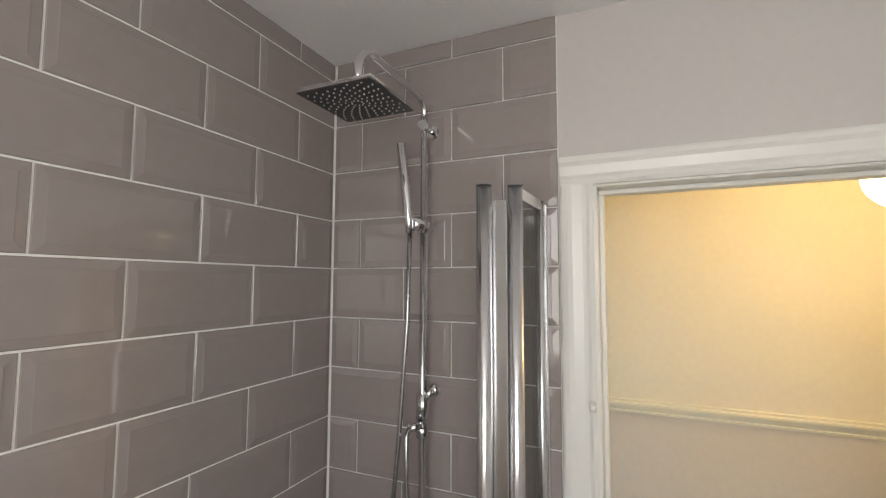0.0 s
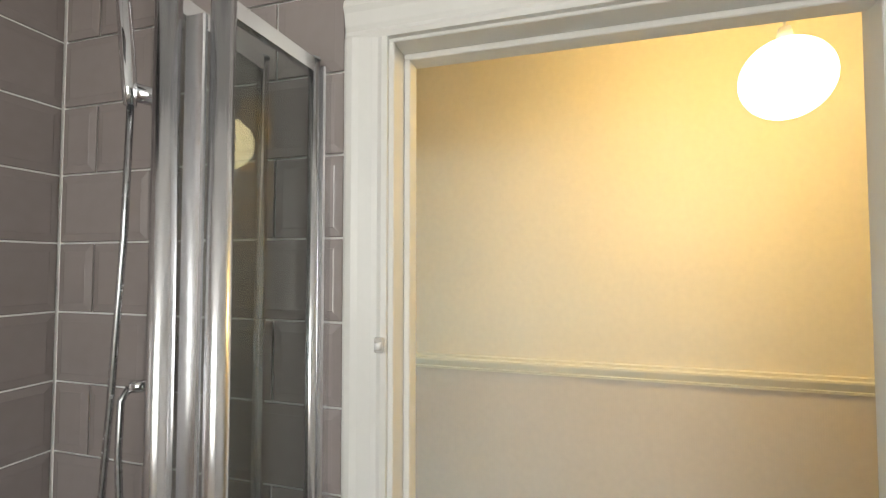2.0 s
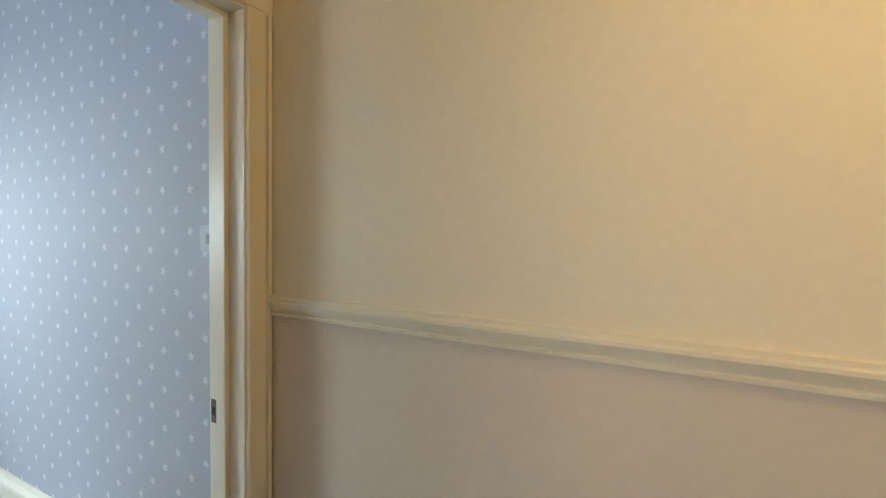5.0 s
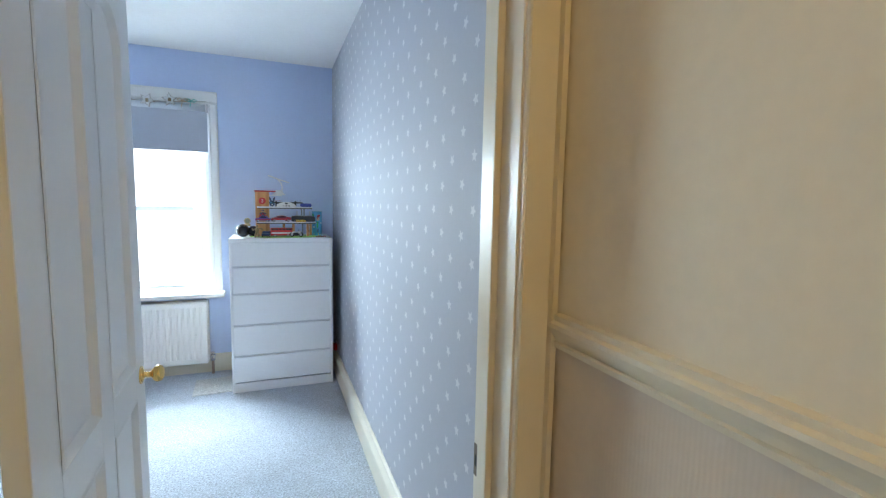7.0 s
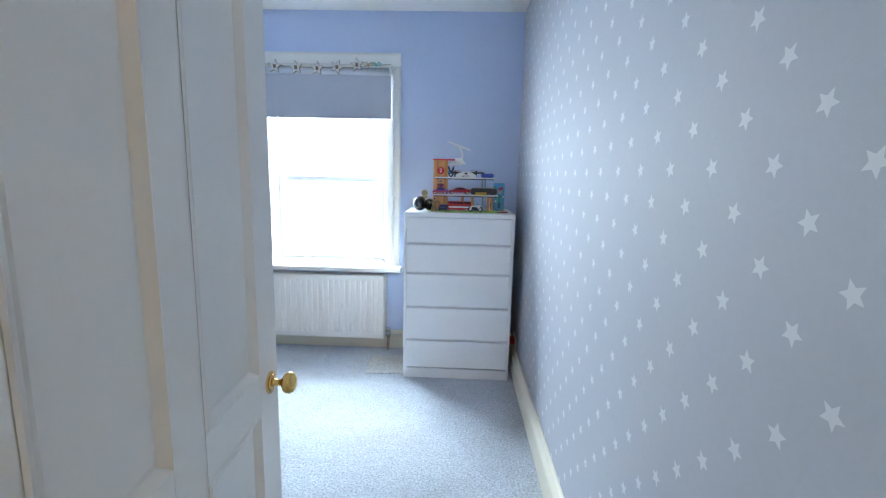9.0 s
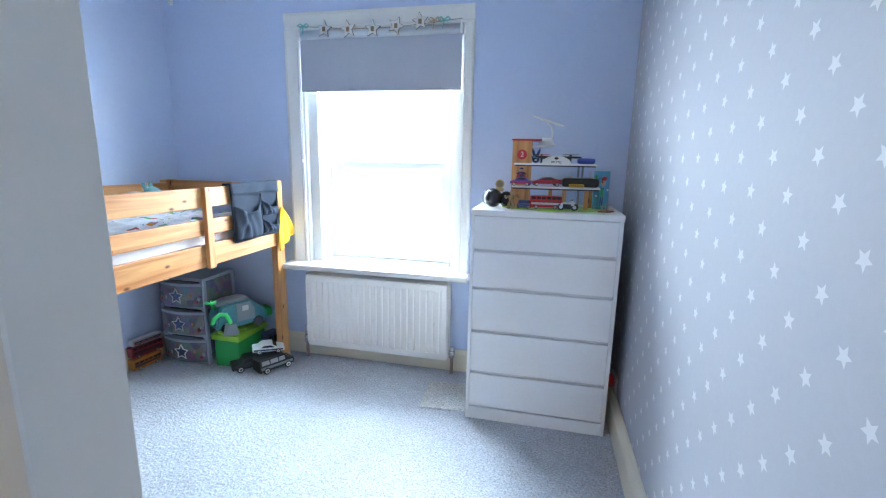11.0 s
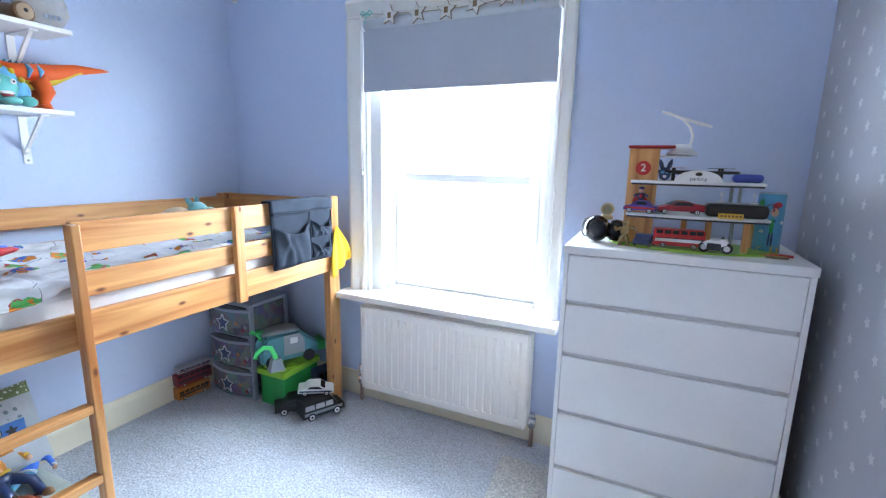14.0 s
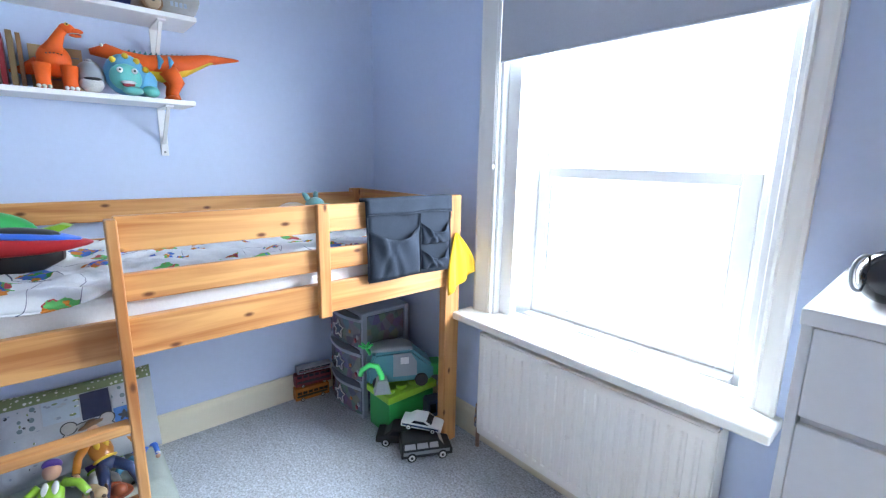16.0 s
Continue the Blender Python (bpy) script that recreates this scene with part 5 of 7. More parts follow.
# pocket organiser over the guard rail, with drooping pockets
org = thing("bed_pocket_organiser", pose(BX + 0.006, 3.41, 0.865), "slate blue cloth pocket organiser hung on the bed rail", "bed organiser")


def sheet(bm, fn, nu, nv, t=0.0025):
    g = [[[bm.verts.new(fn(i / nu, j / nv) + Vector((d, 0, 0))) for j in range(nv + 1)] for i in range(nu + 1)] for d in (0, t)]
    for s in (0, 1):
        for i in range(nu):
            for j in range(nv):
                q = (g[s][i][j], g[s][i + 1][j], g[s][i + 1][j + 1], g[s][i][j + 1])
                f = bm.faces.new(q if s else q[::-1])
                f.smooth = True
    for i in range(nu):
        for j in (0, nv):
            bm.faces.new((g[0][i][j], g[0][i + 1][j], g[1][i + 1][j], g[1][i][j]))
    for j in range(nv):
        for i in (0, nu):
            bm.faces.new((g[0][i][j], g[0][i][j + 1], g[1][i][j + 1], g[1][i][j]))
    bmesh.ops.recalc_face_normals(bm, faces=bm.faces[:])


bm = bmesh.new()
sheet(bm, lambda u, v: Vector((0.004 + 0.006 * math.sin(u * 9) * (1 - v), u * 0.422 + 0.012 * (1 - v) * (1 - u), v * 0.318)), 14, 10)
bx(bm, (-0.04, 0.0, 0.312), (0.0075, 0.422, 0.320), 0.003)
bx(bm, (-0.042, 0.004, 0.23), (-0.038, 0.418, 0.318))
part("back_sheet", bm, DENIM, org)
for y0, y1, z0, z1, dep in ((0.012, 0.250, 0.012, 0.205, 0.036), (0.262, 0.412, 0.020, 0.105, 0.030), (0.262, 0.412, 0.125, 0.215, 0.030)):
    bm = bmesh.new()

    def pocket(u, v, y0=y0, y1=y1, z0=z0, z1=z1, dep=dep):
        belly = math.sin(math.pi * u) ** 0.6
        droop = 0.045 * math.sin(math.pi * u) * v
        fold = 0.006 * math.sin(u * 14 + v * 5) * (0.3 + v) - 0.012 * math.exp(-((u - 0.55 + 0.25 * v) / 0.06) ** 2) - 0.008 * math.exp(-((u - 0.2 - 0.2 * v) / 0.05) ** 2)
        return Vector((0.010 + dep * belly * (0.25 + 0.75 * math.sin(math.pi * (0.15 + 0.55 * v))) + fold, y0 + (y1 - y0) * u, z0 + (z1 - z0) * v - droop))

    sheet(bm, pocket, 26, 12)
    part("pocket", bm, DENIM, org)
bm = bmesh.new()
sheet(bm, lambda u, v: Vector((0.0095 + 0.004 * (1 - v) * (1 + math.sin(u * 16)), u * 0.424 - 0.001, 0.258 + 0.064 * v + 0.003 * math.sin(u * 11) * (1 - v))), 20, 5)
part("top_flap", bm, DENIM, org)
bm = bmesh.new()
tube(bm, [(0.0165 + 0.004 * math.sin(k / 20 * 16), 0.424 * k / 20 - 0.001, 0.258 + 0.003 * math.sin(k / 20 * 11)) for k in range(21)], 0.0022, 6)
part("binding", bm, DENIM, org)
for y in (0.006, 0.256, 0.416):
    bm = bmesh.new()
    tube(bm, [(0.0115, y, 0.010), (0.0125, y + 0.002, 0.10), (0.0125, y - 0.001, 0.18), (0.0105, y, 0.25)], 0.0028, 6)
    part("binding", bm, DENIM, org)
# yellow cloth on the bed post
yc = thing("yellow_cloth", pose(BX + 0.008, 3.86, 0.0), "bright yellow cloth hung on the bed post", "cloth")
bm = bmesh.new()
sheet(bm, lambda u, v: Vector((0.004 + 0.022 * abs(math.sin(u * 7 + 0.6)) * (1 - 0.6 * v), (u - 0.35) * (0.012 + 0.12 * math.sin(math.pi * min(1, (1 - v) * 0.62))) + 0.03 * (1 - v) * u, 0.745 + 0.275 * v + 0.09 * u * (1 - v))), 14, 16)
part("cloth", bm, YELLOW_CLOTH, yc)

# coloured prints and toys on the bedding
bt = thing("toy_boat", pose(-2.33, 2.42, 1.035, 0, 4, 78), "red, blue and black toy speedboat on the duvet", "toy boat")


def loft(bm, rows, n=18):
    """A smooth body along x through rounded cross sections (x, half width, z low, z high)."""
    rings = []
    for x, w, lo, hi in rows:
        ring = []
        for k in range(n):
            a = 2 * math.pi * k / n
            c_, s_ = math.cos(a), math.sin(a)
            ring.append(bm.verts.new((x, w * math.copysign(abs(c_) ** 0.6, c_), (lo + hi) / 2 + (hi - lo) / 2 * math.copysign(abs(s_) ** 0.6, s_))))
        rings.append(ring)
    for A, B in zip(rings, rings[1:]):
        for k in range(n):
            bm.faces.new((A[k], A[(k + 1) % n], B[(k + 1) % n], B[k])).smooth = True
    bm.faces.new(rings[0][::-1])
    bm.faces.new(rings[-1])
    bmesh.ops.recalc_face_normals(bm, faces=bm.faces[:])


bm = bmesh.new()
loft(bm, [(-0.20, 0.050, 0.020, 0.070), (-0.10, 0.062, 0.012, 0.074), (0.02, 0.064, 0.014, 0.072), (0.10, 0.056, 0.022, 0.070), (0.16, 0.040, 0.034, 0.066), (0.20, 0.018, 0.046, 0.062), (0.212, 0.004, 0.052, 0.058)])
part("hull", bm, P["red"], bt)
bm = bmesh.new()
loft(bm, [(-0.18, 0.030, -0.030, 0.020), (-0.10, 0.046, -0.042, 0.030), (0.04, 0.046, -0.040, 0.034), (0.10, 0.036, -0.026, 0.036), (0.145, 0.016, 0.004, 0.038)])
part("keel", bm, P["black"], bt)
bm = bmesh.new()
loft(bm, [(-0.19, 0.042, 0.062, 0.082), (-0.05, 0.054, 0.062, 0.084), (0.08, 0.050, 0.060, 0.082), (0.14, 0.036, 0.058, 0.076), (0.185, 0.014, 0.056, 0.068)])
part("deck", bm, P["brightblue"], bt)
bm = bmesh.new()
ball(bm, (0.05, 0, 0.076), (0.09, 0.036, 0.018))
part("canopy", bm, P["black"], bt)
bm = bmesh.new()
tube(bm, [(-0.12, -0.045, 0.07), (-0.10, -0.04, 0.115), (-0.03, -0.035, 0.108), (-0.01, -0.035, 0.078)], 0.009, 8)
tube(bm, [(-0.12, 0.045, 0.07), (-0.10, 0.04, 0.115), (-0.03, 0.035, 0.108), (-0.01, 0.035, 0.078)], 0.009, 8)
part("rail", bm, P["brightblue"], bt)
bm = bmesh.new()
tube(bm, [(-0.05, -0.060, 0.115), (0.0, -0.064, 0.055), (0.02, -0.066, 0.03)], 0.005, 8)
part("lever", bm, P["yellow"], bt)
sf = thing("toy_hood", pose(-2.48, 2.36, 1.03, 0, 0, 80), "green plastic toy hood with black trim behind the boat", "toy")
bm = bmesh.new()
ball(bm, (0, 0, 0.05), (0.16, 0.07, 0.085), 22, 14)
part("shell", bm, P["green"], sf)
bm = bmesh.new()
prism(bm, [(0.10, 0.055), (0.21, 0.085), (0.235, 0.078), (0.17, 0.045), (0.10, 0.03)], 0.05, 1, -0.025)
part("beak", bm, P["lime"], sf)
multi("soft_toy", [(PLUSH["teal"], lambda b: (ball(b, (0, 0, 0.105), (0.05, 0.045, 0.042)), ball(b, (0.04, 0.035, 0.09), (0.035, 0.038, 0.030)), ball(b, (0, 0, 0.04), (0.05, 0.05, 0.045)), tube(b, [(-0.01, -0.03, 0.135), (-0.015, -0.045, 0.160), (-0.015, -0.055, 0.168)], [0.014, 0.012, 0.003], 8), tube(b, [(-0.02, 0.015, 0.14), (-0.025, 0.02, 0.165), (-0.03, 0.022, 0.172)], [0.013, 0.011, 0.003], 8))),
                   (PLUSH["cream"], lambda b: (ball(b, (-0.03, -0.13, 0.055), (0.07, 0.10, 0.055)), ball(b, (-0.03, -0.10, 0.09), (0.05, 0.07, 0.036)), ball(b, (0, 0.11, 0.05), (0.04, 0.045, 0.05)))), (PLUSH["brown"], lambda b: ball(b, (0.01, 0.135, 0.085), (0.025, 0.025, 0.022)))],
      pose(-2.60, 3.483, 1.002, 0, 0, 6), "teal and cream plush animal lying on the duvet", "soft toy")

# under the bed: drawer tower
tw = thing("drawer_tower", pose(-2.795, 3.64, 0), "grey plastic tower with three clear bowed drawers", "drawer tower")
TWW, TWD, TWH = 0.335, 0.29, 0.575
for a, b in (((0, 0, 0), (0.03, 0.03, TWH)), ((TWW - 0.03, 0, 0), (TWW, 0.03, TWH)), ((0, TWD - 0.03, 0), (0.03, TWD, TWH)), ((TWW - 0.03, TWD - 0.03, 0), (TWW, TWD, TWH))):
    box_part("corner_post", a, b, P["slate"], tw, 0.004)
for z in (0.0, 0.185, 0.37, TWH - 0.022):
    box_part("frame_shelf", (0.004, 0.004, z), (TWW - 0.004, TWD, z + 0.022), P["slate"], tw, 0.003)
SMOKE = M("smoky_clear_plastic", (0.13, 0.14, 0.18), 0.18, 0, 0.25, 25, 60)
snt = SMOKE.node_tree
s_tc, s_vo, s_hsv, s_mix = (snt.nodes.new("ShaderNode" + k) for k in ("TexCoord", "TexVoronoi", "HueSaturation", "Mix"))
s_vo.inputs["Scale"].default_value, s_mix.data_type, s_mix.inputs[0].default_value = 24, "RGBA", 0.36
s_hsv.inputs["Saturation"].default_value, s_hsv.inputs["Value"].default_value = 0.8, 0.32
link(snt, s_tc.outputs["Object"], s_vo.inputs["Vector"])
link(snt, s_vo.outputs["Color"], s_hsv.inputs["Color"])
s_b = snt.nodes["Principled BSDF"]
link(snt, s_b.inputs["Base Color"].links[0].from_socket, s_mix.inputs[6])
link(snt, s_hsv.outputs[0], s_mix.inputs[7])
link(snt, s_mix.outputs[2], s_b.inputs["Base Color"])
for z in (0.026, 0.211, 0.396):
    bm = bmesh.new()
    prism(bm, [(0.012 + (TWW - 0.024) * k / 14, -0.004 - 0.032 * math.sin(math.pi * k / 14)) for k in range(15)] + [(TWW - 0.034, 0.26), (0.034, 0.26)], 0.135, 2, z)
    d = part("drawer", bm, SMOKE, tw, "smoky clear drawer full of toys")
    bm = bmesh.new()
    prism(bm, [(0.008 + (TWW - 0.016) * k / 14, -0.008 - 0.034 * math.sin(math.pi * k / 14)) for k in range(15)] + [(TWW - 0.008, 0.012), (0.008, 0.012)], 0.016, 2, z + 0.133)
    part("lip", bm, P["slate"], d)
    bm = bmesh.new()
    r = 0.05
    prism(bm, [(TWW / 2 + rr * math.sin(math.pi * k / 5), z + 0.066 + rr * math.cos(math.pi * k / 5)) for k, rr in [(k, r if k % 2 == 0 else r * 0.5) for k in range(10)]], 0.006, 1, -0.041)
    part("star_fill", bm, P["navy"], d)
    bm = bmesh.new()
    ring = [((rr * math.sin(math.pi * k / 5)), rr * math.cos(math.pi * k / 5)) for k, rr in [(k, r if k % 2 == 0 else r * 0.5) for k in range(11)]]
    tube(bm, [(TWW / 2 + u, -0.041, z + 0.066 + w) for u, w in ring], 0.0038, 6)
    part("star_print", bm, P["white"], d)
    for k in range(5):
        bm = bmesh.new()
        u = (-0.13, -0.085, 0.08, 0.12, 0.135)[k]
        ball(bm, (TWW / 2 + u, -0.030 + 1.1 * u * u, z + 0.03 + 0.02 * (k % 3)), (0.014, 0.004, 0.014), 8, 6)
        part("toy_behind_front", bm, P[("darkred", "slate", "ochre", "darkred", "grey")[k]], d)
box_part("side_window", (TWW - 0.012, 0.032, 0.394), (TWW - 0.006, TWD - 0.032, TWH - 0.024), SMOKE, tw, 0.001)
box_part("side_window", (TWW - 0.012, 0.032, 0.209), (TWW - 0.006, TWD - 0.032, 0.368), SMOKE, tw, 0.001)
# green brick box with studded lid
gb = thing("brick_box", pose(-2.438, 3.645, 0), "green plastic toy brick box with lime studded lid", "toy box")
bm = bmesh.new()
vs = bx(bm, (0.012, 0.012, 0), (0.188, 0.288, 0.178), 0.006, 2)
part("body", bm, P["green"], gb)
box_part("lid", (0, 0, 0.178), (0.20, 0.30, 0.215), P["lime"], gb, 0.006, "lime green lid", 2)
for i in range(2):
    for j in range(4):
        bm = bmesh.new()
        cyl(bm, (0.052 + i * 0.096, 0.04 + j * 0.073, 0.214), (0.052 + i * 0.096, 0.04 + j * 0.073, 0.236), 0.026, 18)
        part("stud", bm, P["lime"], gb)
# teal toy recovery truck with green crane arm
tk = thing("toy_truck", pose(-2.325, 3.765, 0.2362, 0, 0, 62) @ Matrix.Diagonal((1.15, 1.15, 1.15, 1)), "teal and grey toy truck with bright green crane arm", "toy truck")
bm = bmesh.new()
prism(bm, [(-0.14, 0.02), (-0.14, 0.09), (-0.11, 0.155), (0.05, 0.165), (0.10, 0.12), (0.145, 0.085), (0.145, 0.02)], 0.115, 1, -0.058)
bmesh.ops.bevel(bm, geom=bm.edges[:], offset=0.012, segments=2, affect="EDGES", clamp_overlap=True)
part("body", bm, P["teal"], tk)
for sy in (-1, 1):
    bm = bmesh.new()
    prism(bm, [(-0.03, 0.05), (-0.03, 0.15), (0.045, 0.152), (0.07, 0.11), (0.07, 0.05)], 0.004, 1, sy * 0.060 - 0.002)
    dp = part("door", bm, P["grey"], tk)
    bm = bmesh.new()
    bx(bm, (0.0, sy * 0.062 - 0.001, 0.105), (0.035, sy * 0.062 + 0.001, 0.135))
    part("sticker", bm, P["white"], dp)
    for x in (-0.09, 0.09):
        bm = bmesh.new()
        cyl(bm, (x, sy * 0.05, 0.028), (x, sy * 0.068, 0.028), 0.028, 16)
        part("wheel", bm, RUBBER, tk)
bm = bmesh.new()
tube(bm, [(-0.08, -0.085, 0.03), (-0.083, -0.088, 0.075), (-0.10, -0.085, 0.115), (-0.13, -0.08, 0.122), (-0.16, -0.075, 0.10), (-0.168, -0.072, 0.075)], [0.013, 0.012, 0.012, 0.011, 0.011, 0.010], 10)
part("crane_arm", bm, P["neon"], tk, "bright green crane arm")
bm = bmesh.new()
prism(bm, [(-0.115, 0.0), (-0.10, 0.06), (-0.06, 0.06), (-0.045, 0.0)], 0.05, 1, -0.11)
part("crane_foot", bm, P["grey"], tk)
bm = bmesh.new()
for k in range(6):
    a = math.pi * k / 3
    tube(bm, [(-0.14, 0.0, 0.165), (-0.14 + 0.03 * math.cos(a), 0.03 * math.sin(a), 0.175)], 0.005, 6)
cyl(bm, (-0.12, 0, 0.13), (-0.14, 0, 0.168), 0.007)
part("rotor", bm, P["neon"], tk)
box_part("rear_block", (0.128, -0.045, 0.030), (0.185, 0.030, 0.085), P["green"], tk, 0.006, "green block at the rear")
bm = bmesh.new()
loft(bm, [(-0.118, 0.040, 0.150, 0.166), (-0.06, 0.052, 0.154, 0.178), (0.02, 0.052, 0.156, 0.180), (0.055, 0.040, 0.152, 0.170)])
part("roof", bm, P["grey"], tk, "grey rounded roof")
# vehicles on the floor
toy_car("toy_van", pose(-2.045, 3.715, 0, 0, 0, 62), (0.235, 0.095, 0.10), VAN, P["black"], "black toy police van on the carpet", P["grey"], 1, 0.22, SILVER)
toy_car("toy_car", pose(-2.190, 3.690, 0, 0, 0, 46), (0.24, 0.10, 0.088), CAR, P["black"], "black toy car on the carpet", None, 1, 0.24)
toy_car("toy_car", pose(-2.095, 3.735, 0.106, 6, 4, 38), (0.19, 0.076, 0.06), CAR, P["white"], "white toy police car resting on other cars", P["navy"], 1, 0.24)
toy_car("toy_car", pose(-2.17, 3.905, 0, 0, 0, 75), (0.15, 0.07, 0.17), VAN, P["navy"], "dark blue toy truck beside the bed post", P["yellow"], 1, 0.15)
# buses stacked by the wall, shade put into their darker yellow and red
toy_car("toy_bus", pose(-2.845, 3.535, 0, 0, 0, 84), (0.19, 0.05, 0.078), BUS, P["ochre"], "yellow and black toy bus on the carpet", P["black"], 1, 0.15)
toy_car("toy_bus", pose(-2.848, 3.545, 0.0785, 0, 0, 82), (0.20, 0.05, 0.075), BUS, P["darkred"], "red toy double-decker bus, shade in its colour, on another bus", P["black"], 2, 0.13)
toy_car("toy_bus", pose(-2.848, 3.555, 0.154, 0, 0, 82), (0.19, 0.045, 0.04), BUS, SILVER, "silver toy coach on top of the buses", P["darkred"], 1, 0.2)

hk = thing("wall_hook", pose(-2.83, YN, 2.285, 0, 0, -90), "small white plastic hook high on the window wall", "hook")
box_part("plate", (0, -0.012, -0.022), (0.004, 0.012, 0.022), PVC, hk, 0.001)
bm = bmesh.new()
tube(bm, [(0.004, 0, -0.008), (0.016, 0, -0.014), (0.024, 0, -0.006), (0.024, 0, 0.004)], 0.003, 8)
part("hook_arm", bm, PVC, hk)

# cushions under the bed
quilt("floor_cushion", -2.86, -2.44, 2.16, 2.80, 0.0, 0.012, 18, 26, M("sage_cotton", (0.40, 0.45, 0.42), 0.9, 0, 0.08, 10, 150, 0.3, 400), 0.085, 9.1, "sage green square floor cushion", "cushion")
pl = thing("pillow", Matrix.Translation((-2.735, 2.535, 0.288)) @ Matrix(((0, -0.40, 0.92, 0), (1, 0, 0, 0), (0, 0.92, 0.40, 0), (0, 0, 0, 1))), "patchwork pillow leaning on the blue wall", "pillow")


def puff(u, v):
    """Height of the stuffed front, with slack creases towards the rim."""
    w = ((1 - min(1, abs(u)) ** 3) * (1 - min(1, abs(v)) ** 3)) ** 0.5
    return 0.075 * w + 0.010 * noise.noise(Vector((u * 2.4, v * 2.0, 2))) + 0.005 * (1 - abs(noise.noise(Vector((u * 6, v * 4, 5)))) * 3) * (1 - w * 0.6)


def pillow_piece(name, u0, u1, v0, v1, off, material, back=False, n=10):
    bm = bmesh.new()

    def at(u, v, s):
        t = puff(u, v)
        k = 1 - 0.05 * (1 - u * u if abs(v) > 0.9 else 0)
        return Vector((0.25 * u, 0.17 * v * k, s * t + s * off))
    for s in ((1, -1) if back else (1,)):
        g = [[bm.verts.new(at(u0 + (u1 - u0) * i / n, v0 + (v1 - v0) * j / n, s)) for j in range(n + 1)] for i in range(n + 1)]
        for i in range(n):
            for j in range(n):
                q = (g[i][j], g[i + 1][j], g[i + 1][j + 1], g[i][j + 1])
                bm.faces.new(q if s > 0 else q[::-1]).smooth = True
    part(name, bm, material, pl)


COT = M("white_cotton", (0.43, 0.46, 0.50), 0.9, 0, 0.06, 10, 150, 0.3, 400)
DOT = M("sage_spotted_cotton", (0.20, 0.25, 0.12), 0.9)


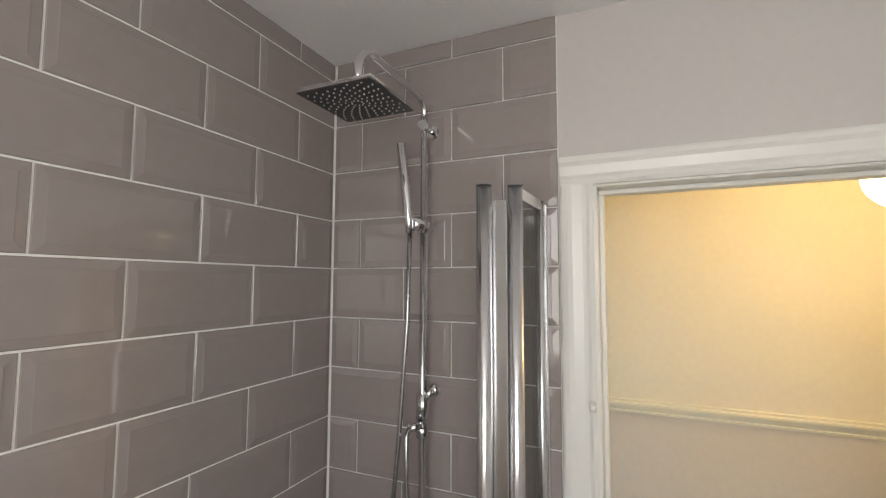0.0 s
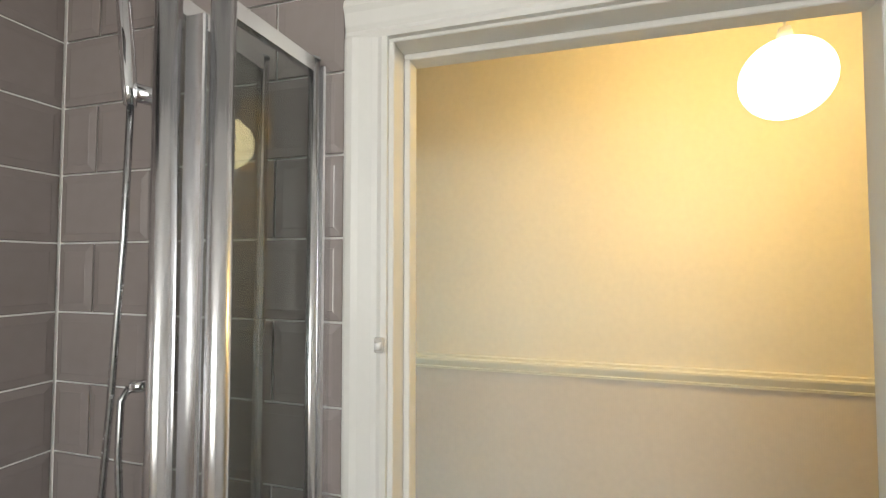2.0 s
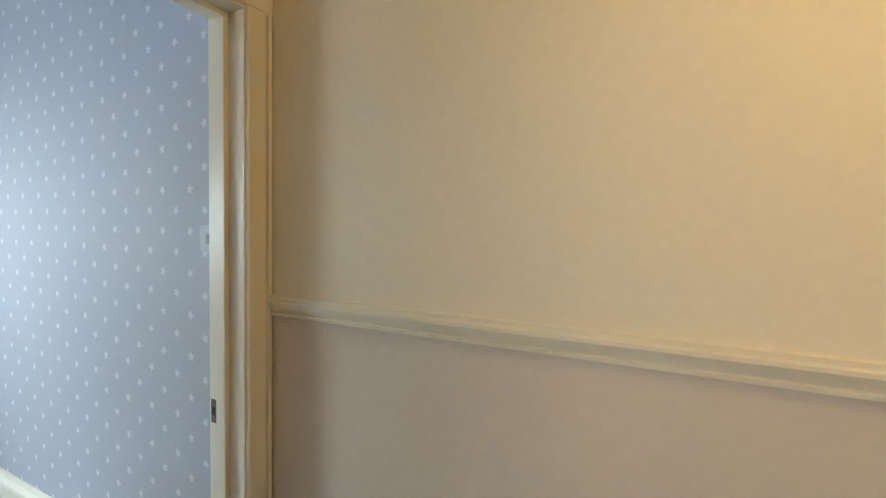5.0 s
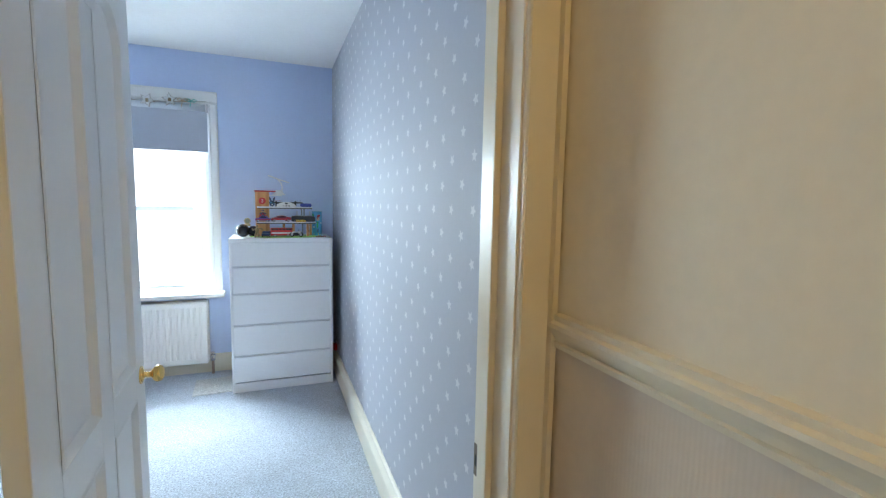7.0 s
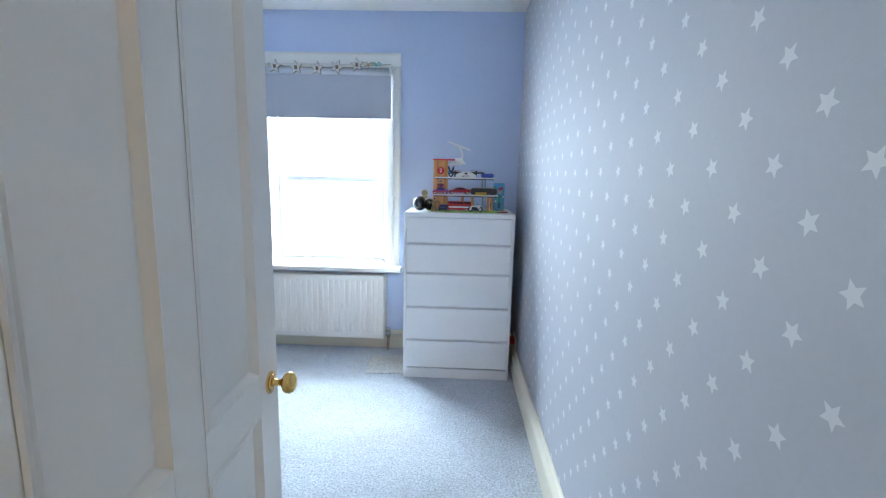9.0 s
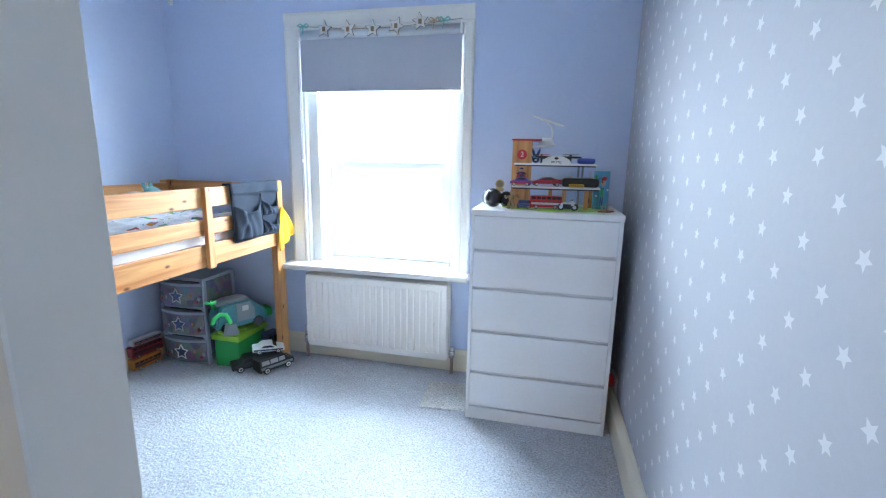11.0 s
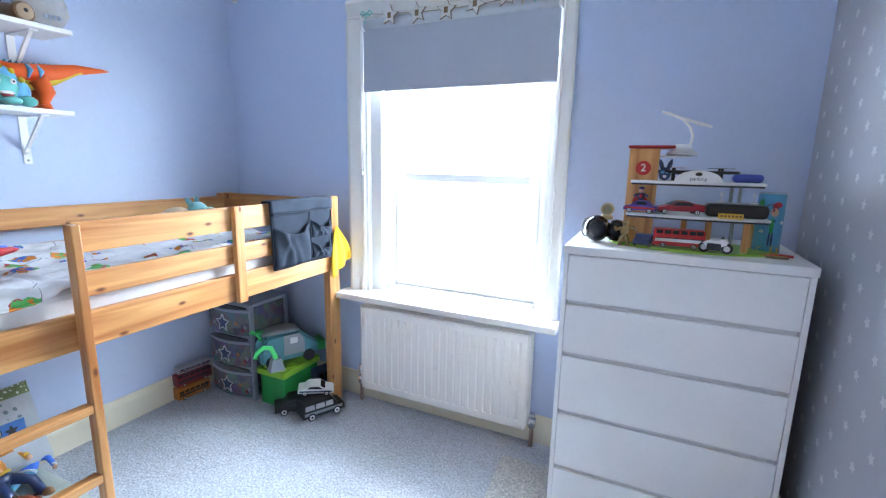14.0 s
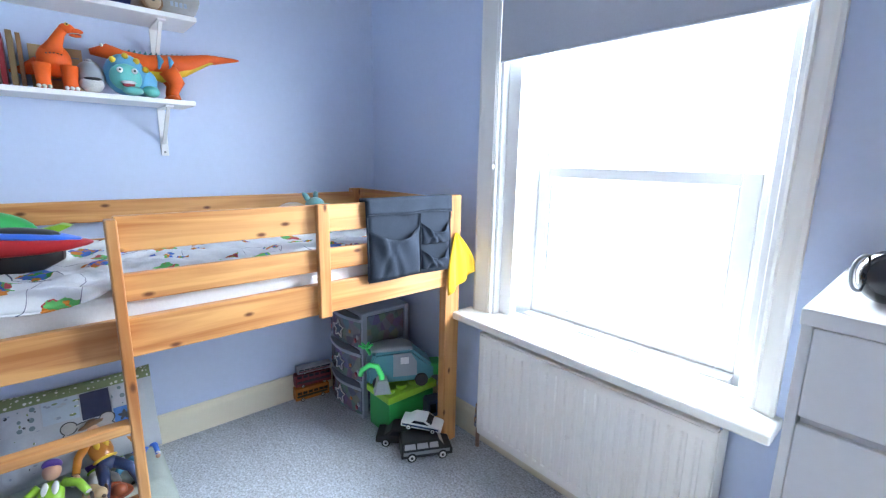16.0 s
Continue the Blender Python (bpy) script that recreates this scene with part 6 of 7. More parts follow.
def spots(m, col, scale, radius, keep=1.0, hue=False):
    """Prints scattered spots over a cloth."""
    nt = m.node_tree
    b = nt.nodes["Principled BSDF"]
    tc, vo, lt, mix = (nt.nodes.new("ShaderNode" + k) for k in ("TexCoord", "TexVoronoi", "Math", "Mix"))
    mix.data_type, lt.operation = "RGBA", "LESS_THAN"
    warp, wn_ = nt.nodes.new("ShaderNodeMix"), nt.nodes.new("ShaderNodeTexNoise")
    warp.data_type, warp.blend_type = "RGBA", "ADD"
    wn_.inputs["Scale"].default_value = scale * 2.6
    warp.inputs[0].default_value = 0.075 if hue else 0.0
    link(nt, tc.outputs["Object"], wn_.inputs["Vector"])
    link(nt, tc.outputs["Object"], warp.inputs[6])
    link(nt, wn_.outputs["Color"], warp.inputs[7])
    vo.inputs["Scale"].default_value = scale
    vo.inputs["Randomness"].default_value = 1.0 if hue else 0.25
    lt.inputs[1].default_value = radius
    link(nt, warp.outputs[2], vo.inputs["Vector"])
    link(nt, vo.outputs["Distance"], lt.inputs[0])
    fac = lt.outputs[0]
    if hue:
        sep, gt, mul = nt.nodes.new("ShaderNodeSeparateColor"), nt.nodes.new("ShaderNodeMath"), nt.nodes.new("ShaderNodeMath")
        gt.operation, mul.operation = "LESS_THAN", "MULTIPLY"
        gt.inputs[1].default_value = keep
        link(nt, vo.outputs["Color"], sep.inputs[0])
        link(nt, sep.outputs[0], gt.inputs[0])
        link(nt, gt.outputs[0], mul.inputs[0])
        link(nt, fac, mul.inputs[1])
        fac = mul.outputs[0]
        ramp = nt.nodes.new("ShaderNodeValToRGB")
        ramp.color_ramp.interpolation = "CONSTANT"
        cols = ((0.03, 0.30, 0.05), (0.05, 0.15, 0.55), (0.65, 0.22, 0.03), (0.10, 0.45, 0.12), (0.45, 0.05, 0.06), (0.20, 0.08, 0.35))
        for k, c in enumerate(cols):
            e = ramp.color_ramp.elements[k] if k < 2 else ramp.color_ramp.elements.new(k / 6)
            e.position, e.color = k / 6, (*c, 1)
        small, sep2 = nt.nodes.new("ShaderNodeTexVoronoi"), nt.nodes.new("ShaderNodeSeparateColor")
        small.inputs["Scale"].default_value = scale * 5
        link(nt, warp.outputs[2], small.inputs["Vector"])
        link(nt, small.outputs["Color"], sep2.inputs[0])
        blend = nt.nodes.new("ShaderNodeMath")
        blend.operation, blend.inputs[1].default_value = "MULTIPLY_ADD", 0.35
        link(nt, sep2.outputs[0], blend.inputs[0])
        shift = nt.nodes.new("ShaderNodeMath")
        shift.operation, shift.inputs[1].default_value = "MULTIPLY", 0.65
        link(nt, sep.outputs[1], shift.inputs[0])
        link(nt, shift.outputs[0], blend.inputs[2])
        link(nt, blend.outputs[0], ramp.inputs[0])
        # thin drawn lines between the motifs
        ln, dist, near = nt.nodes.new("ShaderNodeTexNoise"), nt.nodes.new("ShaderNodeMath"), nt.nodes.new("ShaderNodeMath")
        ln.inputs["Scale"].default_value, ln.inputs["Detail"].default_value = scale * 0.6, 1
        dist.operation, dist.inputs[1].default_value, dist.inputs[2].default_value = "COMPARE", 0.56, 0.0028
        link(nt, tc.outputs["Object"], ln.inputs["Vector"])
        link(nt, ln.outputs[0], dist.inputs[0])
        near.operation = "MAXIMUM"
        link(nt, dist.outputs[0], near.inputs[0])
        link(nt, fac, near.inputs[1])
        dark = nt.nodes.new("ShaderNodeMix")
        dark.data_type = "RGBA"
        dark.inputs[7].default_value = (0.12, 0.13, 0.20, 1)
        fac = near.outputs[0]
        link(nt, dist.outputs[0], dark.inputs[0])
        link(nt, ramp.outputs[0], dark.inputs[6])
        link(nt, dark.outputs[2], mix.inputs[7])
    else:
        mix.inputs[7].default_value = (*col, 1)
    old = b.inputs["Base Color"].links[0].from_socket
    link(nt, fac, mix.inputs[0])
    link(nt, old, mix.inputs[6])
    link(nt, mix.outputs[2], b.inputs["Base Color"])


spots(DOT, (0.7, 0.72, 0.66), 55, 0.3)
spots(CLOTH, None, 9.5, 0.40, 0.8, True)
LEAFY = M("leaf_printed_cotton", (0.46, 0.48, 0.52), 0.9, 0, 0.05)
spots(LEAFY, (0.16, 0.22, 0.24), 30, 0.26)
pillow_piece("back", -1, 1, -1, 1, 0.0, COT, True, 16)
for u0, u1, v0, v1, mm in ((-1, 1, 0.70, 0.985, DOT), (-0.9, -0.42, 0.16, 0.68, LEAFY), (-0.9, -0.42, -0.8, 0.14, COT), (-0.40, 0.02, 0.20, 0.68, M("pale_blue_cotton", (0.42, 0.50, 0.58), 0.9)),
                           (0.04, 0.40, 0.10, 0.68, M("navy_cotton", (0.03, 0.035, 0.075), 0.9)), (0.42, 0.86, 0.20, 0.68, LEAFY), (0.42, 0.74, -0.25, 0.18, M("bright_blue_cotton", (0.07, 0.19, 0.50), 0.9))):
    pillow_piece("patch", u0, u1, v0, v1, 0.0026, mm, False, 16)
FELT, INK = M("grey_felt", (0.40, 0.38, 0.36), 0.95, 0, 0.06, 20, 200, 0.4, 500), M("black_thread", (0.04, 0.04, 0.045), 0.8)


def motif(name, u, v, ru, rv, off, material, star=False):
    """A flat sewn or printed shape on the pillow's curved front."""
    bm = bmesh.new()
    n = 20
    ring = []
    for k in range(n):
        a = 2 * math.pi * k / n
        f = (1.0 if k % 4 == 0 else 0.72 if k % 2 else 0.45) if star else 1.0
        ring.append((u + ru * f * math.sin(a), v + rv * f * math.cos(a)))

    def at(p, q):
        return Vector((0.25 * p, 0.17 * q, puff(p, q) + off + 0.003))
    c = bm.verts.new(at(u, v))
    vs = [bm.verts.new(at(*p)) for p in ring]
    for k in range(n):
        bm.faces.new((c, vs[k - 1], vs[k])).smooth = True
    bmesh.ops.recalc_face_normals(bm, faces=bm.faces[:])
    return part(name, bm, material, pl)


for u, v, ru, rv, off, mm in ((-0.13, 0.02, 0.105, 0.14, 0.0020, INK), (0.33, 0.02, 0.105, 0.14, 0.0020, INK), (0.10, -0.22, 0.335, 0.305, 0.0022, INK), (-0.13, 0.02, 0.09, 0.12, 0.0032, FELT), (0.33, 0.02, 0.09, 0.12, 0.0032, FELT),
                              (0.10, -0.22, 0.32, 0.285, 0.0034, FELT), (0.10, -0.36, 0.12, 0.11, 0.0044, COT), (0.10, -0.31, 0.032, 0.035, 0.0056, INK), (-0.04, -0.18, 0.022, 0.03, 0.0046, INK), (0.24, -0.18, 0.022, 0.03, 0.0046, INK)):
    motif("bear_motif", u, v, ru, rv, off, mm)
motif("star_motif", 0.55, -0.02, 0.09, 0.13, 0.0028, INK, True)
rng = random.Random(5)
for k in range(22):
    u, v = rng.uniform(-0.88, -0.44), rng.uniform(-0.75, 0.64)
    motif("print", u, v, rng.uniform(0.010, 0.028), rng.uniform(0.012, 0.034), 0.0026, (INK, DOT, P["slate"])[k % 3], k % 2 == 0)
for k in range(12):
    motif("print", rng.uniform(-0.38, 0.0), rng.uniform(0.24, 0.64), rng.uniform(0.02, 0.05), rng.uniform(0.015, 0.03), 0.0026, (DOT, COT, P["slate"])[k % 3])
# two dolls lying on the cushion
def doll(m, label, scale, skin, shirt, legs, boots, hat, trim, brim=0.044):
    """A toy doll lying back: torso, head, bent limbs, boots, hat."""
    def sc(b, fn):
        before = set(b.verts)
        fn(b)
        for v in set(b.verts) - before:
            v.co *= scale
    specs = [(shirt, lambda b: sc(b, lambda b: (ball(b, (0, 0.035, 0.035), (0.036, 0.050, 0.026)), tube(b, [(-0.03, 0.07, 0.04), (-0.065, 0.04, 0.035), (-0.085, -0.005, 0.03)], [0.015, 0.013, 0.011], 10), tube(b, [(0.03, 0.07, 0.04), (0.07, 0.055, 0.045), (0.10, 0.015, 0.03)], [0.015, 0.013, 0.011], 10)))),
             (legs, lambda b: sc(b, lambda b: (ball(b, (0, -0.015, 0.03), (0.032, 0.026, 0.024)), tube(b, [(-0.017, -0.02, 0.03), (-0.035, -0.08, 0.05), (-0.05, -0.13, 0.022)], [0.019, 0.017, 0.014], 10), tube(b, [(0.017, -0.02, 0.03), (0.05, -0.07, 0.045), (0.062, -0.125, 0.020)], [0.019, 0.017, 0.014], 10)))),
             (boots, lambda b: sc(b, lambda b: (ball(b, (-0.052, -0.145, 0.026), (0.017, 0.022, 0.026)), ball(b, (-0.055, -0.165, 0.014), (0.015, 0.028, 0.012)), ball(b, (0.064, -0.14, 0.026), (0.017, 0.022, 0.026)), ball(b, (0.068, -0.16, 0.014), (0.015, 0.028, 0.012))))),
             (skin, lambda b: sc(b, lambda b: (ball(b, (0, 0.108, 0.052), (0.025, 0.028, 0.026)), ball(b, (-0.088, -0.016, 0.03), 0.011), ball(b, (0.103, 0.006, 0.03), 0.011)))),
             (hat, lambda b: sc(b, lambda b: (ball(b, (0, 0.128, 0.058), (0.027, 0.016, 0.028)), ball(b, (0, 0.120, 0.056), (brim, 0.008, brim))))),
             (trim, lambda b: sc(b, lambda b: (ball(b, (0, 0.0, 0.034), (0.0375, 0.007, 0.027)), ball(b, (-0.012, 0.052, 0.057), (0.010, 0.022, 0.006)), ball(b, (0.014, 0.052, 0.057), (0.010, 0.022, 0.006)), ball(b, (0.098, 0.02, 0.033), (0.013, 0.008, 0.013)))))]
    return multi("doll", specs, m, label, "doll")


doll(pose(-2.52, 2.43, 0.105, 38, 0, 78), "white and lime plastic doll lying on the cushion", 1.1, P["skin"], P["lime"], P["white"], P["lime"], P["purple"], P["white"], 0.020)
doll(pose(-2.62, 2.585, 0.165, 42, 0, 108), "cloth doll in ochre shirt and brown boots", 1.1, P["skin"], P["ochre"], P["navy"], P["brown"], P["brown"], P["yellow"])
th = thing("toy_hat", pose(-2.50, 2.62, 0.092, 8, 6, 30), "red-brown wide-brimmed doll hat on the cushion", "toy hat")
bm = bmesh.new()
for v in bmesh.ops.create_cone(bm, cap_ends=True, segments=24, radius1=0.052, radius2=0.050, depth=0.004)["verts"]:
    v.co = Vector((v.co.x, v.co.y * 0.72, v.co.z + 0.004 + 6.0 * v.co.x ** 2))
part("brim", bm, P["rust"], th)
bm = bmesh.new()
ball(bm, (0, 0, 0.014), (0.028, 0.024, 0.024))
part("crown", bm, P["rust"], th)
doll(pose(-2.66, 2.56, 0.10, 30, 0, 100), "small white and purple doll behind the others", 0.85, P["white"], P["purple"], P["white"], P["grey"], P["white"], P["lime"], 0.020)
doll(pose(-2.66, 2.70, 0.10, 25, 0, 50), "small bright blue doll behind the others", 0.8, P["skin"], P["brightblue"], P["sky"], P["black"], P["ochre"], P["white"])
multi("toy_dog", [(P["tan"], lambda b: (ball(b, (0, 0, 0.028), (0.045, 0.026, 0.026)), ball(b, (0.05, 0, 0.045), (0.024, 0.022, 0.022)), *[tube(b, [(x, y, 0.02), (x, y * 1.2, 0.0)], 0.008, 8) for x in (-0.03, 0.03) for y in (-0.016, 0.016)])), (P["darkbrown"], lambda b: (ball(b, (0.045, -0.022, 0.05), (0.012, 0.006, 0.018)), ball(b, (0.045, 0.022, 0.05), (0.012, 0.006, 0.018)), ball(b, (0.076, 0, 0.046), 0.007)))],
      pose(-2.50, 2.545, 0.105, 0, 0, 20), "small brown and tan toy dog on the cushion", "toy dog")

# toys on the shelves
SX, SZ = XL + 0.13, 1.5412
DY = M("plastic_dino_belly", (0.75, 0.50, 0.03), 0.4)


def spine(b, pts, r, n=12):
    tube(b, pts, r, n)


multi("toy_dinosaur", [(P["dino"], lambda b: (ball(b, (0, 0, 0.10), (0.043, 0.048, 0.056)), spine(b, [(0.01, 0.0, 0.125), (0.015, 0.008, 0.155), (0.015, 0.022, 0.185), (0.015, 0.035, 0.205)], [0.036, 0.021, 0.015, 0.014]), ball(b, (0.018, 0.044, 0.207), (0.016, 0.022, 0.016)), ball(b, (0.020, 0.068, 0.201), (0.012, 0.020, 0.009)), ball(b, (0.020, 0.064, 0.186), (0.009, 0.018, 0.005)),
                                              spine(b, [(-0.02, -0.04, 0.08), (-0.03, -0.09, 0.06), (-0.035, -0.12, 0.055)], [0.03, 0.014, 0.004]),
                                              *[spine(b, [(x, y, 0.08), (x + 0.004, y, 0.03), (x + 0.006, y, 0.0)], [0.026, 0.02, 0.022]) for x, y in ((0.035, -0.036), (0.035, 0.036), (-0.035, -0.036), (-0.035, 0.036))])),
                       (P["white"], lambda b: [ball(b, (0.062, y + d, 0.006), 0.007, 6, 5) for y in (-0.036, 0.036) for d in (-0.014, 0, 0.014)] + [ball(b, (0.021, 0.068, 0.1925), (0.0125, 0.017, 0.0022), 10, 6)]), (P["yellow"], lambda b: (ball(b, (0.027, 0.044, 0.217), 0.007, 8, 6), ball(b, (-0.025, -0.03, 0.115), (0.02, 0.012, 0.03), 8, 6))), (P["black"], lambda b: [ball(b, (0.0335, 0.045, 0.218), 0.003, 6, 5)] + [ball(b, (0.0415, y, 0.118 - 8 * y * y), 0.0028, 6, 4) for y in (-0.02, -0.01, 0.0, 0.01, 0.02)]), (P["darkred"], lambda b: ball(b, (0.026, 0.072, 0.190), (0.006, 0.010, 0.003), 8, 6))],
      pose(SX + 0.03, 2.615, SZ), "orange plastic long-necked toy dinosaur on the shelf", "toy dinosaur")
multi("toy_dinosaur", [(P["dino"], lambda b: (spine(b, [(0, -0.22, 0.155), (0, -0.17, 0.165), (0, -0.12, 0.15), (0, -0.05, 0.135), (0, 0.02, 0.135), (0, 0.10, 0.155), (0, 0.18, 0.185), (0, 0.28, 0.198), (0, 0.305, 0.2)], [0.010, 0.027, 0.026, 0.036, 0.045, 0.036, 0.021, 0.008, 0.003], 14),
                                              *[spine(b, [(x, 0.02, 0.12), (x, 0.05, 0.07), (x, 0.035, 0.035), (x + 0.005, 0.04, 0.0)], [0.036, 0.028, 0.018, 0.022]) for x in (-0.03, 0.03)], *[ball(b, (x + 0.012, 0.03, 0.012), (0.03, 0.022, 0.012)) for x in (-0.03, 0.03)])),
                       (DY, lambda b: (spine(b, [(0.004, -0.08, 0.112), (0.004, 0.0, 0.102), (0.006, 0.08, 0.130), (0.006, 0.17, 0.173), (0.004, 0.23, 0.188)], [0.012, 0.030, 0.026, 0.014, 0.004], 10))),
                       (P["teal"], lambda b: [spine(b, [(0.004, y, 0.168 + 0.12 * max(0, y)), (0.002, y + 0.004, 0.183 + 0.12 * max(0, y))], [0.008, 0.001], 5) for y in (-0.10, -0.082, -0.064, -0.046, -0.028, -0.01, 0.008, 0.026, 0.044, 0.062, 0.08, 0.098, 0.116, 0.134, 0.152)]),
                       (P["sky"], lambda b: [spine(b, [(0.024, y, 0.170), (0.038, y + 0.004, 0.15), (0.040, y - 0.006, 0.118)], [0.006, 0.011, 0.003], 8) for y in (-0.005, 0.03)]), (P["white"], lambda b: ball(b, (0.026, -0.185, 0.180), 0.006, 8, 6))],
      pose(SX - 0.035, 2.94, SZ), "orange toy dinosaur with long pointed tail", "toy dinosaur")
multi("toy_dinosaur", [(P["sky"], lambda b: (ball(b, (0, 0, 0.065), (0.05, 0.062, 0.065)), ball(b, (-0.02, 0.05, 0.05), (0.05, 0.045, 0.045)))), (P["aqua"], lambda b: (ball(b, (0.032, -0.004, 0.055), (0.035, 0.046, 0.042)), ball(b, (0.03, 0.065, 0.018), (0.026, 0.026, 0.018)), ball(b, (0.05, 0.01, 0.014), (0.03, 0.03, 0.014)))),
                       (P["white"], lambda b: [ball(b, (0.064, y, 0.072), (0.006, 0.009, 0.009), 8, 6) for y in (-0.022, 0.018)] + [ball(b, (0.066, -0.002, 0.036), (0.005, 0.022, 0.006), 8, 6)]), (P["darkred"], lambda b: ball(b, (0.066, -0.002, 0.029), (0.004, 0.018, 0.008), 8, 6)), (P["black"], lambda b: [ball(b, (0.0695, y, 0.072), 0.0035, 6, 5) for y in (-0.022, 0.018)]),
                       (DY, lambda b: [ball(b, (0.03, y, z), 0.010, 6, 5) for y, z in ((-0.035, 0.105), (0.03, 0.108), (0.0, 0.12), (0.055, 0.085))])],
      pose(SX + 0.05, 2.812, SZ) @ Matrix.Diagonal((1.1, 1.1, 1.14, 1)), "blue plastic horned toy dinosaur on the shelf", "toy dinosaur")
multi("toy_whale", [(P["grey"], lambda b: (ball(b, (0, 0, 0.055), (0.05, 0.044, 0.055)), ball(b, (0, 0, 0.105), (0.02, 0.015, 0.012)), ball(b, (-0.03, -0.04, 0.04), (0.03, 0.02, 0.01)))), (PLUSH["white"], lambda b: ball(b, (0.02, 0, 0.03), (0.036, 0.036, 0.030))), (P["black"], lambda b: ball(b, (0.049, 0.002, 0.045), (0.008, 0.026, 0.006), 10, 6))],
      pose(SX + 0.045, 2.708, SZ), "grey plastic toy sea animal with open mouth", "toy animal")
for k, (w, hh, c) in enumerate(((0.018, 0.17, "bronze"), (0.022, 0.18, "darkbrown"), (0.014, 0.165, "darkred"), (0.016, 0.175, "bronze"), (0.012, 0.17, "brown"))):
    bk = thing("book", pose(SX - 0.02, 2.43 + k * 0.0235, SZ), "upright hardback children's book on the shelf", "book", "books on the lower shelf")
    box_part("cover", (-0.07, 0, 0), (0.07, w, hh), P[c], bk, 0.001)
    box_part("pages", (-0.0705, 0.002, 0.003), (0.067, w - 0.002, hh + 0.0008), COT, bk, 0)
pic = thing("picture_book", pose(XL + 0.05, 2.60, SZ, 0, -8, 0), "pale picture book standing against the wall", "book")
box_part("cover", (0, -0.05, 0), (0.012, 0.10, 0.165), P["tan"], pic, 0.001)
for k in range(9):
    box_part("text_bar", (0.0122, -0.04 + 0.013 * (k % 3), 0.045 + k * 0.012), (0.0128, 0.03 + 0.02 * (k % 4), 0.050 + k * 0.012), P["slate"], pic, 0)
UZ = 1.8552
multi("teddy_bear", [(PLUSH["brown"], lambda b: (ball(b, (-0.03, 0, 0.17), (0.065, 0.07, 0.06)), ball(b, (-0.03, -0.055, 0.225), 0.024), ball(b, (-0.03, 0.055, 0.225), 0.024), spine(b, [(0, -0.06, 0.035), (0.06, -0.085, 0.032), (0.095, -0.09, 0.034)], [0.034, 0.032, 0.036]), spine(b, [(0, 0.06, 0.035), (0.06, 0.085, 0.032), (0.095, 0.09, 0.034)], [0.034, 0.032, 0.036]))),
                     (PLUSH["blue"], lambda b: ball(b, (-0.02, 0, 0.075), (0.055, 0.07, 0.075))), (PLUSH["cream"], lambda b: (ball(b, (0.098, -0.09, 0.035), (0.010, 0.027, 0.029)), ball(b, (0.098, 0.09, 0.035), (0.010, 0.027, 0.029)), ball(b, (0.03, 0, 0.155), (0.025, 0.03, 0.022)))), (P["black"], lambda b: (ball(b, (0.107, 0.09, 0.038), (0.003, 0.008, 0.008), 8, 6), ball(b, (0.052, 0, 0.165), 0.008, 8, 6)))],
      pose(XL + 0.10, 2.83, UZ), "brown teddy bear in blue jumper sitting on the shelf", "teddy bear")
bg = thing("plastic_bag", pose(XL + 0.12, 3.01, UZ), "crumpled clear plastic bag on the shelf end", "bag")
bm = bmesh.new()
ball(bm, (0, 0, 0.085), (0.085, 0.085, 0.085), 30, 22)
for v in bm.verts:
    n = noise.noise(v.co * 22) * 0.016 + noise.noise(v.co * 60) * 0.005
    v.co += v.co.normalized() * n
    v.co.z = max(v.co.z, 0.0)
BAG = M("translucent_bag", (0.66, 0.61, 0.54), 0.3, 0, 0.1, 20, 90, 0.5, 60)
BAG.node_tree.nodes["Principled BSDF"].inputs["Alpha"].default_value = 0.45
part("bag", bm, BAG, bg)
for k in range(4):
    box_part("letter_bar", (0.086, -0.034 + k * 0.015, 0.028), (0.088, -0.025 + k * 0.015, 0.044), P["slate"], bg, 0)

# carpet offcut and socket with plug by the chest
off = thing("carpet_offcut", pose(-0.90, 3.66, 0.001, 0, 0, 3), "pale grey square carpet offcut by the radiator pipe", "carpet offcut")
bm = bmesh.new()
bx(bm, (-0.13, -0.15, 0), (0.13, 0.15, 0.008), 0.003)
part("square", bm, OFFCUT, off)
so = thing("wall_socket", pose(-0.0005, 3.70, 0.20), "white wall socket with a red plug beside the chest", "socket")
box_part("plate", (-0.009, -0.07, -0.043), (0, 0.07, 0.043), PVC, so, 0.003)
bm = bmesh.new()
bx(bm, (-0.038, -0.025, -0.024), (-0.009, 0.025, 0.026), 0.006, 2)
part("plug", bm, P["red"], so)

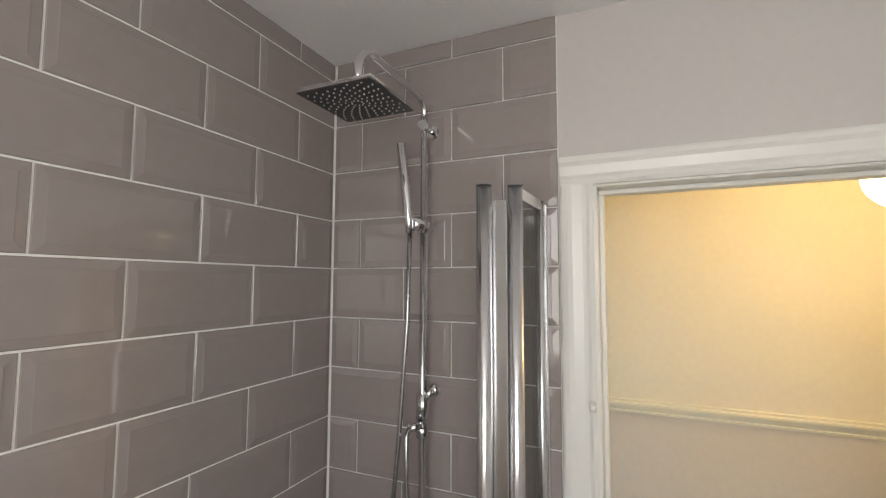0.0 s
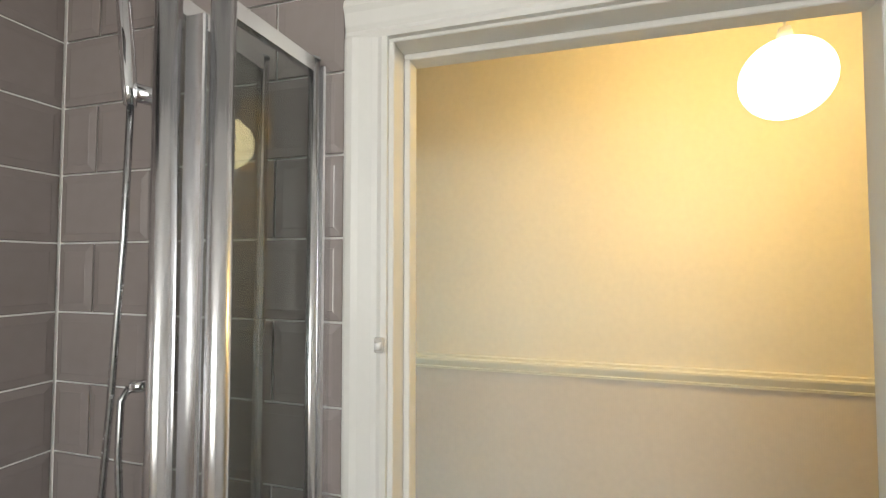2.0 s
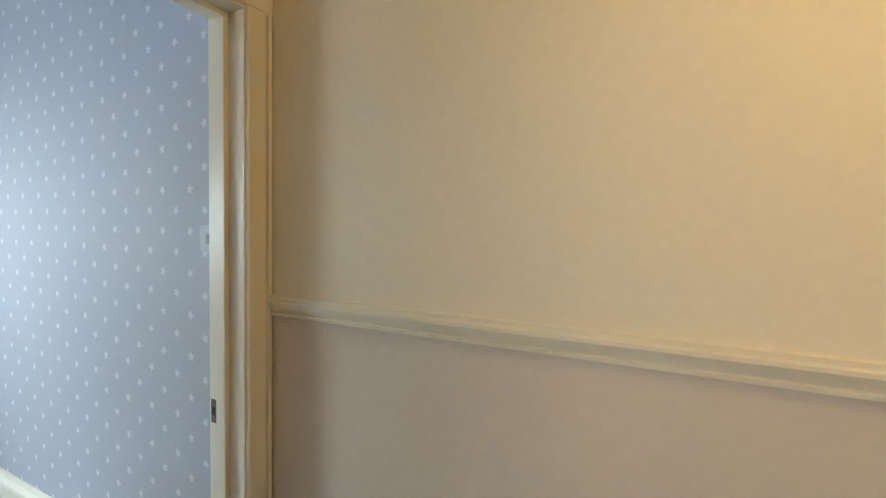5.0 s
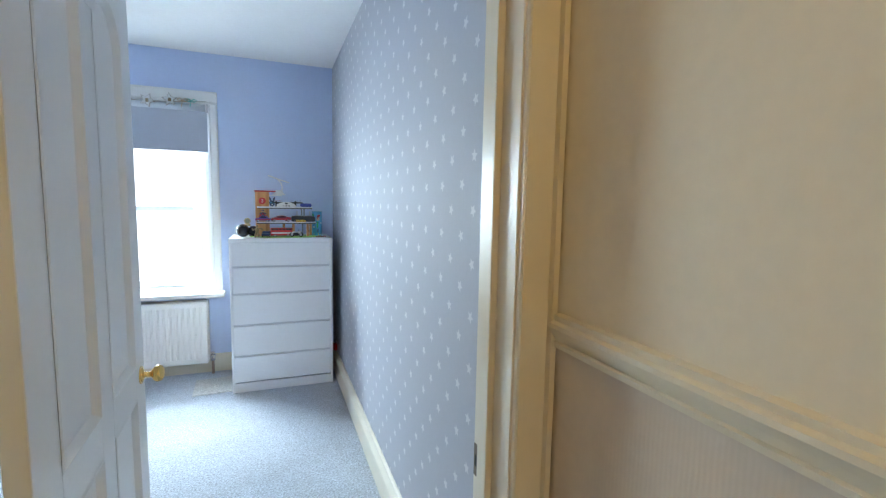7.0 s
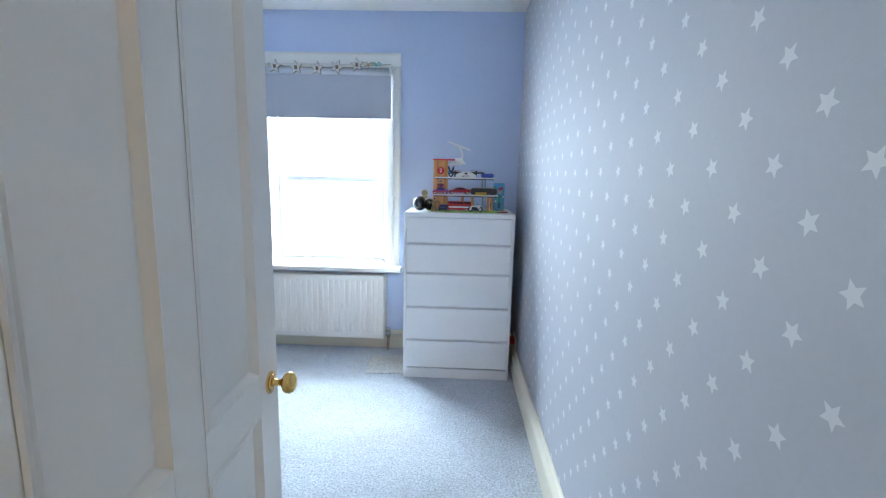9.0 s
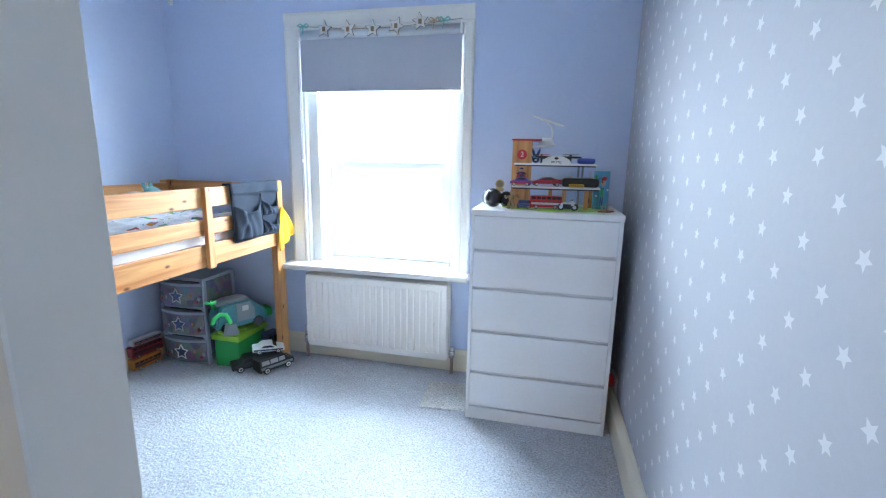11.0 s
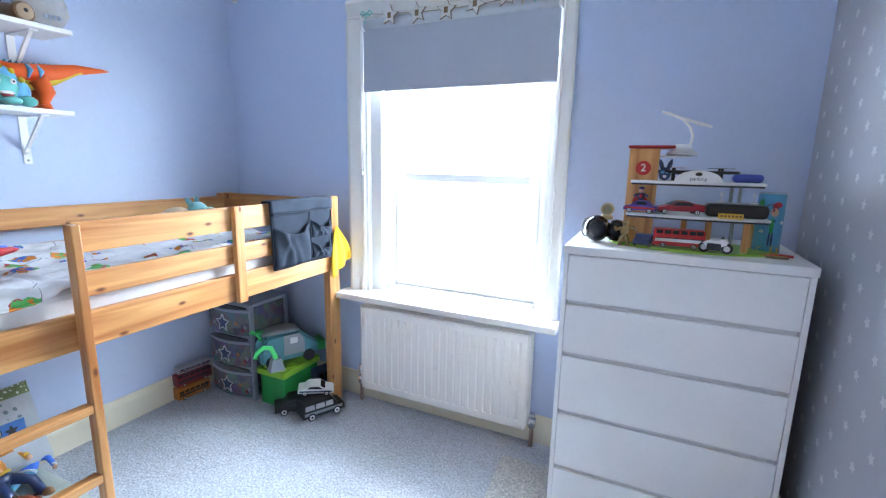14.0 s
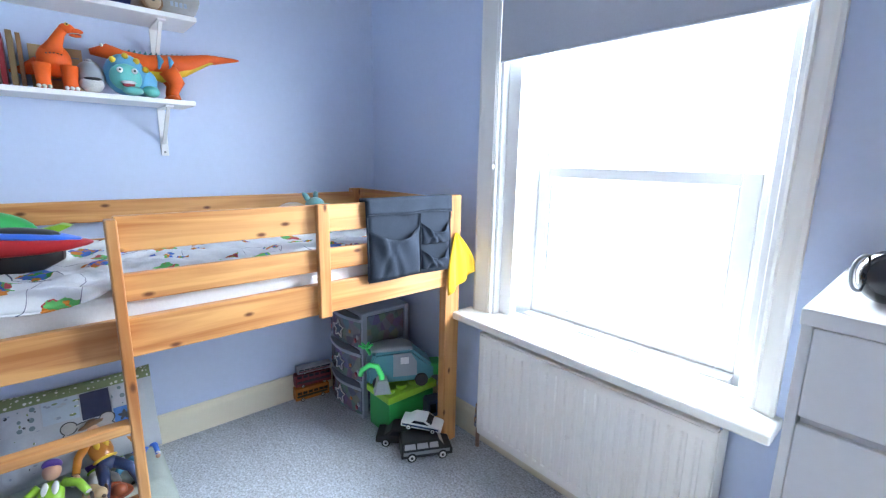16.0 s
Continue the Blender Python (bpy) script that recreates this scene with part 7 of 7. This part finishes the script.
# ---- tiles of the bathroom walls, one object each ----
def tile_mesh(w):
    """A bevelled glazed tile, w wide and 0.1455 high, lying in x and z, its face towards -y."""
    h, e = 0.1455, 0.016
    bm = bmesh.new()
    rings = [[bm.verts.new((x, y, z)) for x, z in ((i, i), (w - i, i), (w - i, h - i), (i, h - i))] for i, y in ((0, 0), (0, -0.0012), (0.0015, -0.0030), (min(e, w * 0.3), -0.0050), (min(e, w * 0.3) + 0.002, -0.0056))]
    for A, B in zip(rings, rings[1:]):
        for k in range(4):
            bm.faces.new((A[k], A[(k + 1) % 4], B[(k + 1) % 4], B[k]))
    bm.faces.new(rings[-1])
    bmesh.ops.recalc_face_normals(bm, faces=bm.faces[:])
    return mesh_of("tile", bm, TILE)


made = {}


def tile(parent, w, m, h=None):
    key = (round(w, 3))
    if key not in made:
        made[key] = tile_mesh(key)
    o = new("tile", made[key])
    o.parent = parent
    o.matrix_world = m @ Matrix.Diagonal((1, 1, h or 1, 1))


tiled_n = bpy.data.objects["wall_bathroom_north"]
tiled_e = structure("tiled_wall_bathroom", [((XB, 0.026, 0), (XB + 0.003, YB, 2.40))], GROUT, "grey-brown bevelled brick tiles with white grout")
tiled_e.location.x = -0.0035
tiled_n["label"] = "grey-brown bevelled brick tiles with white grout"
G = 0.0038
for r in range(17):
    z = 0.0985 + 0.1497 * r - 0.1497
    za = z + G / 2
    hs = 1.0
    if z + 0.1497 > 2.40:
        hs = (2.40 - z - G) / 0.1455
    if z < 0:
        continue
    odd = round((z - 2.045) / 0.1497) % 2 != 0
    # along the side wall: joints from the corner into the room
    xs = [XB - 0.008] + [(-1.14 - (0.31 if odd else 0.16)) - 0.3 * k for k in range(8)]
    for a, b in zip(xs, xs[1:]):
        if b < -3.3:
            break
        tile(tiled_n, a - b - G, pose(b + G / 2, YB, za), hs)
    # along the door wall: from the corner to the edge by the architrave
    ys = [YB - 0.008] + ([0.47, 0.17] if odd else [0.62, 0.32]) + [0.026]
    for a, b in zip(ys, ys[1:]):
        if a - b > 0.03:
            tile(tiled_e, a - b - G, pose(XB - 0.0035, a - G / 2, za, 0, 0, -90), hs)
